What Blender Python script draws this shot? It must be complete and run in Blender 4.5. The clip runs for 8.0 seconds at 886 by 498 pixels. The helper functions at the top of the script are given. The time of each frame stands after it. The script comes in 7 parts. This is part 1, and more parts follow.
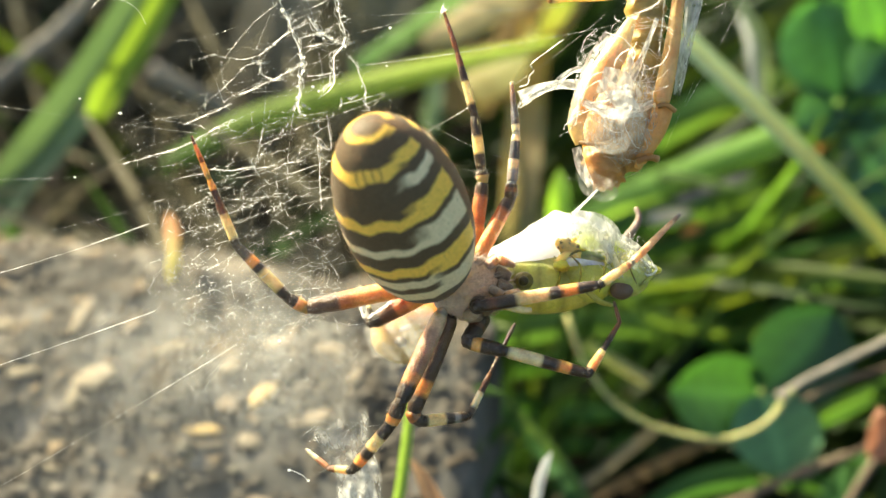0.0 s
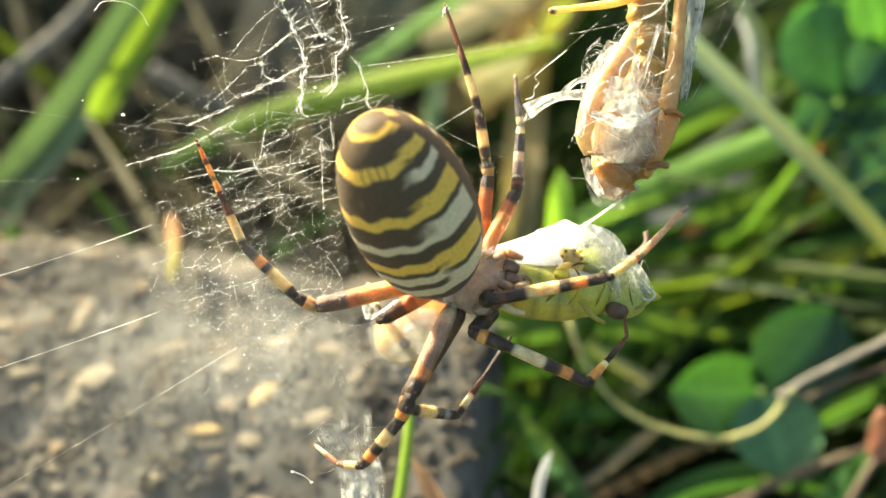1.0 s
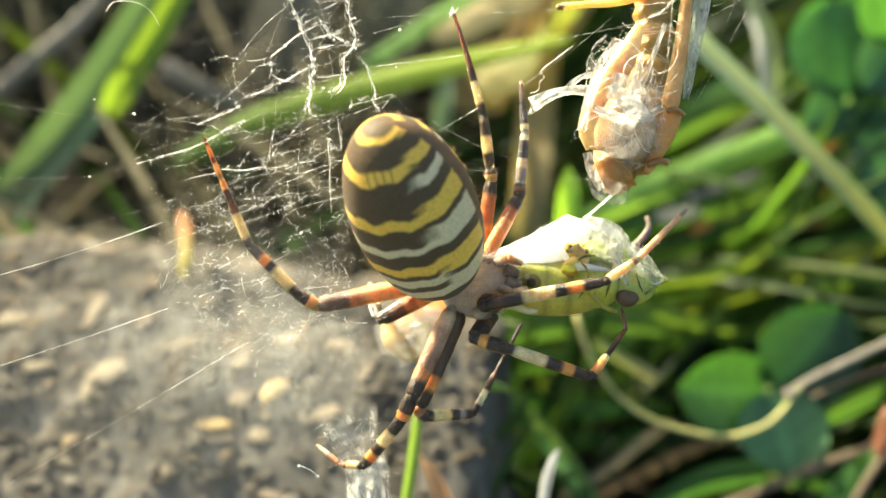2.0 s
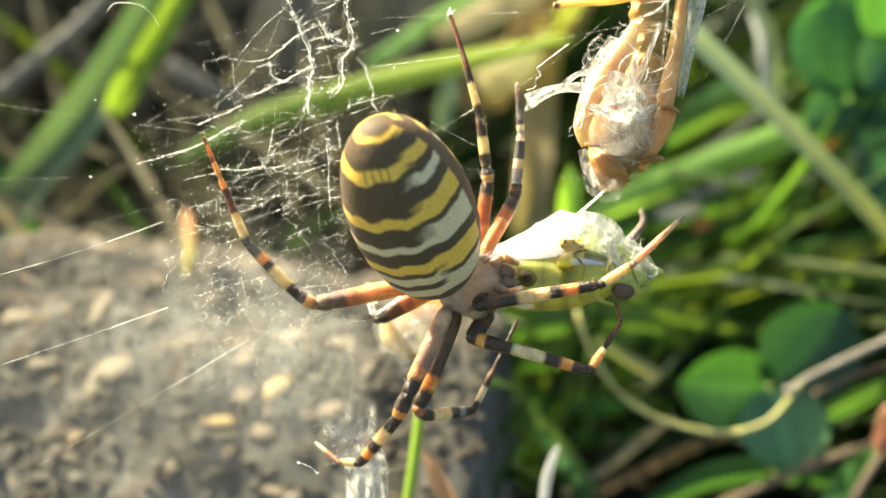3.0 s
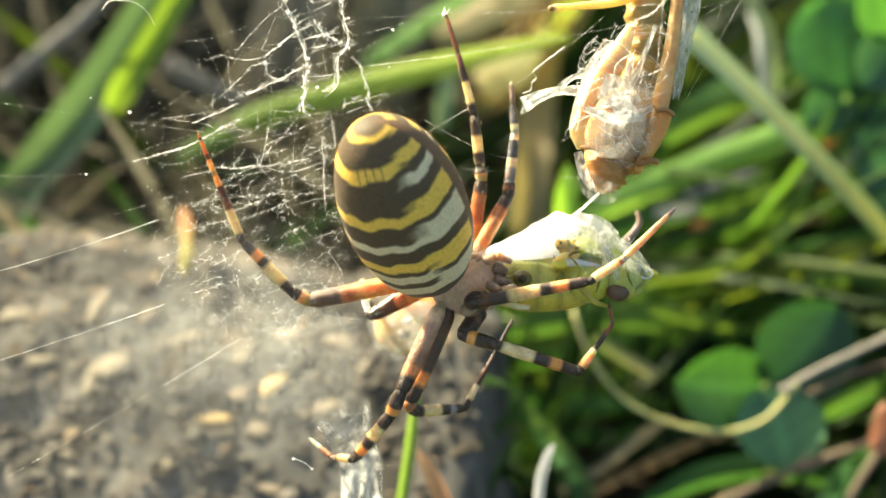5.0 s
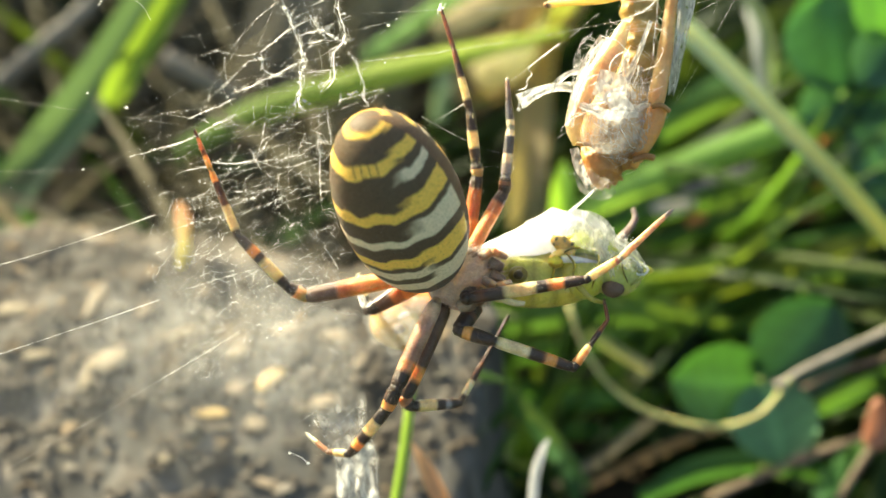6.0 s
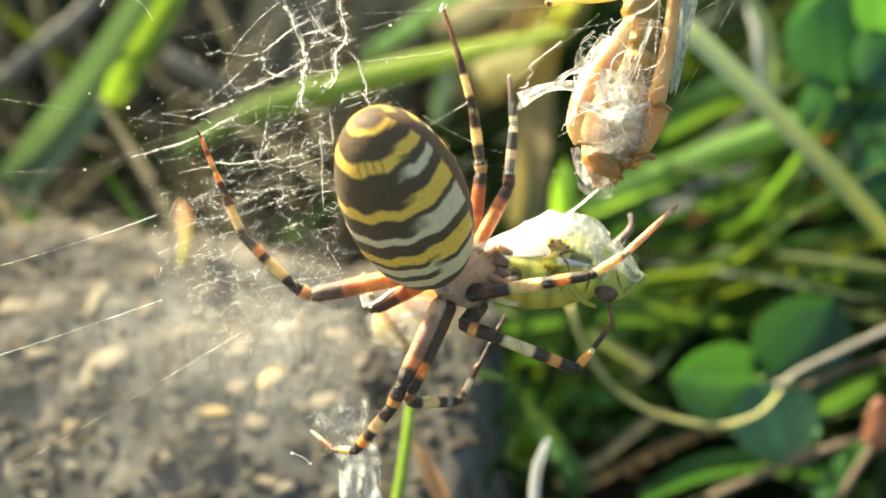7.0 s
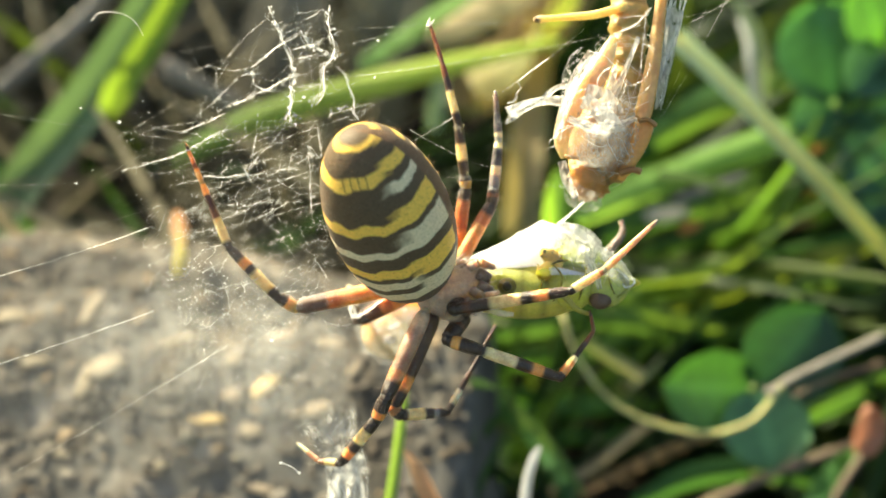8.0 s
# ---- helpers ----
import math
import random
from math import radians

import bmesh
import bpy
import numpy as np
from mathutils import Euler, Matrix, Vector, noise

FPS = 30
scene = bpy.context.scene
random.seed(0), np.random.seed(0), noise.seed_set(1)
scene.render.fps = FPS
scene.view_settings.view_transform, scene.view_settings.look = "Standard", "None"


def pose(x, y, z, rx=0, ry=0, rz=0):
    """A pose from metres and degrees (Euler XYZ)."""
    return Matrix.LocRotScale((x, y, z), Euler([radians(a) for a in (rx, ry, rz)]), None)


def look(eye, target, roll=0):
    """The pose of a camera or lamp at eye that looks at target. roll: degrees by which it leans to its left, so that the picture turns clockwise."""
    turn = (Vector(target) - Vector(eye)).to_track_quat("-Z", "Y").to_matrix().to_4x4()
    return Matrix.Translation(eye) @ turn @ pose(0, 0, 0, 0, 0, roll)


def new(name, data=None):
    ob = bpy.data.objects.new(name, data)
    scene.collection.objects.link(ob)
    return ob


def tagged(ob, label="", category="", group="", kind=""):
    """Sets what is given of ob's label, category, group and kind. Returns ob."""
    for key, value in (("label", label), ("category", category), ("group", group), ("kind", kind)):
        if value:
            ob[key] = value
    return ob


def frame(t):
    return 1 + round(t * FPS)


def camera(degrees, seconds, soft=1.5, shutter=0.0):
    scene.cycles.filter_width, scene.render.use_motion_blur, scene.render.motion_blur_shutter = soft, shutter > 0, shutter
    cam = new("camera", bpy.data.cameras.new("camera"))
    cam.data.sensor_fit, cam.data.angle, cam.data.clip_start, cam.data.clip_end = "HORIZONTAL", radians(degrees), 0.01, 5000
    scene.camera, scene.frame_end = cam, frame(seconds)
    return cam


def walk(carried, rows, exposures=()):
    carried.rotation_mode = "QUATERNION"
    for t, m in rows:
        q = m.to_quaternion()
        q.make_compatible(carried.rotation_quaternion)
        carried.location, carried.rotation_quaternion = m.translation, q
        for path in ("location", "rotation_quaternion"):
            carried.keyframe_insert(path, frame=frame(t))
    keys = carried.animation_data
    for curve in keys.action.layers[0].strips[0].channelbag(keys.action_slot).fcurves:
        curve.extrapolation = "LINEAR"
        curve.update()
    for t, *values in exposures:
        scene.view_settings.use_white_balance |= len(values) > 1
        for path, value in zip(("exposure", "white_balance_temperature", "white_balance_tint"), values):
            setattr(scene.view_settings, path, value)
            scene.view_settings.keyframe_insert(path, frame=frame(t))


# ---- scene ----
# All lengths below are millimetres unless a name says otherwise. The web frame has its origin at the
# web's hub, x to the right, y up along the web's plane and z out of it, towards the viewer.
MM = 0.001
WEB = pose(0, 0, 0.063, 50, 0, 0)

# ---- camera ----
cam = camera(48.0, 8.0, soft=1.5)
cam.data.dof.use_dof = True
cam.data.dof.focus_distance = 0.0555
cam.data.dof.aperture_fstop = 25.0
CAMERA_ROWS = [
    (0, -0.52, -43.6, 99.33, 50.355, -0.509, -0.86),
    (0.5, -0.51, -43.41, 99.35, 50.237, -0.467, -0.828),
    (1, -0.46, -43.83, 99.23, 50.489, -0.405, -0.851),
    (1.5, -0.37, -43.83, 99.63, 50.221, -0.333, -0.433),
    (3, -0.17, -44.57, 100.45, 49.943, -0.086, -0.078),
    (3.5, 0, -44.43, 100.28, 50, 0, 0),
    (4, -0.33, -44.61, 100.7, 50.059, -0.046, 0.097),
    (4.5, 0.07, -44.66, 100.44, 50.032, -0.045, 0.129),
    (6, 0.59, -44.71, 101.08, 49.369, -0.234, 0.095),
    (6.5, 0.37, -44.77, 100.98, 49.427, -0.238, 0.044),
    (7, 0.58, -44.81, 101.09, 49.334, -0.243, 0.169),
    (7.5, 0.87, -44.88, 101.67, 49.285, -0.142, 0.272),
    (8, 1.19, -45.22, 101.86, 49.673, -0.278, 0.148),
]
walk(cam, [(t, pose(x * MM, y * MM, z * MM, rx, ry, rz)) for t, x, y, z, rx, ry, rz in CAMERA_ROWS], [(0, 1.8, 7300, 1), (8, 1.8, 7300, 1)])

# ---- light: a low sun behind the web, and the sky ----
SUN_ELEVATION, SUN_AZIMUTH = 31.0, -43.0  # azimuth from +y, towards +x
world = bpy.data.worlds.new("sky")
scene.world = world
world.use_nodes = True
sky = world.node_tree.nodes.new("ShaderNodeTexSky")
sky.sky_type, sky.sun_disc = "NISHITA", False
sky.sun_elevation, sky.sun_rotation = radians(SUN_ELEVATION), radians(SUN_AZIMUTH)
sky.dust_density, sky.air_density = 3.0, 0.85
back = world.node_tree.nodes["Background"]
back.inputs["Strength"].default_value = 0.095
world.node_tree.links.new(sky.outputs["Color"], back.inputs["Color"])
sun = new("sun", bpy.data.lights.new("sun", "SUN"))
sun.data.energy, sun.data.angle, sun.data.color = 5.0, radians(0.6), (1.0, 0.935, 0.77)
toward = Vector((math.sin(radians(SUN_AZIMUTH)) * math.cos(radians(SUN_ELEVATION)),
                 math.cos(radians(SUN_AZIMUTH)) * math.cos(radians(SUN_ELEVATION)), math.sin(radians(SUN_ELEVATION))))
sun.matrix_world = look(toward * 3, (0, 0, 0))


# ---- materials ----
def link(tree, a, b):
    tree.links.new(a, b)


def material(name, base, rough=0.5, second=None, scale=1.0, contrast=0.5, bump=0.3, bump_scale=4.0, through_light=0.0,
             glow_through=(1, 1, 1), under=0.0, depth=0.0006, spec=0.4, tint=False, vary=0.0, fine=0.25, sheen=0.0, clear=0.0, reach=(1.0, 0.7, 0.4), glints=False):
    """A procedural surface: two-scale mottling between base and second (scale in features per mm), fine relief, and for thin
    things a share of light that passes through. tint: the colour comes from the mesh's own pattern."""
    m = bpy.data.materials.new(name)
    m.use_nodes = True
    t = m.node_tree
    n = t.nodes
    b = n["Principled BSDF"]
    out = n["Material Output"]
    co = n.new("ShaderNodeTexCoord")
    big = n.new("ShaderNodeTexNoise")
    big.inputs["Scale"].default_value, big.inputs["Detail"].default_value = scale * 1000, 4
    link(t, co.outputs["Object"], big.inputs["Vector"])
    ramp = n.new("ShaderNodeValToRGB")
    ramp.color_ramp.elements[0].position, ramp.color_ramp.elements[1].position = 0.5 - contrast / 2, 0.5 + contrast / 2
    link(t, big.outputs["Fac"], ramp.inputs["Fac"])
    mix = n.new("ShaderNodeMix")
    mix.data_type = "RGBA"
    second = second or tuple(c * 0.7 for c in base)
    mix.inputs["A"].default_value, mix.inputs["B"].default_value = (*base, 1), (*second, 1)
    link(t, ramp.outputs["Color"], mix.inputs["Factor"])
    colour = mix.outputs["Result"]
    if tint:
        at = n.new("ShaderNodeAttribute")
        at.attribute_name = "tint"
        mul = n.new("ShaderNodeMix")
        mul.data_type, mul.blend_type = "RGBA", "MULTIPLY"
        mul.inputs["Factor"].default_value = 1
        link(t, colour, mul.inputs["A"])
        link(t, at.outputs["Color"], mul.inputs["B"])
        colour = mul.outputs["Result"]
    small = n.new("ShaderNodeTexNoise")
    small.inputs["Scale"].default_value, small.inputs["Detail"].default_value = bump_scale * 1000, 5
    link(t, co.outputs["Object"], small.inputs["Vector"])
    grain = n.new("ShaderNodeMapRange")
    grain.inputs["To Min"].default_value, grain.inputs["To Max"].default_value = 1 - fine, 1 + fine
    link(t, small.outputs["Fac"], grain.inputs["Value"])
    hsv = n.new("ShaderNodeHueSaturation")
    link(t, colour, hsv.inputs["Color"])
    link(t, grain.outputs["Result"], hsv.inputs["Value"])
    if vary:
        info = n.new("ShaderNodeObjectInfo")
        hue = n.new("ShaderNodeMapRange")
        hue.inputs["To Min"].default_value, hue.inputs["To Max"].default_value = 0.5 - vary * 0.06, 0.5 + vary * 0.06
        link(t, info.outputs["Random"], hue.inputs["Value"])
        link(t, hue.outputs["Result"], hsv.inputs["Hue"])
    link(t, hsv.outputs["Color"], b.inputs["Base Color"])
    b.inputs["Roughness"].default_value = rough
    b.inputs["Specular IOR Level"].default_value = spec
    if sheen:
        b.inputs["Sheen Weight"].default_value = sheen
    if under:
        b.inputs["Subsurface Weight"].default_value = under
        b.inputs["Subsurface Scale"].default_value = depth
        b.inputs["Subsurface Radius"].default_value = reach
    if bump:
        bu = n.new("ShaderNodeBump")
        bu.inputs["Strength"].default_value, bu.inputs["Distance"].default_value = bump, 0.0002
        link(t, small.outputs["Fac"], bu.inputs["Height"])
        link(t, bu.outputs["Normal"], b.inputs["Normal"])
    last = b.outputs["BSDF"]
    if through_light:
        tl = n.new("ShaderNodeBsdfTranslucent")
        warm = n.new("ShaderNodeMix")
        warm.data_type, warm.blend_type = "RGBA", "MULTIPLY"
        warm.inputs["Factor"].default_value = 1
        warm.inputs["B"].default_value = (*glow_through, 1)
        link(t, hsv.outputs["Color"], warm.inputs["A"])
        link(t, warm.outputs["Result"], tl.inputs["Color"])
        ms = n.new("ShaderNodeMixShader")
        ms.inputs["Fac"].default_value = through_light
        link(t, last, ms.inputs[1])
        link(t, tl.outputs["BSDF"], ms.inputs[2])
        last = ms.outputs["Shader"]
    if clear:
        tr = n.new("ShaderNodeBsdfTransparent")
        ms = n.new("ShaderNodeMixShader")
        # fibres with gaps between them
        warp = n.new("ShaderNodeMapping")
        warp.inputs["Scale"].default_value = (1, 0.35, 1) if clear == 1.0 else (4, 0.7, 3)
        link(t, co.outputs["Object"], warp.inputs["Vector"])
        fib = n.new("ShaderNodeTexNoise")
        fib.inputs["Scale"].default_value, fib.inputs["Detail"].default_value, fib.inputs["Distortion"].default_value = (2200, 6, 1.5) if clear == 1.0 else (1500, 5, 2.5)
        link(t, warp.outputs["Vector"], fib.inputs["Vector"])
        gap = n.new("ShaderNodeMapRange")
        gap.inputs["From Min"].default_value, gap.inputs["From Max"].default_value = (0.36, 0.56) if clear == 1.0 else (0.44, 0.74)
        gap.inputs["To Min"].default_value, gap.inputs["To Max"].default_value = 1.0, 1 - clear
        link(t, fib.outputs["Fac"], gap.inputs["Value"])
        if glints:
            # glints imitated by noise: the thread is see-through except here and there
            warp.inputs["Scale"].default_value = (1, 1, 1)
            fib.inputs["Scale"].default_value, fib.inputs["Detail"].default_value, fib.inputs["Distortion"].default_value = 3600, 3, 0
            gap.inputs["From Min"].default_value, gap.inputs["From Max"].default_value = 0.42, 0.6
            gap.inputs["To Min"].default_value, gap.inputs["To Max"].default_value = clear, 0.0
        opening = gap.outputs["Result"]
        if clear == 1.0:
            # a film so thin that it only veils: how dense it is comes from the mesh
            gap.inputs["To Min"].default_value, gap.inputs["To Max"].default_value = 0.45, 1.0
            at = n.new("ShaderNodeAttribute")
            at.attribute_name = "tint"
            dens = n.new("ShaderNodeMath")
            dens.operation = "MULTIPLY"
            link(t, at.outputs["Fac"], dens.inputs[0])
            link(t, gap.outputs["Result"], dens.inputs[1])
            rest = n.new("ShaderNodeMath")
            rest.operation = "SUBTRACT"
            rest.inputs[0].default_value = 1.0
            link(t, dens.outputs["Value"], rest.inputs[1])
            opening = rest.outputs["Value"]
        link(t, opening, ms.inputs["Fac"])
        link(t, last, ms.inputs[1])
        link(t, tr.outputs["BSDF"], ms.inputs[2])
        last = ms.outputs["Shader"]
    link(t, last, out.inputs["Surface"])
    return m


SOIL = material("dry_soil", (0.122, 0.116, 0.103), 0.95, (0.08, 0.074, 0.062), 0.22, 0.5, 0.2, 0.9, fine=0.14, spec=0.1, tint=True)
CRUMB = material("soil_crumb", (0.16, 0.145, 0.12), 0.95, (0.085, 0.075, 0.062), 0.5, 0.6, 0.9, 2.0, fine=0.35, spec=0.1, vary=0.4)
LITTER = material("leaf_litter", (1, 1, 1), 0.85, (0.65, 0.62, 0.58), 0.8, 0.6, 0.3, 3.0, through_light=0.12, tint=True, spec=0.15, fine=0.2)
STRAW = material("dry_straw", (0.38, 0.3, 0.2), 0.75, (0.2, 0.165, 0.115), 0.6, 0.7, 0.4, 3.0, through_light=0.35, vary=0.15)
GOLD_STRAW = material("golden_straw", (0.72, 0.52, 0.22), 0.6, (0.5, 0.35, 0.16), 0.6, 0.7, 0.4, 3.0, through_light=0.35)
PALE_STRAW = material("bleached_straw", (0.94, 0.93, 0.88), 0.5, (0.74, 0.7, 0.6), 0.5, 0.7, 0.4, 3.0, through_light=0.45)
DEAD = material("dead_grass", (1, 1, 1), 0.7, (0.7, 0.68, 0.62), 0.2, 0.6, 0.3, 2.0, through_light=0.3, tint=True, spec=0.2, fine=0.2)
GRASS = material("grass", (1, 1, 1), 0.5, (0.75, 0.8, 0.7), 0.12, 0.6, 0.25, 2.0, through_light=0.4, glow_through=(1.9, 1.9, 0.8), tint=True, spec=0.2, fine=0.15)
BLADE = material("grass_blade", (1, 1, 1), 0.6, (0.8, 0.85, 0.75), 0.1, 0.6, 0.3, 1.5, through_light=0.42, glow_through=(2.2, 2.1, 0.9), tint=True, spec=0.12, fine=0.12)
PALE_BLADE = material("waxy_grass_blade", (1, 1, 1), 0.45, (0.85, 0.88, 0.85), 0.1, 0.6, 0.3, 1.5, through_light=0.35, glow_through=(1.7, 1.6, 0.9), tint=True, spec=0.4, fine=0.12)
CLOVER = material("clover_leaf", (0.04, 0.098, 0.044), 0.42, (0.052, 0.122, 0.048), 0.15, 0.5, 0.25, 1.5, through_light=0.35, glow_through=(1.8, 1.9, 0.7), spec=0.5, tint=True, fine=0.15)
STEM = material("creeping_stem", (0.42, 0.44, 0.14), 0.55, (0.46, 0.42, 0.18), 0.15, 0.5, 0.3, 2.0, under=0.2, tint=True)
GREY_STALK = material("grey_stalk", (0.36, 0.325, 0.265), 0.8, (0.22, 0.195, 0.155), 0.3, 0.6, 0.4, 2.0, through_light=0.2)
DRY_STEM = material("dry_stem", (0.18, 0.13, 0.08), 0.8, (0.09, 0.065, 0.042), 0.3, 0.6, 0.5, 2.0)
TAN_LEAF = material("dry_tan_leaf", (0.56, 0.36, 0.2), 0.65, (0.4, 0.22, 0.1), 0.3, 0.6, 0.5, 1.6, through_light=0.4, glow_through=(1.4, 1.1, 0.9))
RED_LEAF = material("withered_leaf", (0.46, 0.25, 0.15), 0.65, (0.26, 0.12, 0.07), 0.3, 0.6, 0.6, 1.6, through_light=0.3, glow_through=(1.6, 1.2, 1))
LEG = material("spider_leg", (1, 1, 1), 0.28, (0.5, 0.42, 0.34), 1.7, 0.6, 0.5, 9.0, under=1.0, depth=0.0009, tint=True, spec=0.5, fine=0.3)
FUR = material("silvery_fur", (0.96, 0.78, 0.56), 0.7, (0.7, 0.52, 0.35), 2.4, 0.6, 0.9, 7.0, through_light=0.3, under=1.0, depth=0.0042, reach=(1, 0.85, 0.62), sheen=0.7)
GREEN_SKIN = material("grasshopper_skin", (0.42, 0.47, 0.1), 0.3, (0.58, 0.52, 0.14), 0.9, 0.6, 0.4, 5.0, under=0.8, depth=0.0026, reach=(1, 1, 0.4), tint=True)
EYE = material("compound_eye", (0.09, 0.055, 0.03), 0.4, (0.15, 0.09, 0.055), 3.0, 0.6, 0.3, 9.0)
SILK = material("spider_silk", (0.94, 0.935, 0.91), 0.25, (0.92, 0.92, 0.9), 1.0, 0.6, 0.0, 4.0, through_light=0.8, spec=0.8, fine=0.05)
GLINT = material("glinting_silk", (0.94, 0.935, 0.91), 0.25, (0.92, 0.92, 0.9), 1.0, 0.6, 0.0, 4.0, through_light=0.8, spec=0.8, fine=0.05, clear=0.78, glints=True)
VEIL = material("silk_veil", (0.88, 0.87, 0.83), 0.4, (0.75, 0.74, 0.7), 2.0, 0.6, 0.4, 5.0, through_light=0.55, spec=0.3, fine=0.2, clear=0.93)
CRUMPLE = material("silk_crumple", (0.93, 0.92, 0.88), 0.35, (0.85, 0.85, 0.8), 2.0, 0.6, 0.6, 4.0, through_light=0.6, spec=0.4, fine=0.15, clear=0.8)
WRAP = material("silk_wrapping", (0.98, 0.975, 0.95), 0.45, (0.95, 0.94, 0.91), 1.5, 0.6, 0.35, 4.0, under=1.0, depth=0.007, reach=(1, 1, 1), spec=0.4, fine=0.08)
MIST = material("silk_mist", (0.88, 0.87, 0.83), 0.5, (0.8, 0.79, 0.75), 1.0, 0.6, 0.0, 5.0, through_light=0.7, spec=0.3, fine=0.1, clear=1.0)
HUSK = material("dried_husk", (0.8, 0.62, 0.38), 0.45, (0.62, 0.43, 0.23), 0.8, 0.6, 0.5, 3.0, under=0.7, depth=0.0018, reach=(1, 0.75, 0.45), tint=True)


def abdomen_material():
    """Cross bands of yellow, black and silver white that run round the body, wavy at their edges."""
    m = bpy.data.materials.new("banded_abdomen")
    m.use_nodes = True
    t = m.node_tree
    n = t.nodes
    b = n["Principled BSDF"]
    co = n.new("ShaderNodeTexCoord")
    sep = n.new("ShaderNodeSeparateXYZ")
    link(t, co.outputs["Object"], sep.inputs["Vector"])

    def noise_node(scale, detail=2.0):
        q = n.new("ShaderNodeTexNoise")
        q.inputs["Scale"].default_value, q.inputs["Detail"].default_value = scale * 1000, detail
        link(t, co.outputs["Object"], q.inputs["Vector"])
        return q.outputs["Fac"]

    def arith(op, a, c):
        q = n.new("ShaderNodeMath")
        q.operation = op
        for i, v in enumerate((a, c)):
            if isinstance(v, (int, float)):
                q.inputs[i].default_value = v
            else:
                link(t, v, q.inputs[i])
        return q.outputs["Value"]

    axial = arith("MULTIPLY", sep.outputs["Z"], 1000 / ABDOMEN_LENGTH)
    wobble = arith("MULTIPLY", arith("SUBTRACT", noise_node(0.45), 0.5), 0.10)
    ragged = arith("MULTIPLY", arith("SUBTRACT", noise_node(2.4), 0.5), 0.035)
    scallop = arith("MULTIPLY", arith("SINE", arith("MULTIPLY", sep.outputs["X"], 3900), 0), 0.013)
    calm = n.new("ShaderNodeMapRange")
    calm.inputs["From Min"].default_value, calm.inputs["From Max"].default_value = 0.7, 0.95
    calm.inputs["To Min"].default_value, calm.inputs["To Max"].default_value = 1.0, 0.2
    link(t, axial, calm.inputs["Value"])
    level = arith("ADD", axial, arith("MULTIPLY", arith("ADD", arith("ADD", wobble, ragged), scallop), calm.outputs["Result"]))
    place = arith("MULTIPLY", arith("ADD", level, 1.0), 0.5)
    shades = {"k": (0.115, 0.08, 0.046), "b": (0.15, 0.09, 0.05), "y": (0.86, 0.53, 0.1), "w": (0.74, 0.6, 0.37)}

    def bands(stops, first):
        r = n.new("ShaderNodeValToRGB")
        cr = r.color_ramp
        cr.interpolation = "LINEAR"
        cr.elements[0].position, cr.elements[0].color = 0.0, (*shades[first], 1)
        cr.elements.remove(cr.elements[1])
        previous = first
        for z, c in stops:
            p = (z + 1) / 2
            e = cr.elements.new(p - 0.004)
            e.color = (*shades[previous], 1)
            e = cr.elements.new(p + 0.004)
            e.color = (*shades[c], 1)
            previous = c
        link(t, place, r.inputs["Fac"])
        return r.outputs["Color"]

    middle = bands(BACK_BANDS[:15], "k")
    side = bands(FLANK_BANDS[:15], "k")
    across = n.new("ShaderNodeMapRange")
    across.interpolation_type = "SMOOTHSTEP"
    across.inputs["From Min"].default_value, across.inputs["From Max"].default_value = 0.0007, 0.0017
    link(t, arith("ADD", sep.outputs["X"], arith("MULTIPLY", arith("SUBTRACT", noise_node(1.1), 0.5), 0.0014)), across.inputs["Value"])
    mix = n.new("ShaderNodeMix")
    mix.data_type = "RGBA"
    link(t, across.outputs["Result"], mix.inputs["Factor"])
    link(t, middle, mix.inputs["A"])
    link(t, side, mix.inputs["B"])
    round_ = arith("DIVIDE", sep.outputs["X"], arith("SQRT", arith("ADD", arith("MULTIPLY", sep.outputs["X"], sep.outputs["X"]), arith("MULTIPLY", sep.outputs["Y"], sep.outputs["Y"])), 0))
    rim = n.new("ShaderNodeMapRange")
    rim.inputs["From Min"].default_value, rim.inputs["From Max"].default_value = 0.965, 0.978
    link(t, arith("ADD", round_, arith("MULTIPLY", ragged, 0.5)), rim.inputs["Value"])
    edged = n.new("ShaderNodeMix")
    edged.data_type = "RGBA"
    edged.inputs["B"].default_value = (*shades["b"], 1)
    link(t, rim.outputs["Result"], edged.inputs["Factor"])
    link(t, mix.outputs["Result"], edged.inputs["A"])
    # dark ticks that cut the second yellow band
    lo, hi = [z for z, c in BACK_BANDS if c == "y"][-2] - 0.02, [z for z, c in BACK_BANDS if c == "y"][-2] + 0.12
    cell = arith("PINGPONG", arith("ADD", sep.outputs["X"], 0.0001), 0.00021)
    tick = arith("MULTIPLY", arith("LESS_THAN", cell, 0.000028), arith("MULTIPLY", arith("GREATER_THAN", axial, lo), arith("LESS_THAN", axial, hi)))
    tick = arith("MULTIPLY", tick, arith("MULTIPLY", arith("LESS_THAN", sep.outputs["X"], 0.0004), arith("GREATER_THAN", sep.outputs["X"], -0.0012)))
    cut = n.new("ShaderNodeMix")
    cut.data_type = "RGBA"
    cut.inputs["B"].default_value = (*shades["k"], 1)
    link(t, tick, cut.inputs["Factor"])
    link(t, edged.outputs["Result"], cut.inputs["A"])
    pores = n.new("ShaderNodeTexVoronoi")
    pores.inputs["Scale"].default_value = 5200
    link(t, co.outputs["Object"], pores.inputs["Vector"])
    dots = n.new("ShaderNodeMapRange")
    dots.inputs["From Min"].default_value, dots.inputs["From Max"].default_value = 0.1, 0.35
    dots.inputs["To Min"].default_value, dots.inputs["To Max"].default_value = 0.72, 1.0
    link(t, pores.outputs["Distance"], dots.inputs["Value"])
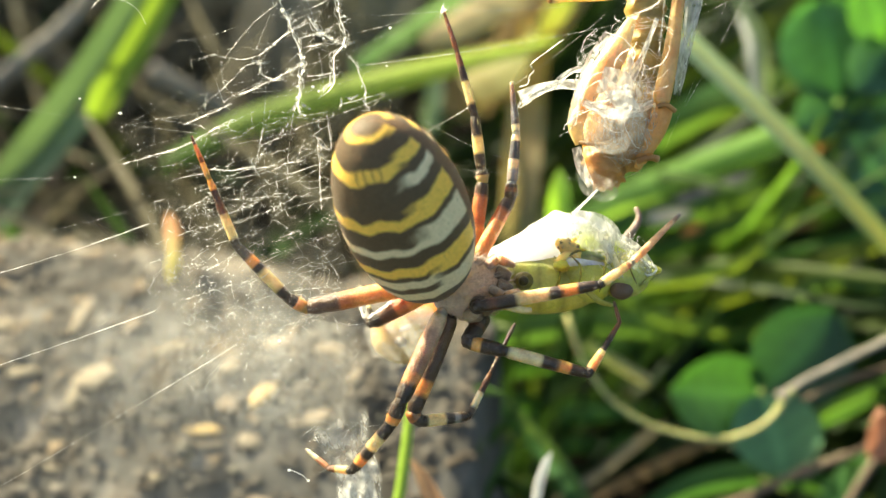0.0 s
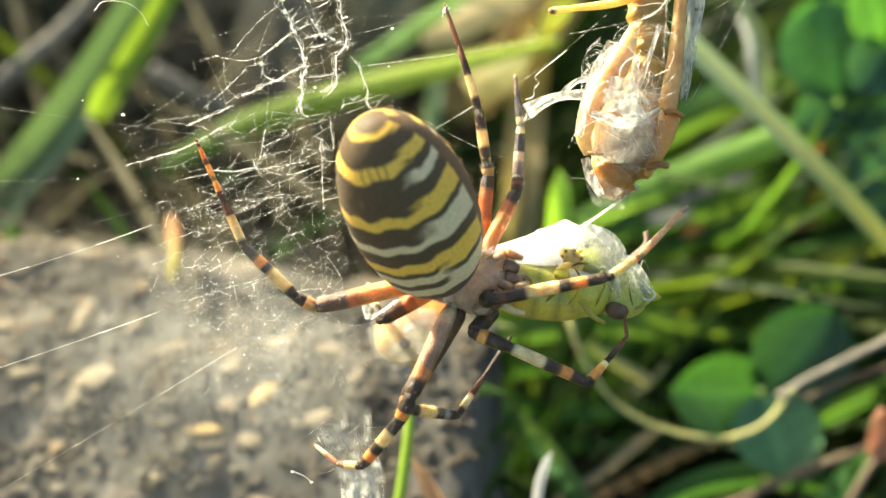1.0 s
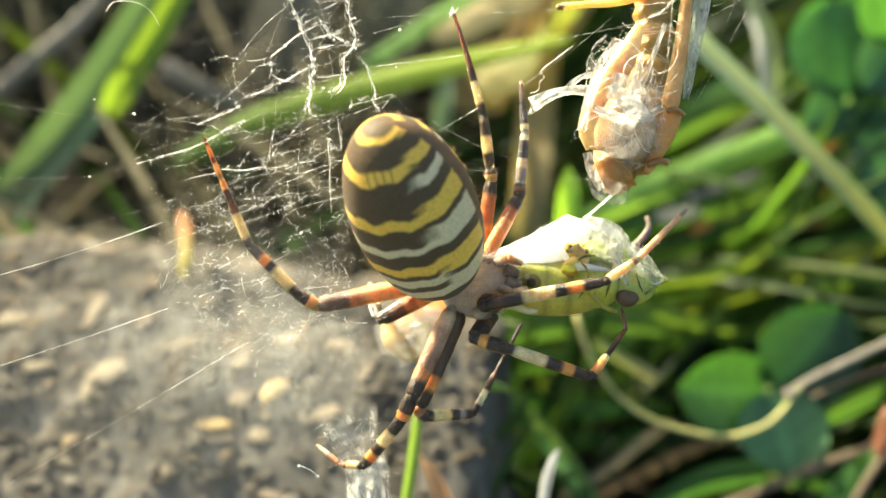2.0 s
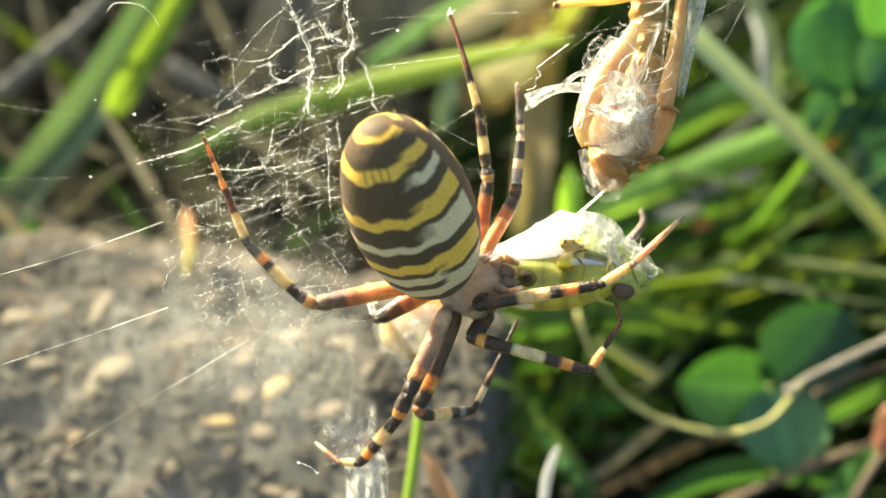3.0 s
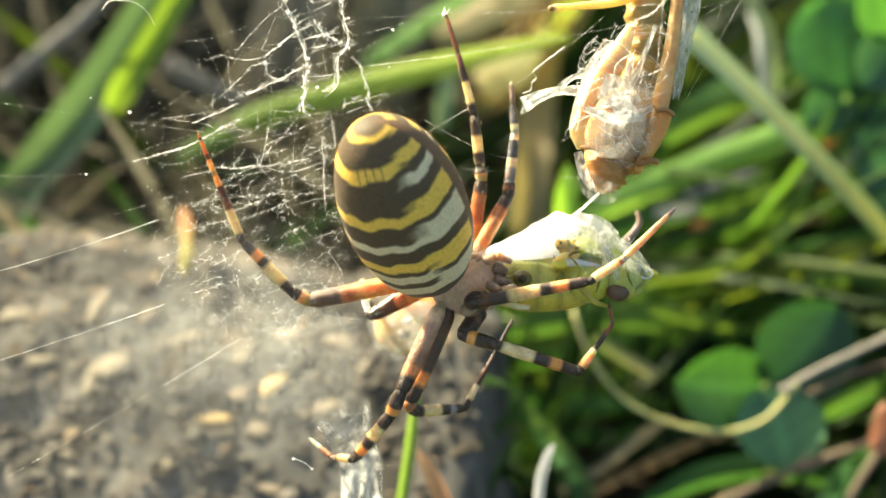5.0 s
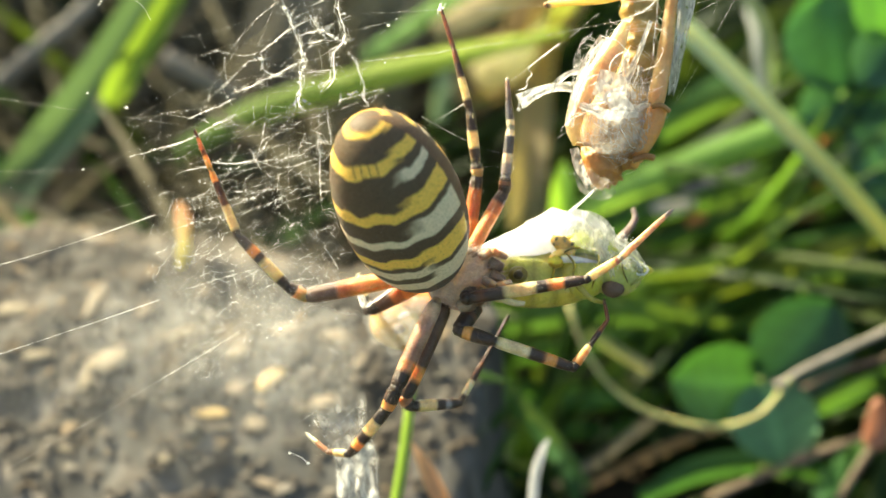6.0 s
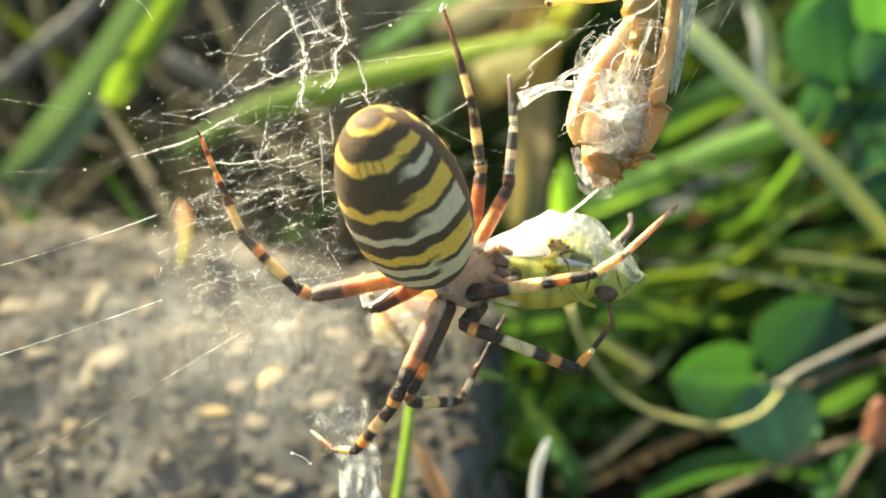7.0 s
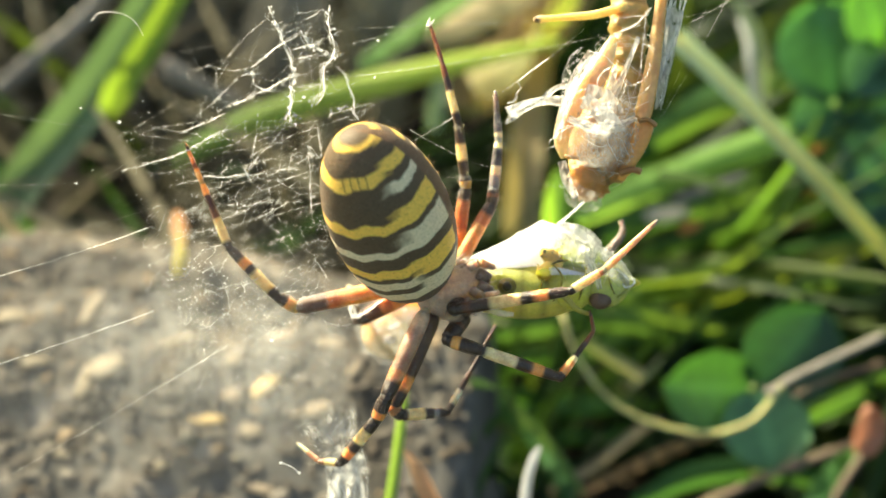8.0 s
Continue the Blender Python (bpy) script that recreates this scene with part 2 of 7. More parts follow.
    hsv = n.new("ShaderNodeHueSaturation")
    link(t, cut.outputs["Result"], hsv.inputs["Color"])
    link(t, arith("MULTIPLY", dots.outputs["Result"], arith("ADD", 0.75, arith("MULTIPLY", noise_node(6.0, 5), 0.5))), hsv.inputs["Value"])
    link(t, hsv.outputs["Color"], b.inputs["Base Color"])
    b.inputs["Roughness"].default_value = 0.5
    b.inputs["Specular IOR Level"].default_value = 0.08
    b.inputs["Sheen Weight"].default_value = 0.05
    b.inputs["Subsurface Weight"].default_value = 0.12
    b.inputs["Subsurface Scale"].default_value = 0.0005
    bu = n.new("ShaderNodeBump")
    bu.inputs["Strength"].default_value, bu.inputs["Distance"].default_value = 0.35, 0.0001
    link(t, noise_node(9.0, 5), bu.inputs["Height"])
    link(t, bu.outputs["Normal"], b.inputs["Normal"])
    return m


ABDOMEN_LENGTH, ABDOMEN_WIDTH = 6.15, 3.45  # half length and half width
BACK_BANDS = [(-0.665, "w")] + [q for q in [(-0.523, "k"), (-0.428, "w"), (-0.32, "k"), (-0.264, "y"), (-0.15, "k"), (0.001, "w"), (0.081, "k"), (0.274, "y"), (0.37, "k"), (0.694, "y"), (0.785, "k"), (0.946, "y"), (0.978, "b"), (0.992, "b"), (0.999, "y")] if q[0] < 0.8] + [(0.937, "y"), (0.964, "k")]
FLANK_BANDS = [(-0.665, "w")] + [q for q in [(-0.582, "w"), (-0.411, "k"), (-0.344, "y"), (-0.13, "k"), (-0.001, "w"), (0.228, "k"), (0.281, "y"), (0.44, "k"), (0.557, "w"), (0.65, "k"), (0.734, "y"), (0.828, "k"), (0.901, "y"), (0.93, "b")][1:] if q[0] < 0.85] + [(0.915, "y"), (0.94, "k")]
ABDOMEN = abdomen_material()


# ---- mesh building ----
class Shape:
    """Vertices (mm), faces and a colour for each vertex, gathered into one mesh."""

    def __init__(self):
        self.v, self.f, self.c = [], [], []

    def add(self, verts, faces, colour=(1, 1, 1)):
        k = len(self.v)
        self.v.extend(verts)
        self.f.extend(tuple(i + k for i in q) for q in faces)
        self.c.extend(colour if isinstance(colour, list) else [colour] * len(verts))

    def tube(self, pts, radii, sides=8, colour=(1, 1, 1), flat=1.0, cap=True):
        pts = [Vector(p) for p in pts]
        if isinstance(radii, (int, float)):
            radii = [radii] * len(pts)
        ref = Vector((0.13, 0.31, 0.94))
        verts, cols = [], []
        for i, p in enumerate(pts):
            d = (pts[min(i + 1, len(pts) - 1)] - pts[max(i - 1, 0)]).normalized()
            a = (ref - d * ref.dot(d)).normalized()
            b = d.cross(a)
            for s in range(sides):
                th = 2 * math.pi * s / sides
                verts.append(p + a * math.cos(th) * radii[i] * flat + b * math.sin(th) * radii[i])
                cols.append(colour[i] if isinstance(colour, list) else colour)
        faces = [(i * sides + s, i * sides + (s + 1) % sides, (i + 1) * sides + (s + 1) % sides, (i + 1) * sides + s)
                 for i in range(len(pts) - 1) for s in range(sides)]
        if cap:
            faces += [tuple(range(sides))[::-1], tuple((len(pts) - 1) * sides + s for s in range(sides))]
        self.add(verts, faces, cols)

    def ball(self, centre, radii, frame_=None, rings=14, sides=20, bumpy=0.0, freq=1.0, colour=(1, 1, 1), taper=0.0):
        """An ellipsoid along its own z, in the axes of frame_, with uneven skin."""
        centre, frame_ = Vector(centre), frame_ or Matrix.Identity(3)
        verts, cols = [], []
        for i in range(rings + 1):
            u = math.pi * i / rings
            for s in range(sides):
                th = 2 * math.pi * s / sides
                n = Vector((math.sin(u) * math.cos(th), math.sin(u) * math.sin(th), math.cos(u)))
                r = 1 + (bumpy * noise.noise(n * freq * 2 + centre) if bumpy else 0)
                k = 1 - taper * n.z
                q = Vector((n.x * radii[0] * r * k, n.y * radii[1] * r * k, n.z * radii[2] * r))
                verts.append(centre + frame_ @ q)
                cols.append(colour(n) if callable(colour) else colour)
        faces = [(i * sides + s, (i + 1) * sides + s, (i + 1) * sides + (s + 1) % sides, i * sides + (s + 1) % sides)
                 for i in range(rings) for s in range(sides)]
        self.add(verts, faces, cols)

    def thread(self, pts, width):
        """A flattened silk thread whose broad side leans downwards, so that light from above and behind passes through it."""
        pts = [Vector(p) for p in pts]
        lean = Vector((0.385, -0.527, 0.757))
        verts = []
        for i, p in enumerate(pts):
            d = (pts[min(i + 1, len(pts) - 1)] - pts[max(i - 1, 0)]).normalized()
            s = d.cross(lean).normalized() * ((width[i] if isinstance(width, list) else width) / 2)
            verts += [p - s, p + s]
        self.add(verts, [(2 * i, 2 * i + 1, 2 * i + 3, 2 * i + 2) for i in range(len(pts) - 1)])

    def blade(self, pts, widths, side, fold=0.25, colour=(1, 1, 1), twist=0.0, rib=None):
        """A leaf blade with a folded midrib. side: the direction of its width."""
        pts = [Vector(p) for p in pts]
        side = Vector(side).normalized()
        verts, cols = [], []
        m = len(pts) - 1
        for i, p in enumerate(pts):
            d = (pts[min(i + 1, m)] - pts[max(i - 1, 0)]).normalized()
            s = (side - d * side.dot(d)).normalized()
            up = s.cross(d)
            a = twist * i / m
            s, up = s * math.cos(a) + up * math.sin(a), up * math.cos(a) - s * math.sin(a)
            w = widths[i] / 2
            verts += [p - s * w + up * w * fold, p - s * w * 0.5 + up * w * fold * 0.35, p - up * w * 0.1,
                      p + s * w * 0.5 + up * w * fold * 0.35, p + s * w + up * w * fold]
            c = colour[i] if isinstance(colour, list) else colour
            cols += [c, c, rib[i] if rib else tuple(q * 1.15 for q in c), c, c]
        faces = [(i * 5 + j, i * 5 + j + 1, (i + 1) * 5 + j + 1, (i + 1) * 5 + j) for i in range(m) for j in range(4)]
        self.add(verts, faces, cols)


def spline(ctrl, n):
    """n + 1 points on a smooth curve through ctrl."""
    c = [Vector(p) for p in ctrl]
    c = [c[0] * 2 - c[1]] + c + [c[-1] * 2 - c[-2]]
    out = []
    for i in range(n + 1):
        u = i / n * (len(c) - 3)
        k = min(int(u), len(c) - 4)
        f = u - k
        a, b, d, e = c[k:k + 4]
        out.append(0.5 * ((2 * b) + (d - a) * f + (2 * a - 5 * b + 4 * d - e) * f * f + (3 * b - a - 3 * d + e) * f ** 3))
    return out


ORIGIN = {}


def to_mesh(name, shape, origin):
    me = bpy.data.meshes.new(name)
    o = Vector(origin)
    me.from_pydata([tuple((Vector(p) - o) * MM) for p in shape.v], [], shape.f)
    at = me.attributes.new("tint", "FLOAT_COLOR", "POINT")
    at.data.foreach_set("color", [x for c in shape.c for x in (*c, 1.0)])
    me.polygons.foreach_set("use_smooth", [True] * len(me.polygons))
    return me


def thing(name, at, label, category, group="", shape=None, mat=None, kind=""):
    """A top-level thing in the web frame, with its base at the place at: one mesh, or an Empty for parts."""
    ob = new(name, to_mesh(name, shape, at) if shape else None)
    if shape:
        ob.data.materials.append(mat)
    else:
        ob.empty_display_size = 0.002
    ob.matrix_world = WEB @ Matrix.Translation(Vector(at) * MM)
    ORIGIN[ob.name] = Vector(at)
    return tagged(ob, label, category, group, kind)


def part(name, shape, mat, parent, label="", at=None, kind=""):
    """One mesh under a thing or a part, built in the web frame."""
    at = Vector(at) if at is not None else ORIGIN[parent.name]
    ob = new(name, to_mesh(name, shape, at))
    ob.data.materials.append(mat)
    ob.parent = parent
    ob.location = (at - ORIGIN[parent.name]) * MM
    ORIGIN[ob.name] = at
    return tagged(ob, label, kind=kind)


rng = random.Random(7)


# ---- ground ----
def smooth(a, b, x):
    u = min(1, max(0, (x - a) / (b - a)))
    return u * u * (3 - 2 * u)


def bank_edge(x, y):
    """How far in mm a point of the plan lies outside the bank's side."""
    return x - 5.0 + 15 * smooth(22, 37, y) + 3 * noise.noise((y * 0.08, 3.1, 0)) + 4 * noise.noise((x * 0.13, y * 0.13, 17))


def ground_height(x, y):
    """Height in mm of the ground over the plan point x, y in mm: flat turf, with a bank of bare crumbly soil on one side."""
    far = math.hypot(x, y - 20)
    near = 1 - smooth(150, 400, far)
    edge = bank_edge(x, y)
    bank = smooth(4, 0, edge) * smooth(58, 30, y + 6 * noise.noise((x * 0.05, 7.7, 0))) * smooth(-160, -90, x) * smooth(-160, -60, y)
    h = bank * (33.2 + 0.19 * min(max(y - 20, 0), 20) - 0.38 * min(max(20 - y, 0), 34) + 0.02 * (x + 20) - 0.1 * min(max(17 - y, 0), 34) * smooth(-4, -24, x))
    rough = 0.9 * noise.noise((x * 0.085, y * 0.085, 1)) + 0.6 * noise.noise((x * 0.19, y * 0.19, 5)) + 0.2 * noise.noise((x * 0.42, y * 0.42, 9))
    rough += 0.04 * noise.noise((x * 1.3, y * 1.3, 2))
    return h + rough * near * (0.35 + 0.65 * bank) + (1 - near) * 12 * noise.noise((x * 0.001, y * 0.001, 4))


def ground():
    def axis(lo, hi, step, far):
        inner = list(np.arange(lo, hi + step / 2, step))
        out, g = [], step
        while (out[-1] if out else 0) < far:
            g *= 1.45
            out.append((out[-1] if out else 0) + g)
        return [lo - q for q in out[::-1]] + inner + [hi + q for q in out]

    xs, ys = axis(-75, 75, 0.75, 60000), axis(-30, 120, 0.75, 60000)
    verts = [(x * MM, y * MM, ground_height(x, y) * MM) for y in ys for x in xs]
    w = len(xs)
    faces = [(j * w + i, j * w + i + 1, (j + 1) * w + i + 1, (j + 1) * w + i) for j in range(len(ys) - 1) for i in range(w - 1)]
    me = bpy.data.meshes.new("ground")
    me.from_pydata(verts, [], faces)
    at = me.attributes.new("tint", "FLOAT_COLOR", "POINT")
    # dry pale earth on the bank, a much darker tone under the turf
    tints = []
    for y in ys:
        for x in xs:
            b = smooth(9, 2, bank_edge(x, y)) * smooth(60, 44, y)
            warm = smooth(0.05, 0.5, noise.noise((x * 0.24, y * 0.28, 11)) + 0.6 * noise.noise((x * 0.6, y * 0.7, 12)))
            damp = smooth(-0.05, 0.5, noise.noise((x * 0.11, y * 0.15, 21)) + 0.5 * noise.noise((x * 0.35, y * 0.4, 22)))
            k = (1 - 0.5 * damp) * (0.9 + 1.2 * warm) * (1 + 0.45 * noise.noise((x * 0.8, y * 0.9, 41)) + 0.35 * noise.noise((x * 0.4, y * 0.45, 43)))
            far = smooth(130, 260, math.hypot(x, y - 40))
            b *= 1 - far
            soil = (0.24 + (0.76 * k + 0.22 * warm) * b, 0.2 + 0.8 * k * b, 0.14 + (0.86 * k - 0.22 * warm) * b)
            # farther off, short grass all over
            patch = 0.8 + 0.5 * noise.noise((x * 0.01, y * 0.01, 31))
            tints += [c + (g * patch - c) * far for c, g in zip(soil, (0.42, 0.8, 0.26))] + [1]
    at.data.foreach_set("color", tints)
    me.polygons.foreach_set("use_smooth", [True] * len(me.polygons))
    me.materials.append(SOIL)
    return tagged(new("ground", me), "bare dry crumbly brown soil bank beside turf", "ground", kind="structure")


def in_web_frame(x, y, z):
    """The web-frame place of a point of the plan, all in mm."""
    z = z - 63
    c, s = math.cos(radians(50)), math.sin(radians(50))
    return Vector((x, y * c + z * s, -y * s + z * c))


def soil_crumbs():
    """Loose lumps of earth and flat scraps of dead leaf and bark that cover the bank."""
    sh, litter = Shape(), Shape()
    for _ in range(140):
        x, y = rng.uniform(-62, 8), rng.uniform(-12, 50)
        r = rng.uniform(0.15, 0.5) * (1.9 if rng.random() < 0.1 else 1)
        c = in_web_frame(x, y, ground_height(x, y) - r * 0.15)
        sh.ball(c, (r, r * rng.uniform(0.6, 1), r * rng.uniform(0.6, 1.2)), rings=7, sides=9, bumpy=1.1, freq=1.3)
    for _ in range(2400):
        x, y = rng.uniform(-55, 6), rng.uniform(-10, 46)
        if bank_edge(x, y) > -0.5:
            continue
        c = in_web_frame(x, y, ground_height(x, y) + 0.08)
        up = Vector((rng.gauss(0, 0.05), 0.77 + rng.gauss(0, 0.05), 0.64)).normalized()
        a = rng.uniform(0, 3.14)
        d = Vector((math.cos(a), math.sin(a), 0))
        d = (d - up * d.dot(up)).normalized()
        ln = rng.uniform(0.3, 0.9) * (1.7 if rng.random() < 0.1 else 1)
        pick = rng.random() + 0.5 * noise.noise((x * 0.22, y * 0.26, 51))
        tone = (0.23, 0.172, 0.11) if pick > 0.95 else (0.16, 0.142, 0.118) if pick > 0.6 else (0.115, 0.1, 0.082) if pick > 0.25 else (0.085, 0.07, 0.054)
        f = rng.uniform(0.75, 1.25)
        litter.ball(c, (ln * rng.uniform(0.25, 0.8), 0.05, ln), Matrix((d.cross(up), up, d)).transposed(), 5, 7, 0.8, 1.3, tuple(q * f for q in tone))
    thing("soil_crumbs", (-20, 0, -35), "loose lumps of dry brown earth on the bank", "soil crumbs", shape=sh, mat=CRUMB, kind="stuff")
    thing("leaf_litter", (-20, 0, -35), "small grey and tan scraps of dead leaf on the soil", "leaf litter", shape=litter, mat=LITTER, kind="stuff")


def straw_bits():
    """Short pieces of dry straw and bark that lie on the bank: place in the plan, turn, half length, half width."""
    pieces = [(-20.2, 14.2, 0, 1.5, 0.56), (-15.9, 13.4, 5, 1.1, 1.01), (-14.8, 16.9, 60, 1.9, 0.87), (-17.9, 16.3, 20, 1.1, 0.92), (-15.1, 8.6, -22, 2.0, 0.54), (-10.6, 14.7, 5, 2.0, 0.86), (-32.9, 25.4, 85, 2.3, 0.76), (-30.5, 18.9, 20, 2.0, 1.25), (-32.0, 17.4, 80, 1.4, 0.67), (-23.6, 21.7, 30, 1.8, 0.53), (-14.0, 21.6, 10, 1.4, 0.79), (-9.2, 20.9, -20, 1.5, 0.79), (-37.4, 19.6, 10, 1.6, 0.63), (-19.6, 13.2, 5, 1.3, 0.45), (-27.8, 24.4, 70, 1.3, 0.54), (-17.9, 19.3, 40, 1.3, 0.63), (-33.2, 11.4, -15, 1.0, 0.40), (-24.0, 10.4, 15, 0.9, 0.40), (-40.9, 24.6, 5, 1.6, 0.76), (-6.7, 18.6, 70, 1.3, 0.62)]
    for k, (x, y, turn, ln, r) in enumerate(pieces):
        c = in_web_frame(x, y, ground_height(x, y) + 0.12)
        up = Vector((0.1 * rng.uniform(-1, 1), 0.7, 0.71)).normalized()
        d = Vector((math.cos(radians(turn)), math.sin(radians(turn)), 0))
        d = (d - up * d.dot(up)).normalized()
        sh = Shape()
        sh.ball(c, (r, min(0.22, r * 0.25), ln), Matrix((d.cross(up), up, d)).transposed(), 14, 14, 0.45, 1.6)
        thing("straw_piece", c, "short broken piece of dry tan straw lying on soil", "straw", "straw pieces on the soil", sh, GOLD_STRAW if k in (0, 2) else STRAW)


def dead_leaf_strip():
    sh = Shape()
    a = Vector((-25.9, 3.92, -42))
    pts = spline([a, (-25.04, 1.73, -40), (-24.48, -0.49, -38), (-24.49, -2.64, -37)], 10)
    cols = [(0.5, 0.24, 0.1)] * 4 + [(0.45, 0.3, 0.1)] * 2 + [(0.45, 0.38, 0.1)] * 5
    sh.blade(pts, [0.6, 1.1, 1.4, 1.5, 1.3, 1.0, 1.1, 1.3, 1.3, 1.0, 0.5], (1, 0, 0), colour=cols)
    thing("dead_grass_leaf", pts[-1], "withered grass leaf turning orange and yellow", "grass", shape=sh, mat=DEAD)


# ---- plants ----
GREENS = [(0.019, 0.042, 0.01), (0.034, 0.066, 0.015), (0.012, 0.028, 0.009), (0.056, 0.08, 0.017), (0.018, 0.037, 0.017)]
DRY = [(0.17, 0.152, 0.1), (0.11, 0.098, 0.065), (0.22, 0.2, 0.145)]


def grass_turf():
    """Dense turf round the bank, kept clear of the web."""
    rng.seed(23)
    sh, dead = Shape(), Shape()
    made = 0
    for k in range(60000):
        if made >= 4500:
            break
        # The tall rows lie beyond the view, added to shade ground behind the bank.
        tall, low = k < 1500, k % 9 == 0
        x, y = (rng.uniform(-230, -40), rng.uniform(175, 250)) if tall else (rng.uniform(2, 75), rng.uniform(-8, 75)) if low else (rng.uniform(-95, 130), rng.uniform(-5, 190))
        if x < (1 if low else 12) and y < 52:
            continue
        if x < 4 and not tall and rng.random() < 0.6:
            continue
        z = ground_height(x, y)
        ln = rng.uniform(90, 150) if tall else rng.uniform(12, 36) if low and y < 52 else rng.uniform(28, 85) * (0.7 if x < 4 else 1)
        lean = rng.gauss(0.1, 0.2) if tall else rng.gauss(1.0, 0.4) if x > 0 else rng.gauss(0.2, 0.9)
        ly = rng.gauss(0.1, 0.15) if tall else rng.gauss(-0.05, 0.4)
        base = Vector((x, y, z - 1))
        d = Vector((lean, ly, rng.uniform(0.35, 1.2))).normalized()
        droop = rng.uniform(0.1, 0.6)
        pts = [in_web_frame(*(base + d * ln * u + Vector((lean * 0.3, ly * 0.3, -1)) * droop * ln * u * u * 0.5)) for u in (0, 0.2, 0.4, 0.6, 0.8, 1.0)]
        if any(p.z > -34 and p.x < 58 for p in pts) or any(p.z > -26 for p in pts) or any(p.z > -58 and 9 < p.x < 33 and p.y < -1 for p in pts) or any(p.z > -112 and 0.015 < p.x / (58 - p.z) < 0.14 and p.y / (58 - p.z) > 0.16 for p in pts):
            continue
        w = rng.uniform(0.8, 2.5)
        dry = rng.random() < (0.012 if x > 4 else 0.75)
        dry = dry and not any(p.x > 10 for p in pts)
        dry = dry or any(-0.28 < p.x / (58 - p.z) < -0.06 and p.y / (58 - p.z) > 0.1 for p in pts)
        c = rng.choice(DRY if dry else GREENS)
        f = rng.uniform(0.75, 1.25)
        c = tuple(q * f for q in c)
        (dead if dry else sh).blade(pts, [w * q for q in (0.7, 0.95, 1.0, 0.85, 0.55, 0.06)], (rng.uniform(-1, 1), rng.uniform(-1, 1), rng.uniform(-0.4, 0.4)), colour=c,
                 twist=rng.uniform(-0.8, 0.8))
        made += 1
    # short blades that lean against the foot of the bank
    for _ in range(130):
        x, y = rng.uniform(6, 16), rng.uniform(0, 44)
        if bank_edge(x, y) < 2.2:
            continue
        base = Vector((x, y, ground_height(x, y) - 1))
        ln, w = rng.uniform(18, 36), rng.uniform(0.7, 1.8)
        d = Vector((rng.gauss(0.1, 0.35), rng.gauss(0.0, 0.35), 1)).normalized()
        pts = [in_web_frame(*(base + d * ln * u + Vector((0.5 * rng.random(), 0, -0.25)) * ln * u * u * 0.4)) for u in (0, 0.25, 0.5, 0.75, 1.0)]
        if any(p.z > -27 or p.z > -54 and p.x > 9.5 for p in pts):
            continue
        c = rng.choice(GREENS)
        sh.blade(pts, [w * q for q in (0.7, 1.0, 0.9, 0.6, 0.06)], (rng.uniform(-1, 1), rng.uniform(-1, 1), 0.2), colour=c, twist=rng.uniform(-0.8, 0.8))
    # tufts that grow on the bank's side
    for _ in range(950):
        x, y = rng.uniform(2, 14), rng.uniform(-2, 40)
        if not -1.0 < bank_edge(x, y) < 4.5:
            continue
        base = Vector((x, y, ground_height(x, y) - 0.5))
        ln, w = rng.uniform(5, 11), rng.uniform(0.7, 1.6)
        d = Vector((rng.gauss(0.7, 0.3), rng.gauss(-0.1, 0.4), 0.6)).normalized()
        pts = [in_web_frame(*(base + d * ln * u + Vector((0.3, 0, -0.5)) * ln * u * u * 0.4)) for u in (0, 0.25, 0.5, 0.75, 1.0)]
        if any(p.z > -23 or p.z > -33 and p.x > 6.5 or p.z > -54 and p.x > 9.5 for p in pts):
            continue
        c = tuple(1.35 * q for q in rng.choice(GREENS))
        sh.blade(pts, [w * q for q in (0.7, 1.0, 0.9, 0.6, 0.06)], (rng.uniform(-1, 1), rng.uniform(-1, 1), 0.2), colour=c, twist=rng.uniform(-0.8, 0.8))
    thing("turf", in_web_frame(60, 60, 0), "dense green grass turf with narrow leaning blades", "grass", shape=sh, mat=GRASS, kind="stuff")
    thing("dead_grass", in_web_frame(-30, 80, 0), "withered grey-brown grass among the turf", "grass", shape=dead, mat=DEAD, kind="stuff")


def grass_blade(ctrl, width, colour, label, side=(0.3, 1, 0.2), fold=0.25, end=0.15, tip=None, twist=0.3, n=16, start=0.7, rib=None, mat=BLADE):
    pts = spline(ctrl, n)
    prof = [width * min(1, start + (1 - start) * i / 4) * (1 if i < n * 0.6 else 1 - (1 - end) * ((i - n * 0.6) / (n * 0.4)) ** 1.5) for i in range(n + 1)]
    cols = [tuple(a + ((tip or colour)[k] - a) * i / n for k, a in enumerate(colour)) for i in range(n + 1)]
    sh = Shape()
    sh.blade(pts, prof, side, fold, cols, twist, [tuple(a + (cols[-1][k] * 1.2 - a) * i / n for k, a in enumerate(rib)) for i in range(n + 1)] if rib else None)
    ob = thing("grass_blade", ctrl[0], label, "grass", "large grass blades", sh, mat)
    if rib or width > 3.3:
        vein = Shape()
        vein.tube(pts, [0.045 * w + 0.02 for w in prof], 6, [tuple(q * 1.1 for q in (rib or c)) for c in cols])
        part("midrib", vein, mat, ob, "yellow midrib" if rib else "")
    return ob


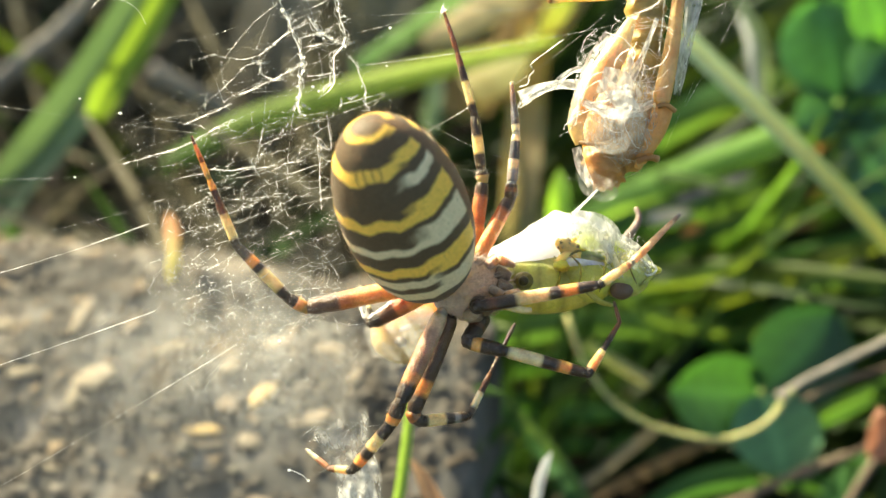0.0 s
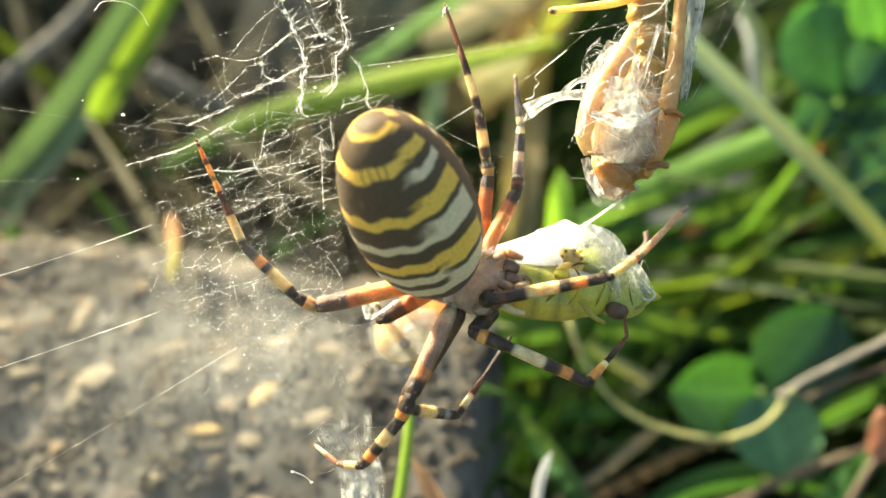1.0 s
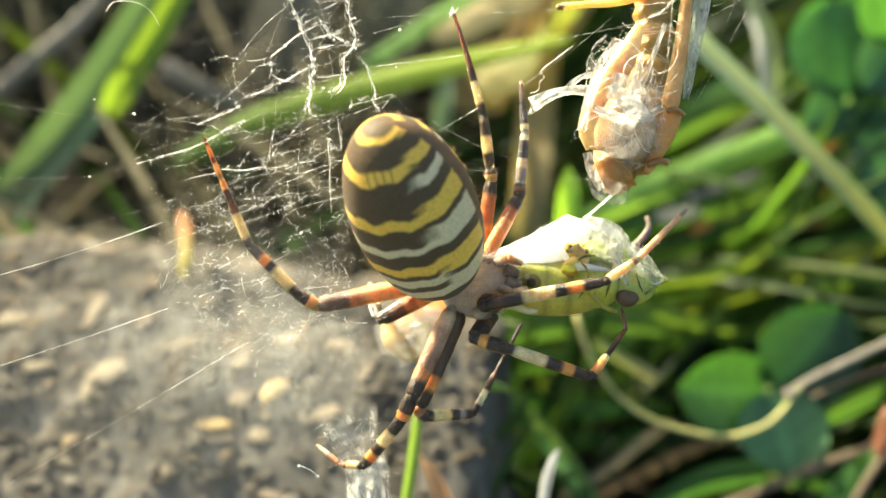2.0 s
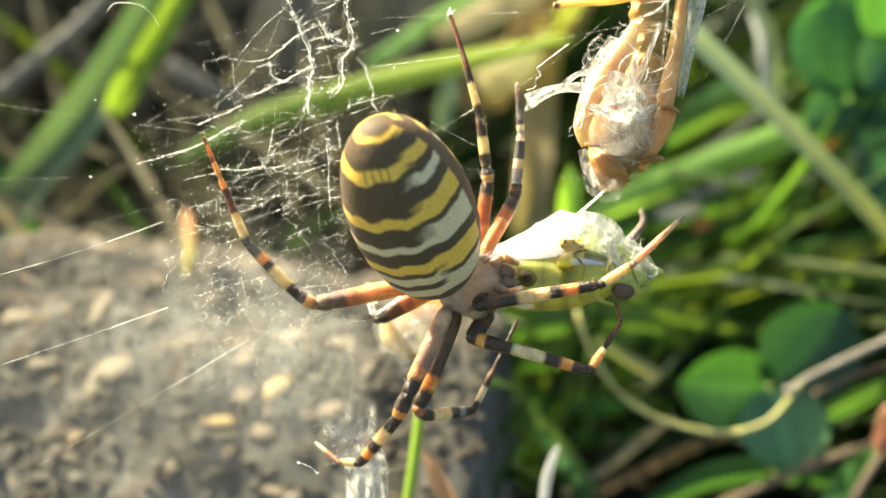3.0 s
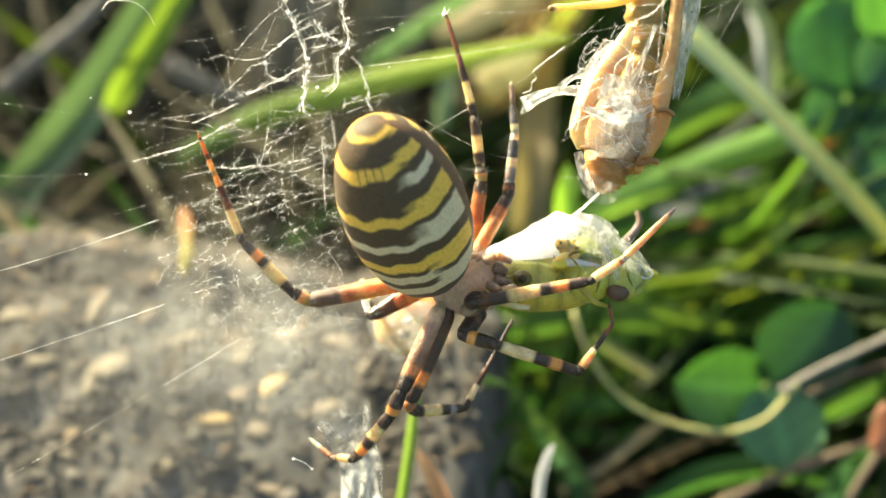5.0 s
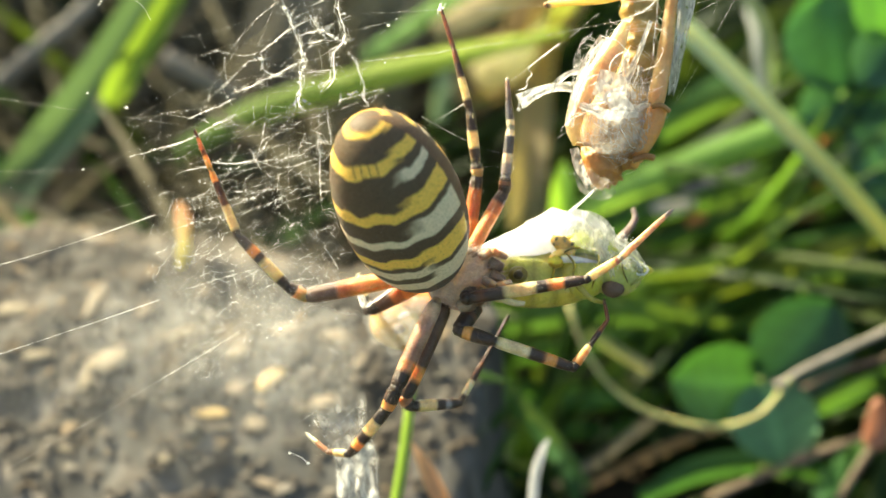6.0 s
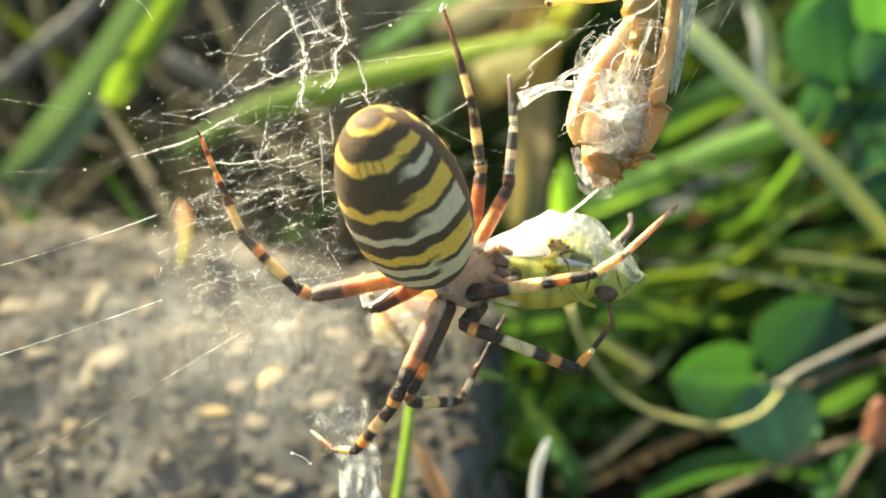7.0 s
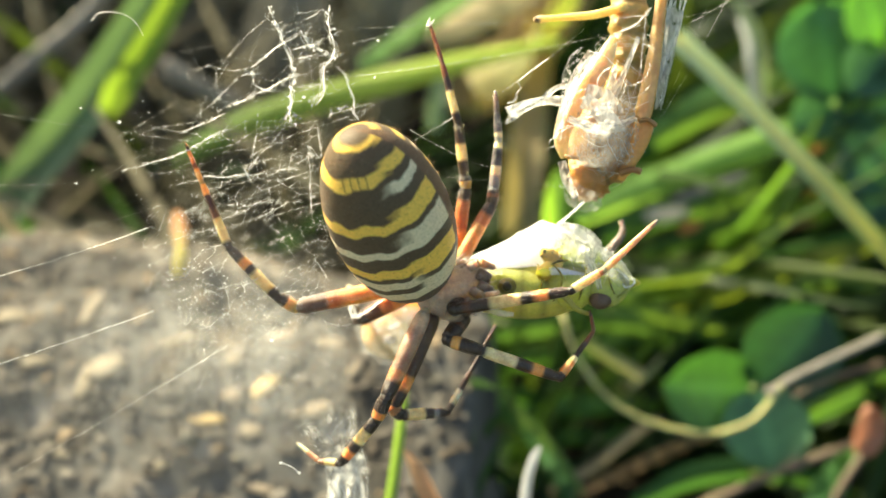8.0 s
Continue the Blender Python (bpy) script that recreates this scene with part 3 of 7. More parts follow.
def grass_blades():
    # Blade colours also hold sun and shade: lime where lit, deep where shaded.
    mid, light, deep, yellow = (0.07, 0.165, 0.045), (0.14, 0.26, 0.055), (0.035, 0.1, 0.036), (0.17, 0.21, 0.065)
    wide = "broad green grass blade half in sunlight behind the web"
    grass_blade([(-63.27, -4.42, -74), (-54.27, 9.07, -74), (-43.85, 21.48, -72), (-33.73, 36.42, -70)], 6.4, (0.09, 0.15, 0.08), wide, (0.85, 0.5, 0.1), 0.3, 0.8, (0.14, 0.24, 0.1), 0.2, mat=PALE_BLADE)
    # Separate bright strip paints the sunlit half of the broad blade above.
    grass_blade([(-41.93, 17.24, -68), (-39.47, 20.66, -67), (-35.14, 26.83, -66), (-31.01, 33.6, -65)], 3.6, (0.17, 0.26, 0.05), "bright strip standing in for the sunlit half of a broad grass blade", (0.85, 0.5, 0.1), 0.2, 0.8, (0.2, 0.3, 0.06), 0.1, start=0.6)
    # Unseen blade, added between the sun and the bright strip to shade it.
    grass_blade([(-57.3, 43.7, -69.9), (-49.8, 38.8, -69.5), (-44.0, 34.9, -69.1)], 1.5, mid, "narrow grass blade out of view, added to shade a broader one", (0.5, 0.8, 0.2), 0.2, 0.9)
    grass_blade([(-62.7, 14.53, -76), (-57.7, 6.87, -75), (-54.33, 0.84, -76), (-53.6, -4.62, -80)], 3.2, deep, "green grass blade bent towards the soil", (0.8, 0.5, 0), tip=mid)
    grass_blade([(-36.36, 12.23, -80), (-25.42, 17.2, -76), (-12.29, 21.06, -74), (1.18, 24.29, -72), (16.43, 27.26, -70)], 3.8, (0.11, 0.2, 0.07), "long green grass blade leaning across behind the web", (0.2, 1, 0.1), 0.3, 0.3, (0.5, 0.6, 0.1), 0.5)
    grass_blade([(-10.81, 26.69, -84), (-4.23, 30.25, -80), (5.78, 35.84, -76)], 4.2, mid, wide, (0.5, 0.8, 0), 0.3, 0.8, light)
    grass_blade([(-33.49, 10.21, -104), (-27.97, 24.01, -104), (-24.29, 36.89, -104), (-22.45, 46.09, -104)], 13.0, (0.2, 0.17, 0.12), "broad withered grey-brown grass blade behind the web", (1, 0.2, 0), 0.2, 0.9, (0.34, 0.3, 0.22), 0.1, mat=DEAD)
    grass_blade([(-13.41, 7.54, -106), (-12.48, 22.45, -106), (-8.75, 37.35, -106), (-5.96, 46.66, -106)], 14.0, (0.16, 0.14, 0.09), "broad withered grey-brown grass blade behind the web", (1, 0.1, 0), 0.2, 0.9, (0.3, 0.28, 0.18), 0.1, mat=DEAD)
    grass_blade([(-1.22, 33.32, -96), (6.56, 36.77, -94), (16.7, 41.83, -92)], 7.0, (0.5, 0.42, 0.26), "broad withered tan grass blade behind the web", (0.5, 0.8, 0), 0.2, 0.8, (0.6, 0.5, 0.3))
    grass_blade([(11.77, -3.14, -84), (12.67, 4.95, -85), (13.41, 13.98, -86), (14.96, 26.14, -90), (16.27, 35.86, -92)], 5.2, (0.34, 0.3, 0.22), "broad bleached grass blade standing behind the web", (1, 0.1, 0), 0.25, 0.8, (0.6, 0.42, 0.2), 0.1)
    grass_blade([(7.33, 21.38, -92), (12.44, 28.2, -92), (18.99, 34.54, -90)], 5.0, (0.42, 0.29, 0.14), "withered orange tan grass blade behind the web", (0.6, 0.7, 0), 0.2, 0.6, (0.5, 0.38, 0.16))
    grass_blade([(5.55, 24.46, -90), (12.93, 29.52, -88), (20.12, 37.7, -86)], 9.0, (0.36, 0.31, 0.14), "yellowed dry grass blade behind the web", (0.6, 0.7, 0), 0.2, 0.7, yellow)
    grass_blade([(51.04, -2.44, -47), (45.08, 4.11, -47), (39.49, 10.41, -48), (33.18, 17.2, -49), (26.86, 23.67, -50)], 1.95, (0.34, 0.4, 0.1), "pale grey-green grass blade with a yellow midrib", (0.6, 0.7, 0.1), 0.35, 1.15, (0.46, 0.6, 0.42), 0.25, rib=(0.58, 0.46, 0.05), mat=PALE_BLADE)
    grass_blade([(18.61, 3.71, -70), (26.9, 7.94, -68), (37.83, 12.4, -64), (47.98, 16.48, -60), (56.39, 20.49, -58)], 3.6, (0.2, 0.36, 0.1), "bright green grass blade leaning over the turf", (0.2, 1, 0.2), 0.3, 0.6, (0.24, 0.4, 0.1))
    grass_blade([(26.33, 11.83, -80), (35.99, 19.39, -78), (43.07, 23.67, -76)], 4.0, deep, "green grass blade leaning over the turf", (0.3, 1, 0.2), 0.3, 0.3, mid)
    grass_blade([(15.95, -11, -72), (28.13, -4.09, -64), (40.62, -0.75, -62), (57.36, 3.42, -60)], 1.5, (0.12, 0.2, 0.04), "green grass blade leaning over the turf", (0.1, 1, 0.2), 0.3, 0.6, mid)
    grass_blade([(30.43, -8.92, -74), (37.04, 0.77, -66), (42.56, 10.28, -58), (45.06, 15.6, -56)], 1.1, mid, "narrow light green grass blade", (1, 0.4, 0.2), 0.3, 0.3, light)
    grass_blade([(5.87, -16.91, -78), (17.69, -11.92, -74), (29.97, -8.42, -72), (44.78, -6.47, -70)], 3.4, (0.1, 0.2, 0.05), "green grass blade low in the turf", (0.1, 1, 0.2), 0.3, 0.4, (0.15, 0.26, 0.06))
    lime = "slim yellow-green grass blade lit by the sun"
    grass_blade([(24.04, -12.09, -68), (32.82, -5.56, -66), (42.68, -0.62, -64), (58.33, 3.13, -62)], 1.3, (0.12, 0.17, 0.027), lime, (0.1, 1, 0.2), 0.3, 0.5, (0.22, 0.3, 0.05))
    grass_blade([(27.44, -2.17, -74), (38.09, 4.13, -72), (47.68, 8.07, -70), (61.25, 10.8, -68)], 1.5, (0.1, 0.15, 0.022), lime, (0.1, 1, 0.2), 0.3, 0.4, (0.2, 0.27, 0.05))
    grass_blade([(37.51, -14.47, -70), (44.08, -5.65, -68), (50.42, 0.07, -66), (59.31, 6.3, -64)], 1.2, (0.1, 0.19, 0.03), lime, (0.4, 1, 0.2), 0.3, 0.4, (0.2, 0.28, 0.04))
    grass_blade([(6.98, -7.2, -70), (19.44, -8.38, -66), (29.71, -9.47, -62), (39.93, -10.84, -62)], 2.8, (0.12, 0.22, 0.055), "green grass blade low in the turf", (0.1, 1, 0.2), 0.3, 0.4, mid)
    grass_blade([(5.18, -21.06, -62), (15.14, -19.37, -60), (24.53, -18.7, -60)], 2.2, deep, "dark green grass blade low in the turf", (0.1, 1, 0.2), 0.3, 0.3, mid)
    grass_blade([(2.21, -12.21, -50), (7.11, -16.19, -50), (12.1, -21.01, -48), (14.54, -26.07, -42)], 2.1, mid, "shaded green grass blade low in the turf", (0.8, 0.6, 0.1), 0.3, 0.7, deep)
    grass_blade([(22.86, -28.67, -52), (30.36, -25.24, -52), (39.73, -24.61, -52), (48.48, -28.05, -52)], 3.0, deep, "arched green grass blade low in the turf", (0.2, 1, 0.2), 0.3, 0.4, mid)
    grass_blade([(41.9, -21.67, -58), (46.35, -18.39, -56), (54.45, -13.93, -54)], 1.8, mid, "narrow green grass blade", (0.3, 1, 0.2), 0.3, 0.6, light)
    grass_blade([(24.11, -3.95, -58), (32.48, -2.7, -58), (37.55, 0, -58), (42.59, 4.19, -59)], 1.3, (0.15, 0.22, 0.04), lime, (0.1, 1, 0.2), 0.3, 0.5, (0.19, 0.26, 0.05))
    grass_blade([(32.76, -5.76, -56), (41.82, -2.46, -56), (48.94, 0, -56), (55.9, 3, -57)], 2.0, (0.085, 0.115, 0.02), "yellowish green grass blade leaning over the turf", (0.1, 1, 0.2), 0.35, 0.6, (0.12, 0.15, 0.03))
    grass_blade([(22.52, -5.29, -60), (26.74, -7.71, -60), (32.3, -8.85, -60), (38.52, -10.2, -61)], 1.6, (0.11, 0.19, 0.05), "light green grass blade low in the turf", (0.1, 1, 0.2), 0.3, 0.4, (0.15, 0.23, 0.05))
    grass_blade([(37.26, -10.65, -60), (41.48, -6.97, -60), (46.3, -3.69, -60), (55.14, -4.33, -61)], 1.8, (0.07, 0.14, 0.04), "light green grass blade low in the turf", (0.2, 1, 0.2), 0.3, 0.5, (0.1, 0.18, 0.05))
    grass_blade([(26.48, -0.63, -66), (38.45, 3.24, -66), (48.31, 7.82, -66), (58.87, 11.34, -66)], 3.2, (0.045, 0.095, 0.025), "green grass blade leaning over the turf", (0.2, 1, 0.2), 0.3, 0.5, (0.07, 0.13, 0.03))
    grass_blade([(36.94, 30.73, -62), (39.39, 26.65, -62), (40.34, 22.56, -62), (40.95, 18.62, -63)], 1.6, (0.2, 0.26, 0.17), "pale grey-green grass blade bent over the turf", (1, 0.3, 0.1), 0.3, 0.6, (0.14, 0.2, 0.12), mat=PALE_BLADE)
    grass_blade([(42.07, -28.15, -50), (45.75, -23.55, -50), (50.05, -20.18, -50)], 3.0, deep, "dark green grass blade low in the turf", (0.6, 0.7, 0.1), 0.3, 0.6, mid)
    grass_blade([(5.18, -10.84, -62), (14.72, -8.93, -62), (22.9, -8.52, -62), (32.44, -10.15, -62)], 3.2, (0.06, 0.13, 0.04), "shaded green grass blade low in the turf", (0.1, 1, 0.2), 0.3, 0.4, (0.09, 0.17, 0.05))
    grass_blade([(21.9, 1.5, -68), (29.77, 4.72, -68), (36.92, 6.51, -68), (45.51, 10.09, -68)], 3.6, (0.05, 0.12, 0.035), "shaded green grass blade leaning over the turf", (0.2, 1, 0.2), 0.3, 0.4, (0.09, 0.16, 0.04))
    grass_blade([(29.24, 14.1, -72), (37.36, 18.9, -72), (44.78, 21.88, -70), (50.59, 25.15, -70)], 3.0, (0.07, 0.14, 0.04), "green grass blade leaning over the turf", (0.2, 1, 0.2), 0.3, 0.4, (0.12, 0.2, 0.05))
    grass_blade([(32.11, -15.42, -66), (40.56, -8.38, -66), (46.9, -4.15, -66), (56.76, -2.04, -66)], 1.4, (0.08, 0.16, 0.04), "narrow green grass blade", (0.4, 1, 0.2), 0.3, 0.5, light)
    grass_blade([(6.49, -13.98, -45), (10.29, -18.07, -45), (13.22, -21.29, -45), (15.99, -25.43, -44)], 1.1, (0.12, 0.19, 0.07), "pale green grass blade low in the turf", (0.8, 0.6, 0.1), 0.3, 0.7, (0.1, 0.18, 0.06))
    grass_blade([(39.31, -19.07, -50), (43.91, -16.62, -50), (51.27, -13.13, -50)], 1.2, (0.1, 0.22, 0.05), "narrow bright green grass blade", (0.3, 1, 0.2), 0.3, 0.6, (0.16, 0.3, 0.06))
    grass_blade([(4.23, 22.17, -104), (8.83, 29.99, -104), (14.26, 35.75, -103), (20.54, 45.52, -102)], 9.0, (0.3, 0.24, 0.14), "withered tan grass blade behind the web", (0.7, 0.6, 0), 0.2, 0.8, (0.45, 0.34, 0.18), mat=DEAD)
    grass_blade([(10.41, 24.32, -100), (16.58, 32.63, -99), (24.45, 43.5, -98)], 6.0, (0.42, 0.3, 0.13), "withered orange tan grass blade behind the web", (0.7, 0.6, 0), 0.2, 0.7, (0.5, 0.36, 0.16), mat=DEAD)
    grass_blade([(-0.08, 16.3, -78), (0.62, 20.93, -78), (1.24, 24.2, -79)], 2.6, (0.17, 0.25, 0.16), "pale bluish green grass blade behind the web", (1, 0.1, 0), 0.2, 0.7, (0.2, 0.28, 0.17), mat=PALE_BLADE)
    grass_blade([(16.62, -9.75, -50), (19.99, -11.9, -50), (23.55, -13.92, -50)], 1.3, (0.16, 0.21, 0.1), "broken greyish green grass blade in the turf", (0.6, 1, 0.1), 0.3, 0.9, (0.32, 0.3, 0.2))
    grass_blade([(25.07, -8.38, -66), (29.29, -8.52, -66), (35.63, -10.14, -66), (41.27, -11.2, -66)], 1.6, (0.13, 0.24, 0.04), "bright green grass blade low in the turf", (0.1, 1, 0.2), 0.3, 0.5, (0.2, 0.32, 0.05))
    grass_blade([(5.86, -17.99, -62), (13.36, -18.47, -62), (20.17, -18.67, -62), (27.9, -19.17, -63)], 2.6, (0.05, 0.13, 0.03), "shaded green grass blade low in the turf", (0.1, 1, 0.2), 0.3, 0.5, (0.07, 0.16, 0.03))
    low = "long green grass blade low in the turf"
    grass_blade([(4.5, -23.92, -62), (14.72, -23.24, -62), (24.94, -22.83, -62), (30.39, -23.1, -62)], 2.2, (0.055, 0.13, 0.035), low, (0.1, 1, 0.2), 0.3, 0.4, mid)
    grass_blade([(5.96, -14.48, -64), (12.19, -13.79, -64), (20.51, -12.26, -64), (28.13, -10.32, -64)], 2.4, (0.05, 0.12, 0.03), low, (0.1, 1, 0.2), 0.3, 0.4, mid)
    grass_blade([(22.25, -14.37, -66), (29.29, -11.34, -66), (36.34, -8.38, -66), (42.67, -5.21, -66)], 2.0, (0.05, 0.12, 0.035), low, (0.3, 1, 0.2), 0.3, 0.4, (0.08, 0.16, 0.04))
    grass_blade([(27.67, -8.11, -62), (35.16, -5.04, -62), (43.34, -1.98, -62), (54.25, 1.09, -62)], 2.0, (0.085, 0.115, 0.02), "long yellowish green grass blade over the turf", (0.2, 1, 0.2), 0.35, 0.6, (0.13, 0.17, 0.03))
    grass_blade([(13.98, -28.1, -56), (18.52, -25.51, -56), (23.05, -21.95, -56), (26.61, -19.36, -56)], 1.2, (0.28, 0.24, 0.16), "withered tan grass blade in the turf", (0.4, 1, 0.2), 0.3, 0.4, (0.32, 0.28, 0.18), mat=DEAD)
    grass_blade([(16.72, -29, -57), (21.94, -26.38, -57), (28.47, -23.45, -57), (35.66, -20.18, -57)], 1.3, (0.24, 0.16, 0.09), "withered brown grass blade in the turf", (0.4, 1, 0.2), 0.3, 0.4, (0.28, 0.2, 0.11), mat=DEAD)
    grass_blade([(40.61, -19.25, -51), (44.32, -17.77, -51), (49.89, -15.29, -51)], 1.1, (0.09, 0.22, 0.06), "narrow bright green grass blade", (0.3, 1, 0.2), 0.3, 0.8, (0.13, 0.28, 0.07))
    grass_blade([(42.9, -27.28, -49), (45.33, -23.64, -49), (49.58, -19.38, -49)], 3.2, (0.05, 0.13, 0.045), "broad green grass blade low in the turf", (0.7, 0.6, 0.2), 0.3, 0.8, (0.09, 0.2, 0.06))
    grass_blade([(13.18, -1.75, -48), (13.11, 2.42, -46), (13.22, 5.91, -45), (13.22, 8.72, -45)], 2.4, (0.22, 0.42, 0.07), "upright bright green grass tip in sunlight", (1, 0, 0.2), 0.3, 0.04, (0.3, 0.5, 0.1), 0.1)
    grass_blade([(-3.63, -23.69, -18), (-2.68, -18.95, -18), (-1.99, -14.2, -18), (-1.68, -10.75, -18)], 0.85, (0.17, 0.28, 0.08), "slim upright green grass stem under the web", (1, 0, 0), 0.6, 0.7, (0.22, 0.33, 0.1), 0)


def dead_bits():
    """Withered scraps between the turf's blades."""
    for ctrl, w, tint, label in (([(29.37, 6.07, -62), (33.52, 7.5, -61), (37.93, 9.25, -60)], 1.2, (0.12, 0.12, 0.13), "withered grey grass leaf in the turf"),
                                 ([(26.9, 4.01, -68), (29.89, 4.61, -67), (32.46, 5.14, -66)], 2.0, (0.6, 0.55, 0.42), "pale bleached scrap of grass in the turf"),
                                 ([(46.76, 6.76, -66), (48.48, 7.4, -65), (50.36, 7.05, -65)], 1.6, (0.55, 0.2, 0.06), "rusty withered scrap of leaf in the turf"),
                                 ([(31.41, 2.04, -66), (32.67, 2.75, -66), (33.66, 3.45, -66)], 1.6, (0.6, 0.26, 0.08), "rusty withered scrap of leaf in the turf"),
                                 ([(43.38, 2.75, -66), (46.19, 3.45, -66), (48.66, 3.94, -66)], 1.2, (0.4, 0.2, 0.08), "rusty withered scrap of leaf in the turf"),
                                 ([(46.48, 12.2, -62), (47.17, 13.58, -61), (47.85, 14.39, -61)], 1.5, (0.6, 0.24, 0.07), "rusty withered scrap of leaf in the turf"),
                                 ([(38.45, 29.29, -66), (39.35, 25.7, -64), (40.05, 20.16, -64), (40.32, 17.39, -64)], 1.7, (0.45, 0.48, 0.46), "withered grey grass leaf in the turf")):
        pts = spline(ctrl, 10)
        sh = Shape()
        sh.blade(pts, [w * q for q in (0.4, 0.7, 0.9, 1.0, 1.0, 0.95, 0.95, 0.9, 0.8, 0.6, 0.3)], (0.2, 1, 0.2), 0.35, tint, 0.5)
        thing("dead_grass_leaf", ctrl[0], label, "grass", "", sh, DEAD)


def stalk(name, ctrl, radius, mat, label, category, tint=(1, 1, 1), n=24, nodes=()):
    pts = spline(ctrl, n)
    radii = [radius * (1 + 0.12 * math.sin(i * 1.7)) * (1.7 if i in nodes else 1) for i in range(n + 1)]
    sh = Shape()
    sh.tube(pts, radii, 8, tint)
    return thing(name, ctrl[0], label, category, "", sh, mat)


def stalks():
    stalk("creeping_stem", [(13.52, -6.19, -42), (14.82, -10.17, -42), (17.38, -14.14, -42), (20.78, -16.7, -42), (25.33, -18.23, -42), (29.3, -18.57, -42), (32.99, -17.26, -42), (35.27, -14.71, -42), (36, -13.69, -42)],
          0.26, STEM, "thin yellowish green creeping stem curving over the turf", "stem", nodes=(23, 24))
    stalk("dry_runner", [(34.7, -14.54, -42), (36.69, -13.12, -42), (40.09, -11.41, -42), (46.34, -8.46, -42)], 0.34, GREY_STALK, "dry greyish brown runner over the turf", "stem", nodes=(0, 1))
    stalk("dry_runner", [(38.74, -15.3, -46), (42.29, -13.64, -46), (48.19, -11.75, -46)], 0.24, DRY_STEM, "thin dry brown runner over the turf", "stem")
    stalk("dry_twig", [(28.43, -26.85, -45), (36.03, -23.46, -45), (40.13, -21.88, -45), (44.22, -20.3, -45), (50.07, -16.9, -45)], 0.42, DRY_STEM, "thin dry brown twig in the turf", "twig", nodes=(9, 10))
    stalk("dry_twig", [(41.76, -26.59, -44), (44.08, -22.82, -44), (45.82, -20.22, -44)], 0.45, DRY_STEM, "thin dry brown twig in the turf", "twig")
    stalk("dry_twig", [(15.21, -31.62, -66), (22.96, -27.39, -66), (32.37, -23.35, -67), (39.07, -19.96, -68)], 0.55, GREY_STALK, "long dry greyish brown twig in the turf", "twig")
    stalk("dry_twig", [(18.61, -31.91, -70), (24.42, -26.1, -70), (29.51, -22.1, -70)], 0.6, DRY_STEM, "thin dry brown twig in the turf", "twig")
    stalk("dry_grass_stalk", [(-70.73, 20.94, -95), (-62.91, 28.33, -95), (-55.09, 34.84, -95), (-48.14, 43.53, -95)], 1.3, GREY_STALK, "withered pale grey grass stalk behind the bank", "straw")
    stalk("dry_grass_stalk", [(-40.68, 26.98, -90), (-35.64, 24.04, -90), (-30.16, 21.38, -92)], 1.7, GREY_STALK, "withered pale grey grass stalk behind the bank", "straw")
    stalk("dry_grass_stalk", [(-57.91, 1.77, -90), (-55.71, 10.31, -92), (-53.35, 20.94, -95)], 1.0, DRY_STEM, "withered grey-brown grass stalk behind the bank", "straw")
    sh = Shape()
    sh.blade(spline([(8.09, -21.53, -22), (8.31, -18.81, -22), (8.86, -16.86, -22), (9.36, -15.86, -22)], 10), [0.8, 0.8, 0.8, 0.78, 0.76, 0.72, 0.66, 0.58, 0.48, 0.34, 0.15], (1, 0, 0.2), 0.5)
    thing("straw_tip", (8.09, -21.53, -22), "bleached white tip of a dry grass blade", "straw", shape=sh, mat=PALE_STRAW)
    sh = Shape()
    sh.blade(spline([(-1.75, -16.02, -21), (-0.53, -17.7, -20.5), (0.97, -20.55, -20)], 8), [0.15, 0.5, 0.8, 1.05, 1.3, 1.5, 1.6, 1.6, 1.6], (1, 0.3, -0.5), 0.5, twist=0.2)
    thing("dead_leaf", (0.97, -20.55, -20), "pointed dry tan leaf on the soil", "leaf", shape=sh, mat=TAN_LEAF)


def leaflet(length, width, hollow=0.12, notch=0.08, tint=(1, 1, 1)):
    """A round clover leaflet from its base at the origin along +y, cupped, with a midrib."""
    sh = Shape()
    rows, cols = 10, 10
    verts, tints = [], []
    for i in range(rows + 1):
        u = i / rows
        half = width / 2 * (math.sin(math.pi * min(1, u * 0.96 + 0.03)) ** 0.52)
        for j in range(cols + 1):
            s = j / cols * 2 - 1
            y = length * (u - notch * (1 - abs(s)) * smooth(0.8, 1, u) + 0.05 * math.cos(s * 1.5))
            z = hollow * width * (s * s) + 0.05 * length * math.sin(u * 3) + 0.012 * width * math.cos(u * 30 + abs(s) * 5)
            verts.append(Vector((half * s, y, z)))
            k = 1.5 if j == cols // 2 else 1.0 + 0.12 * math.cos(u * 30 + abs(s) * 5)
            tints.append(tuple(q * k for q in tint))
    w = cols + 1
    faces = [(i * w + j, i * w + j + 1, (i + 1) * w + j + 1, (i + 1) * w + j) for i in range(rows) for j in range(cols)]
    sh.add(verts, faces, tints)
    return sh


def clover(at, leaflets, stem_to, label):
    """at: where the leaflets meet. leaflets: turn in the picture of the web frame, tilt, length, width, tint."""
    ob = thing("clover_plant", stem_to, label, "clover")
    at = Vector(at)
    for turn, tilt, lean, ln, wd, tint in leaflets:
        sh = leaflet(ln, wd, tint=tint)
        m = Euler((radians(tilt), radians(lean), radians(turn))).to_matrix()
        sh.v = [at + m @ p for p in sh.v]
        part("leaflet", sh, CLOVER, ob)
    sh = Shape()
    a = Vector(stem_to)
    sh.tube(spline([a, a.lerp(at, 0.5) + Vector((2, 0, -3)), at + Vector((0, 0, -0.7))], 12), [0.5] * 11 + [0.4, 0.2], 7, (0.55, 0.75, 0.6))
    part("stalk", sh, STEM, ob)


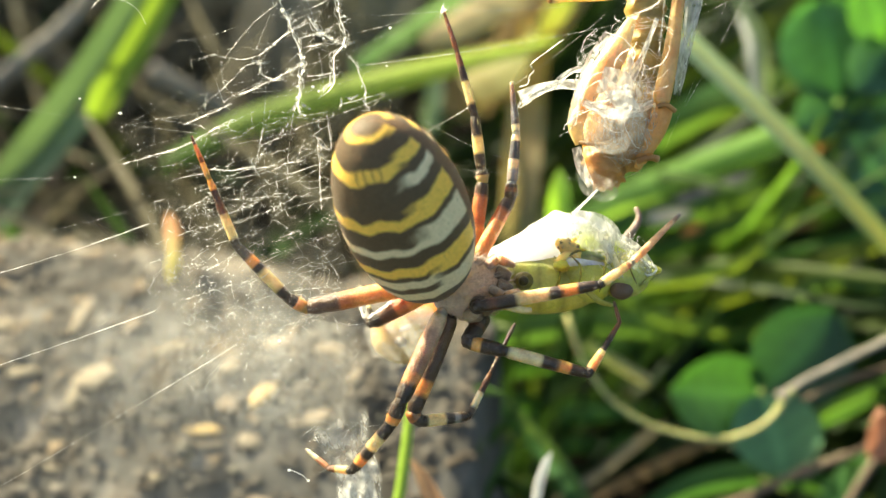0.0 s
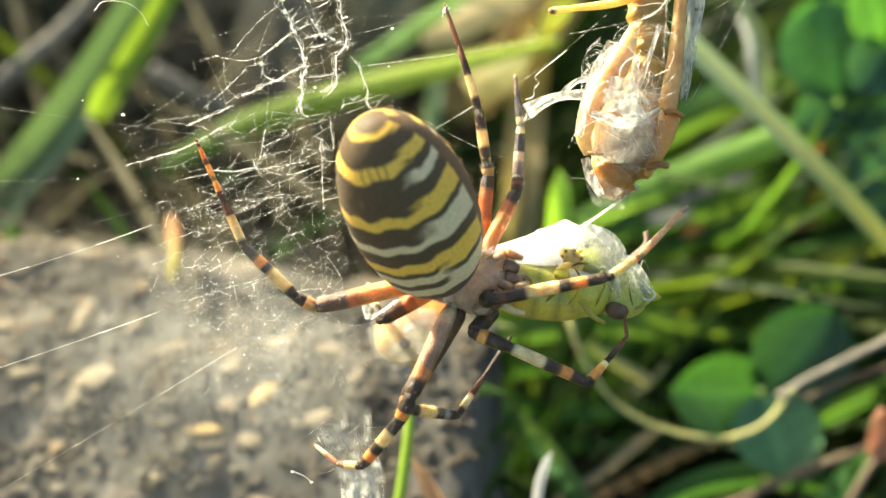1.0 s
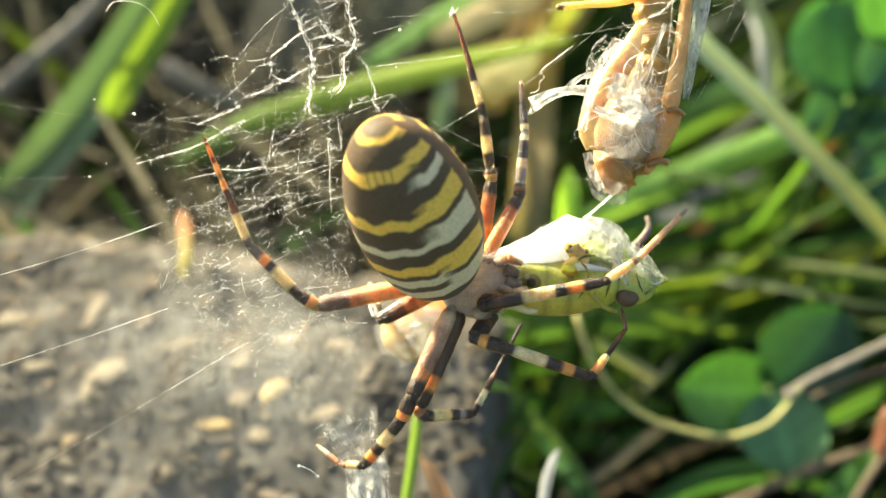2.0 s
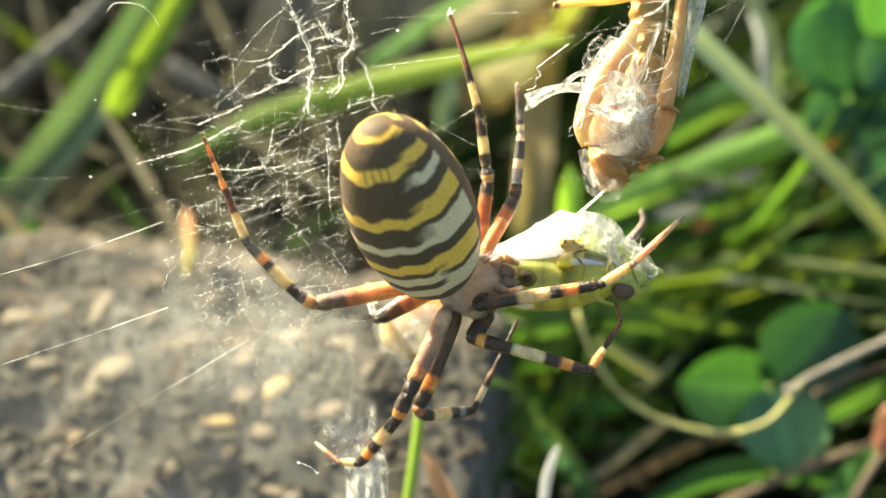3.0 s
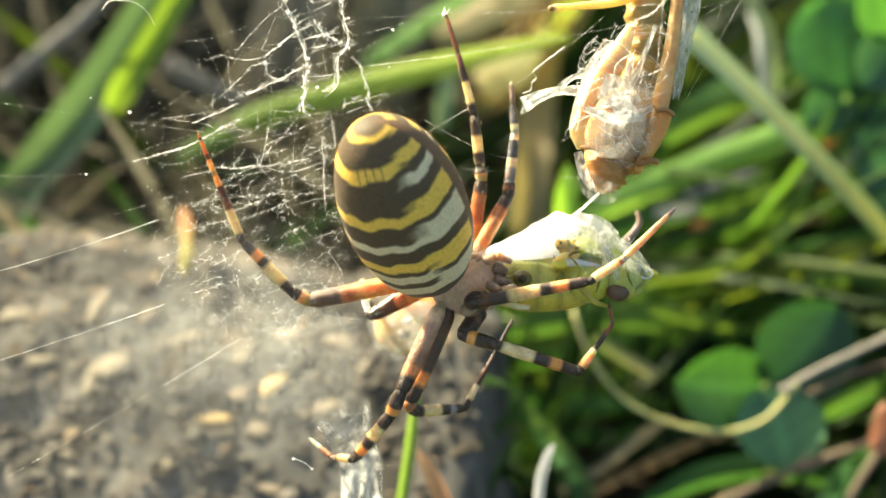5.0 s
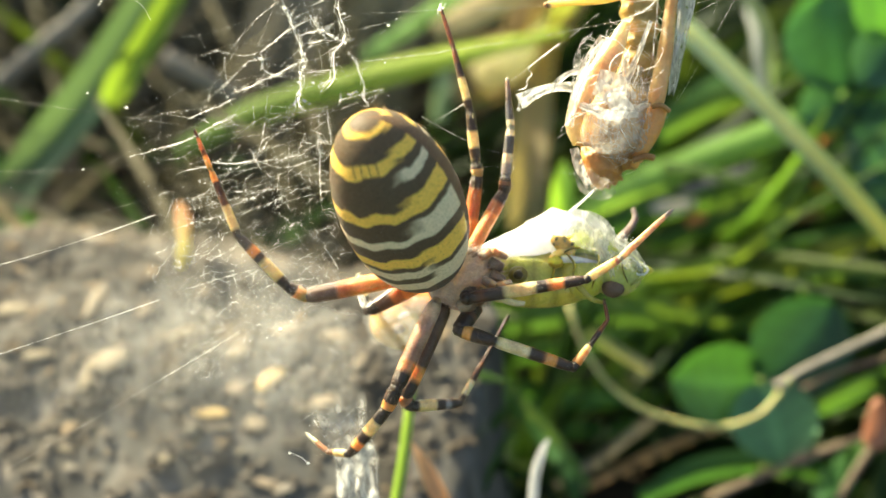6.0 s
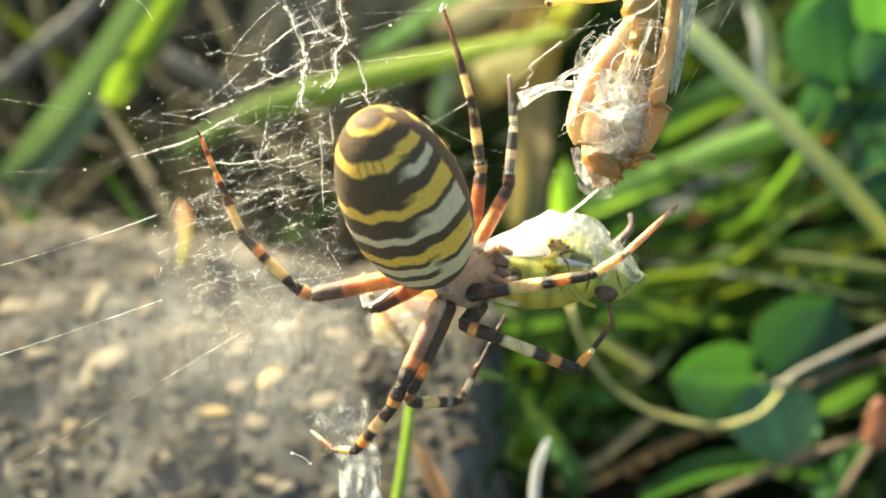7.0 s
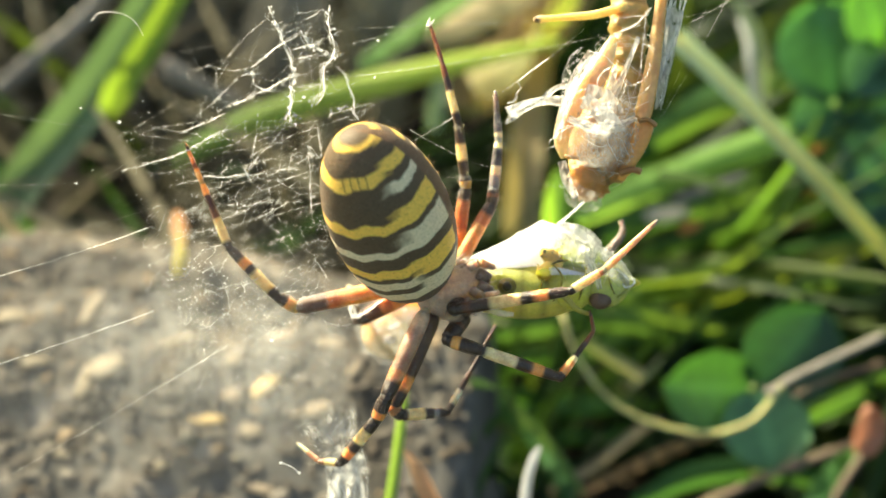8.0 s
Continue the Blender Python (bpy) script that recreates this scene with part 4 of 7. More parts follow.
def clovers():
    # Leaflet tints carry sun and shade: about 2 where lit, 0.5 where shaded.
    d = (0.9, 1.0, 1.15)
    clover((35.7, -15.27, -50), [(84, 12, -8, 11.0, 9.2, (0.8, 0.95, 0.65)), (190, 22, 4, 9.0, 9.4, (2.3, 2.2, 2.4)), (-38, 10, 0, 11.6, 10.6, (0.42, 0.56, 0.6))], (44.34, -16.16, -85), "three-part green clover leaf, leaflets tinted as lit and shaded")
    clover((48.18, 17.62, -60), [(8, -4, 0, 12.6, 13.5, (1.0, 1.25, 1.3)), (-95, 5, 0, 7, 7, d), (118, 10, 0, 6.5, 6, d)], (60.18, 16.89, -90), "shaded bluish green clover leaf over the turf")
    clover((52.64, 23.58, -57), [(22, 10, 0, 8.6, 8.0, (2.0, 2.2, 0.8)), (-80, 8, 0, 8, 8, d), (140, 10, 0, 7, 7, d)], (63.17, 23.59, -80), "green clover leaf over the turf, tinted bright as if sunlit")
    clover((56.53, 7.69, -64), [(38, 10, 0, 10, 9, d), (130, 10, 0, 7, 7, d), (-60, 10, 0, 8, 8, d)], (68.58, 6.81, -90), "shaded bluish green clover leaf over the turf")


def withered_leaf():
    sh = leaflet(5.2, 4.2, 0.3, 0.0)
    at = Vector((43.5, -20.61, -42))
    m = Euler((radians(5), radians(20), radians(-8))).to_matrix()
    sh.v = [at + m @ p for p in sh.v]
    thing("withered_leaf", at, "curled withered reddish brown leaf on a twig", "leaf", shape=sh, mat=RED_LEAF)


# ---- the spider ----
K, O, Y, C, B, R, S, N = (0.07, 0.039, 0.022), (0.95, 0.46, 0.13), (0.97, 0.8, 0.38), (0.88, 0.79, 0.54), (0.2, 0.085, 0.035), (0.5, 0.24, 0.13), (0.36, 0.34, 0.33), (0.62, 0.22, 0.07)


def limb(p, q, r0, r1, bands, swell=0.12, bend=0.0, spines=4, hair=80, rand=None, fuzz=None):
    """One leg segment from p to q, banded along its length, with bristles."""
    rand = rand or rng
    hair = int(hair * min(1, r0 / 0.4))
    p, q = Vector(p), Vector(q)
    d = q - p
    side = d.cross(Vector((0, 0, 1))).normalized()
    n = 30
    pts, radii, cols = [], [], []
    for i in range(n + 1):
        u = i / n
        pts.append(p + d * u + side * bend * math.sin(math.pi * u) * d.length)
        ends = 1 - 0.3 * max(0, abs(u - 0.5) * 2 - 0.86) / 0.14
        radii.append((r0 + (r1 - r0) * u) * (1 + swell * math.sin(math.pi * u)) * ends)
        c = bands[0][1]
        for k in range(len(bands)):
            a, col = bands[k]
            m = smooth(a - 0.018, a + 0.018, u) if k else 1
            c = tuple(x + (y - x) * m for x, y in zip(c, col))
        cols.append(c)
    sh = Shape()
    sh.tube(pts, radii, 10, cols)
    ax = d.normalized()
    for k in range(spines + hair):
        u = rand.uniform(0.05, 0.97)
        i = int(u * n)
        a = rand.uniform(0, 2 * math.pi)
        o = (side * math.cos(a) + ax.cross(side) * math.sin(a))
        big = k < spines
        ln, th = (rand.uniform(0.3, 0.55), 0.01) if big else (rand.uniform(0.12, 0.26), 0.006)
        ln *= min(1, radii[i] / 0.36)
        s = pts[i] + o * radii[i] * 0.9
        tone = tuple(0.45 * c + 0.55 * h for c, h in zip(cols[i], (0.16, 0.1, 0.06) if big else (0.62, 0.52, 0.38)))
        (fuzz or sh).tube([s, s + (o * 0.8 + ax * 0.7) * ln * 0.6, s + (o * 0.7 + ax) * ln], [th, th * 0.7, th * 0.15], 4, tone, cap=False)
    return sh


def make_leg(spider, base, segs, label):
    """segs: (name, from, to, radius, radius, bands). The first, with the hip, is the leg itself; the others hang on it."""
    name, p, q, r0, r1, bands = segs[0]
    fuzz = Shape()
    sh = limb(p, q, r0, r1, bands, fuzz=fuzz)
    sh.ball(base, (r0 * 0.7, r0 * 0.7, r0 * 0.7), rings=8, sides=10, colour=bands[0][1])
    leg = part("leg", sh, LEG, spider, label, at=base)
    for name, p, q, r0, r1, bands in segs[1:]:
        r0, r1 = r0 * 0.84, r1 * 0.84  # shins and feet are slimmer than the thighs
        s = limb(p, q, r0, r1, bands, spines=6 if name in ("tibia", "metatarsus") else 2, fuzz=fuzz)
        s.ball(p, (r0 * 0.98, r0 * 0.98, r0 * 0.98), rings=6, sides=8, colour=bands[0][1])
        part(name, s, LEG, leg)
    part("bristles", fuzz, LEG, leg, kind="stuff")
    return leg


def make_spider():
    sp = thing("wasp_spider", (1.99, -2.42, 0.5), "large wasp spider with yellow and black banded abdomen holding its prey", "spider")
    # abdomen, built along its own axis
    axis = Vector((-0.29, 0.68, 0.67)).normalized()
    ex = (Vector((1, 0, 0)) - axis * axis.x).normalized()
    fr = Matrix((ex, axis.cross(ex), axis)).transposed()
    sh = Shape()
    rings, sides = 60, 64
    verts = []
    for i in range(rings + 1):
        u = math.pi * i / rings
        z = math.cos(u)
        r = math.sin(u) ** 0.95 * (1 - 0.04 * z)
        for s in range(sides):
            th = 2 * math.pi * s / sides
            wrinkle = 1 + 0.006 * noise.noise((math.cos(th) * 2, math.sin(th) * 2, z * 9)) + 0.004 * math.sin(z * 40)
            verts.append(Vector((math.cos(th) * r * ABDOMEN_WIDTH * wrinkle, math.sin(th) * r * ABDOMEN_WIDTH * wrinkle, z * ABDOMEN_LENGTH)))
    sh.add(verts, [(i * sides + s, (i + 1) * sides + s, (i + 1) * sides + (s + 1) % sides, i * sides + (s + 1) % sides) for i in range(rings) for s in range(sides)])
    ab = new("abdomen", to_mesh("abdomen", sh, (0, 0, 0)))
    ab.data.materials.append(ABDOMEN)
    ab.parent = sp
    ab.matrix_local = Matrix.Translation((Vector((-1.65, 2.04, 4.3)) - ORIGIN[sp.name]) * MM) @ fr.to_4x4()
    tagged(ab, "egg-shaped abdomen with wavy yellow, black and silver bands")
    ORIGIN[ab.name] = Vector((-1.65, 2.04, 4.3))
    # short fur that stands out along the outline
    sh = Shape()
    centre = Vector((-1.65, 2.04, 4.3))
    for _ in range(1500):
        a, z = rng.uniform(0, 2 * math.pi), rng.uniform(-0.95, 0.98)
        rr = math.sqrt(1 - z * z) * (1 - 0.04 * z) * ABDOMEN_WIDTH
        o = (fr @ Vector((math.cos(a), math.sin(a), z * 0.5))).normalized()
        q = centre + fr @ Vector((math.cos(a) * rr, math.sin(a) * rr, z * ABDOMEN_LENGTH))
        ln = rng.uniform(0.1, 0.24)
        sh.tube([q - o * 0.03, q + o * ln * 0.6 + axis * ln * 0.2, q + o * ln + axis * ln * 0.6], [0.005, 0.003, 0.001], 3, (0.06, 0.036, 0.02), cap=False)
    part("fur", sh, LEG, sp, kind="stuff")
    # front body
    sh = Shape()
    head_axis = (Vector((3.97, -1.61, 0.2)) - Vector((1, -2.56, 1))).normalized()
    ey = head_axis.cross(Vector((0, 0, 1))).normalized()
    hf = Matrix((ey, head_axis.cross(ey), head_axis)).transposed()
    sh.ball((2.1, -2.13, 0.3), (1.75, 1.4, 2.15), hf, 18, 24, 0.06, 1.5)
    for k in range(1500):
        a, u = rng.uniform(0, 2 * math.pi), rng.uniform(-0.9, 0.9)
        nrm = hf @ Vector((math.cos(a) * math.sqrt(1 - u * u) * 1.75, math.sin(a) * math.sqrt(1 - u * u) * 1.4, u * 2.15))
        s = Vector((2.1, -2.13, 0.3)) + nrm
        o = nrm.normalized()
        sh.tube([s - o * 0.05, s + o * 0.16 + head_axis * 0.1, s + o * 0.26 + head_axis * rng.uniform(0.2, 0.45)], [0.016, 0.012, 0.003], 3, cap=False)
    part("cephalothorax", sh, FUR, sp, "carapace covered with silvery beige hair")
    sh = Shape()
    sh.ball((0.91, -2.64, 0.6), (0.85, 0.8, 1.1), hf, 12, 16, 0.05)
    part("waist", sh, FUR, sp)
    fuzz = Shape()
    brown, pale, rust = (0.28, 0.18, 0.11), (0.48, 0.34, 0.22), (0.62, 0.36, 0.16)
    for p, q in (((3.37, -1.2, 0.9), (4.24, -1.52, 1)), ((3.43, -1.91, 1.1), (4.32, -2.29, 1.2))):
        part("jaw", limb(p, q, 0.42, 0.26, [(0, brown), (0.7, (0.2, 0.12, 0.075))], hair=130, spines=0, fuzz=fuzz), LEG, sp)
    for p, k, q in (((2.85, -0.94, 1), (3.52, -0.52, 1.1), (4.47, -0.88, 0.9)), ((3.02, -2.15, 1.4), (3.77, -2.59, 1.7), (4.69, -2.28, 1.4))):
        sh = limb(p, k, 0.26, 0.26, [(0, pale), (0.6, rust)], hair=150, spines=2, fuzz=fuzz)
        tip = limb(k, q, 0.27, 0.16, [(0, rust), (0.5, pale)], hair=170, spines=3, fuzz=fuzz)
        sh.add(tip.v, tip.f, tip.c)
        part("palp", sh, LEG, sp, "short hairy rust and beige feeler")
    for p, q in (((2.14, -1.2, 0.9), (2.88, -0.69, 0.4)), ((2.5, -2.85, 1.6), (3.09, -3.44, 1.4)), ((1.85, -3.33, 1.7), (2.38, -3.9, 1.3))):
        part("hip", limb(p, q, 0.5, 0.42, [(0, pale), (0.5, brown)], hair=150, spines=0, fuzz=fuzz), LEG, sp)
    part("bristles", fuzz, LEG, sp, kind="stuff")

    # legs: joints in the web frame
    legs = {}
    b, k1, k2, m, e = (-0.8, -1.98, -1), (-7.44, -3.32, -0.5), (-8.46, -2.68, -0.2), (-11.33, 0.3, 0), (-13.9, 6.55, 0)
    mm = Vector(m).lerp(Vector(e), 0.62)
    legs["reach"] = make_leg(sp, b, [("femur", b, k1, 0.52, 0.46, [(0, N), (0.25, O), (0.6, N), (0.72, (0.2, 0.12, 0.085))]),
        ("patella", k1, k2, 0.42, 0.4, [(0, O), (0.55, K)]),
        ("tibia", k2, m, 0.4, 0.34, [(0, K), (0.16, Y), (0.5, K), (0.62, O), (0.76, K)]),
        ("metatarsus", m, mm, 0.33, 0.2, [(0, K), (0.1, Y), (0.45, B), (0.62, (0.12, 0.05, 0.025)), (0.82, O)]),
        ("tarsus", mm, e, 0.2, 0.1, [(0, O), (0.35, B), (0.48, N), (0.78, K)])], "long leg in rings of orange, black and yellow")
    # fringe of hairs along the upper side of the thigh, made white to stand in for rim light
    sh = Shape()
    start, along = Vector(b), Vector(k1) - Vector(b)
    for _ in range(260):
        u = rng.uniform(0.12, 0.97)
        s = start + along * u + Vector((rng.gauss(0, 0.03), 0.44, rng.gauss(-0.1, 0.16)))
        sh.thread([s, s + Vector((rng.gauss(-0.08, 0.05), rng.uniform(0.04, 0.13), rng.gauss(0, 0.04)))], [0.014, 0.004])
    part("hair_fringe", sh, SILK, legs["reach"], "fringe of fine hairs whitened as rim light", kind="stuff")
    b, k1, e = (-0.47, -2.5, -1.5), (-3.82, -4.26, -2), (-4.91, -2.44, -9)
    legs["tucked"] = make_leg(sp, b, [("femur", b, k1, 0.5, 0.45, [(0, O), (0.35, N), (0.55, B), (0.8, K)]), ("tibia", k1, e, 0.4, 0.2, [(0, K), (0.3, C)])], "leg tucked behind the body")
    b, k1, k2, m, e = (0.35, -3.5, 1.2), (-1.95, -8.31, 2.6), (-2.47, -9.52, 2.3), (-4.62, -12.22, 1.5), (-7.38, -11.3, 0)
    mm = Vector((-5.98, -12.25, 0.8))
    legs["hang"] = make_leg(sp, b, [("femur", b, k1, 0.48, 0.45, [(0, (0.85, 0.58, 0.36)), (0.2, (0.6, 0.38, 0.25)), (0.5, (0.42, 0.24, 0.15)), (0.68, (0.85, 0.42, 0.17)), (0.8, K)]),
        ("patella", k1, k2, 0.48, 0.45, [(0, K), (0.6, O)]),
        ("tibia", k2, m, 0.42, 0.36, [(0, K), (0.26, Y), (0.52, K), (0.7, O), (0.85, K)]),
        ("metatarsus", m, mm, 0.28, 0.2, [(0, K), (0.2, Y), (0.7, B)]),
        ("tarsus", mm, e, 0.2, 0.12, [(0, R), (0.5, C), (0.9, S)])], "hanging leg with pinkish hairy thigh and ringed shin")
    b, k1, k2, m, e = (0.91, -3.72, 0.5), (-1.26, -9.23, 1), (-0.84, -9.68, 0.8), (1.93, -9.53, -0.5), (4.64, -4.3, -3)
    mm = Vector(m).lerp(Vector(e), 0.45)
    legs["brace"] = make_leg(sp, b, [("femur", b, k1, 0.48, 0.46, [(0, (0.24, 0.14, 0.08)), (0.3, (0.14, 0.08, 0.05)), (0.66, O), (0.8, K)]),
        ("patella", k1, k2, 0.45, 0.42, [(0, N), (0.5, K)]),
        ("tibia", k2, m, 0.4, 0.32, [(0, K), (0.14, Y), (0.5, K), (0.68, S), (0.8, K)]),
        ("metatarsus", m, mm, 0.26, 0.19, [(0, K), (0.2, C), (0.55, (0.1, 0.05, 0.025))]),
        ("tarsus", mm, e, 0.14, 0.13, [(0, (0.03, 0.016, 0.01))])], "bent dark leg bracing against the prey")
    b, k1, m, mm, e = (2.52, -2.88, 1), (2.15, -3.16, 2.4), (8.87, -2.03, 3), (10.73, -0.91, 2.6), (13.77, 1.84, 2)
    legs["probe"] = make_leg(sp, b, [("femur", b, k1, 0.44, 0.45, [(0, K)]),
        ("tibia", k1, m, 0.44, 0.35, [(0, K), (0.1, B), (0.16, K), (0.33, Y), (0.585, K), (0.7, O), (0.81, K)]),
        ("metatarsus", m, mm, 0.32, 0.25, [(0, K), (0.08, Y), (0.85, R)]),
        ("tarsus", mm, e, 0.26, 0.15, [(0, (0.85, 0.56, 0.32)), (0.5, (0.7, 0.45, 0.3)), (0.86, (0.4, 0.32, 0.28)), (0.95, S)])], "foreleg in black and cream rings probing over the prey")
    b, k1, k2, m, mm, e = (2.73, -3.74, 0.8), (1.71, -5.04, 2.2), (3.65, -5.54, 2.6), (8.27, -7, 2.2), (9.32, -5.67, 1.6), (10.11, -3.16, 0.6)
    knee = Vector((10.31, -4.33, 1.1))
    legs["hold"] = make_leg(sp, b, [("femur", b, k1, 0.46, 0.46, [(0, K), (0.4, B), (0.55, K)]),
        ("patella", k1, k2, 0.44, 0.42, [(0, K), (0.15, O), (0.4, K)]),
        ("tibia", k2, m, 0.4, 0.36, [(0, K), (0.06, (0.98, 0.8, 0.45)), (0.44, K), (0.64, O), (0.78, K)]),
        ("metatarsus", m, mm, 0.34, 0.22, [(0, K), (0.15, O), (0.7, Y), (0.88, K)]),
        ("tarsus", mm, knee, 0.2, 0.14, [(0, K), (0.5, B)]), ("claw", knee, e, 0.14, 0.1, [(0, B), (0.7, K)])], "foreleg with ringed shin holding the prey")
    b, k1, m, e = (2.19, -0.3, -0.5), (2.74, 4, -0.2), (2.24, 7.77, 0), (0.46, 13.8, 0)
    mm = Vector((1.25, 11.4, 0))
    k2 = Vector(k1).lerp(Vector(m), 0.16)
    legs["upper"] = make_leg(sp, b, [("femur", b, k1, 0.4, 0.36, [(0, O), (0.4, N), (0.8, K)]),
        ("patella", k1, k2, 0.4, 0.38, [(0, O), (0.5, K)]),
        ("tibia", k2, m, 0.36, 0.32, [(0, K), (0.3, Y), (0.6, K)]),
        ("metatarsus", m, mm, 0.3, 0.18, [(0, K), (0.17, Y), (0.52, K), (0.75, B)]),
        ("tarsus", mm, e, 0.18, 0.1, [(0, B), (0.3, (0.24, 0.11, 0.06)), (0.8, K)])], "long upright leg in black and yellow rings")
    b, k1, m, e = (2.43, -0.46, 0.2), (4.33, 3.01, -0.2), (4.66, 6.71, -0.2), (4.41, 9.72, -0.4)
    k2 = Vector(k1).lerp(Vector(m), 0.22)
    mm = Vector(m).lerp(Vector(e), 0.55)
    legs["upper_short"] = make_leg(sp, b, [("femur", b, k1, 0.42, 0.38, [(0, O), (0.62, N), (0.8, K)]),
        ("patella", k1, k2, 0.42, 0.38, [(0, K), (0.4, B), (0.7, K)]),
        ("tibia", k2, m, 0.36, 0.3, [(0, S), (0.3, C), (0.48, (0.1, 0.1, 0.11)), (0.85, C)]),
        ("metatarsus", m, mm, 0.28, 0.22, [(0, C), (0.3, (0.1, 0.1, 0.11))]),
        ("tarsus", mm, e, 0.2, 0.12, [(0, (0.2, 0.18, 0.17)), (0.5, (0.2, 0.15, 0.13)), (0.85, S)])], "upright leg with orange thigh and bristly grey shin")
    return sp, legs


# ---- prey and old wrapped prey ----
def silk_strands(sh, seed, centre, radii, fr, count, thick, turns=1.0, tight=1.02):
    """Loops of silk that lie round an uneven egg."""
    rd = random.Random(seed)
    for _ in range(count):
        a0, u0, tilt = rd.uniform(0, 6.28), rd.uniform(-0.9, 0.9), rd.uniform(-0.7, 0.7)
        span = rd.uniform(0.7, 2.6) * turns
        pts = []
        for i in range(15):
            f = i / 14 - 0.5
            a = a0 + f * span
            u = max(-0.98, min(0.98, u0 + tilt * f))
            s = math.sqrt(1 - u * u)
            k = tight + 0.02 * math.sin(a * 2 + u0 * 9)
            pts.append(Vector(centre) + fr @ Vector((math.cos(a) * s * radii[0] * k, math.sin(a) * s * radii[1] * k, u * radii[2] * k)))
        sh.thread(pts, 2 * thick * rd.uniform(0.5, 1.3))


def film(sh, ctrl, widths, dense, n=16, m=6):
    """A thin ragged strip of silk film along ctrl, for the misty material."""
    pts = spline(ctrl, n)
    verts, dens = [], []
    for i, p in enumerate(pts):
        u = i / n * (len(widths) - 1)
        k = min(int(u), len(widths) - 2)
        w = widths[k] + (widths[k + 1] - widths[k]) * (u - k)
        d = (pts[min(i + 1, n)] - pts[max(i - 1, 0)]).normalized()
        s = d.cross(Vector((0, -0.4, 0.9))).normalized()
        for j in range(m + 1):
            f = j / m - 0.5
            verts.append(p + s * f * w + Vector((0, 0, 0.18 * noise.noise((i * 0.4, j * 0.7, w)))))
            dens.append((max(0.0, min(1, dense * (1 + 0.8 * noise.noise((i * 0.5, j * 0.8, 2.5 + w)) + 0.5 * abs(f)) * (1 if 0 < i < n else 0.6))),) * 3)
    sh.add(verts, [(i * (m + 1) + j, i * (m + 1) + j + 1, (i + 1) * (m + 1) + j + 1, (i + 1) * (m + 1) + j) for i in range(n) for j in range(m)], dens)


def make_prey():
    at = (6.9, -1.31, -1)
    ob = thing("grasshopper", at, "green grasshopper wrapped in white silk, held by the spider", "grasshopper")
    ax = (Vector((12.6, -1.64, -1)) - Vector((2.91, -0.98, -1.5))).normalized()
    ey = Vector((0, 0, 1)).cross(ax).normalized()
    fr = Matrix((ey, ax.cross(ey), ax)).transposed()
    green, yel = (1, 1, 1), (1.25, 1.05, 0.8)
    sh = Shape()
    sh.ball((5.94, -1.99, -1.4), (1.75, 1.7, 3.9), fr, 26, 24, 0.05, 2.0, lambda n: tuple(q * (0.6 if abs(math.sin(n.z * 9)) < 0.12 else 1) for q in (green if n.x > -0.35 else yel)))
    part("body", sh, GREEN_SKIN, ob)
    sh = Shape()
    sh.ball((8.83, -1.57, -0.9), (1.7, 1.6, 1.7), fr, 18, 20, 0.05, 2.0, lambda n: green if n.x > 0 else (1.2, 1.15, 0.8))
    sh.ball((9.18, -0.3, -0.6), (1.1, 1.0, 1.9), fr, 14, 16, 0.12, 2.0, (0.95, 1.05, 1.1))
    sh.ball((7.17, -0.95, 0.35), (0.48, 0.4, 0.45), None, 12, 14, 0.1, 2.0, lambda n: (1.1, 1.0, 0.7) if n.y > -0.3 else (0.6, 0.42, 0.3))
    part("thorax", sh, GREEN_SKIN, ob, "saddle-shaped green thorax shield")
    sh = Shape()
    sh.ball((10.89, -1.7, -0.8), (1.45, 1.3, 1.55), fr, 18, 20, 0.04, 2.0)
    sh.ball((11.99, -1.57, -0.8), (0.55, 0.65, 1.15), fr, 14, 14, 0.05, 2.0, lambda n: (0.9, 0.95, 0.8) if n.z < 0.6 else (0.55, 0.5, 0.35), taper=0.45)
    sh.tube(spline([(11.27, -0.46, -0.2), (12.06, -0.96, 0), (12.52, -1.52, 0)], 8), 0.1, 6, (0.8, 0.85, 0.6))
    sh.tube(spline([(11.54, -2.43, 0.1), (12.2, -2.04, 0.1), (12.52, -1.58, 0)], 8), 0.1, 6, (0.8, 0.85, 0.6))
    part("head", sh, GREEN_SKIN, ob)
    sh = Shape()
    sh.ball((10.57, -2.57, 0), (0.6, 0.5, 0.68), fr, 14, 18)
    part("eye", sh, EYE, ob, "dark brown oval compound eye")
    sh = Shape()
    sh.ball((5.01, -1.68, 0), (0.55, 0.5, 0.6), fr, 12, 14, colour=(0.35, 0.3, 0.3))
    sh.ball((4.97, -1.67, 0.42), (0.3, 0.3, 0.2), None, 8, 12, colour=(0.1, 0.08, 0.07))
    part("hip_joint", sh, GREEN_SKIN, ob)
    for ctrl, r, tint in (([(7.5, -0.78, 0.35), (8.3, -0.85, 0.5), (9.6, -1.1, 0.35)], 0.26, (1.65, 1.75, 5.6)), ([(3.81, -2.92, 0.2), (4.6, -3.25, 0.4), (5.3, -3.35, 0.2)], 0.24, (1.5, 1.25, 2.4)),
                          ([(11.36, 0.03, -3), (12.38, 1.01, -3.6), (12.7, 1.58, -3.8), (12.6, 2.18, -4)], 0.27, (0.2, 0.17, 0.15)), ([(8.33, -2.25, 0.7), (9.03, -3.05, 0.8), (9.85, -3.4, 0.4)], 0.2, (0.5, 0.45, 0.4))):
        sh = Shape()
        pts = spline(ctrl, 12)
        sh.tube(pts, [r * (1.1 - 0.5 * i / 12) for i in range(13)], 8, tint)
        part("leg", sh, LEG if tint[0] < 0.3 else GREEN_SKIN, ob)
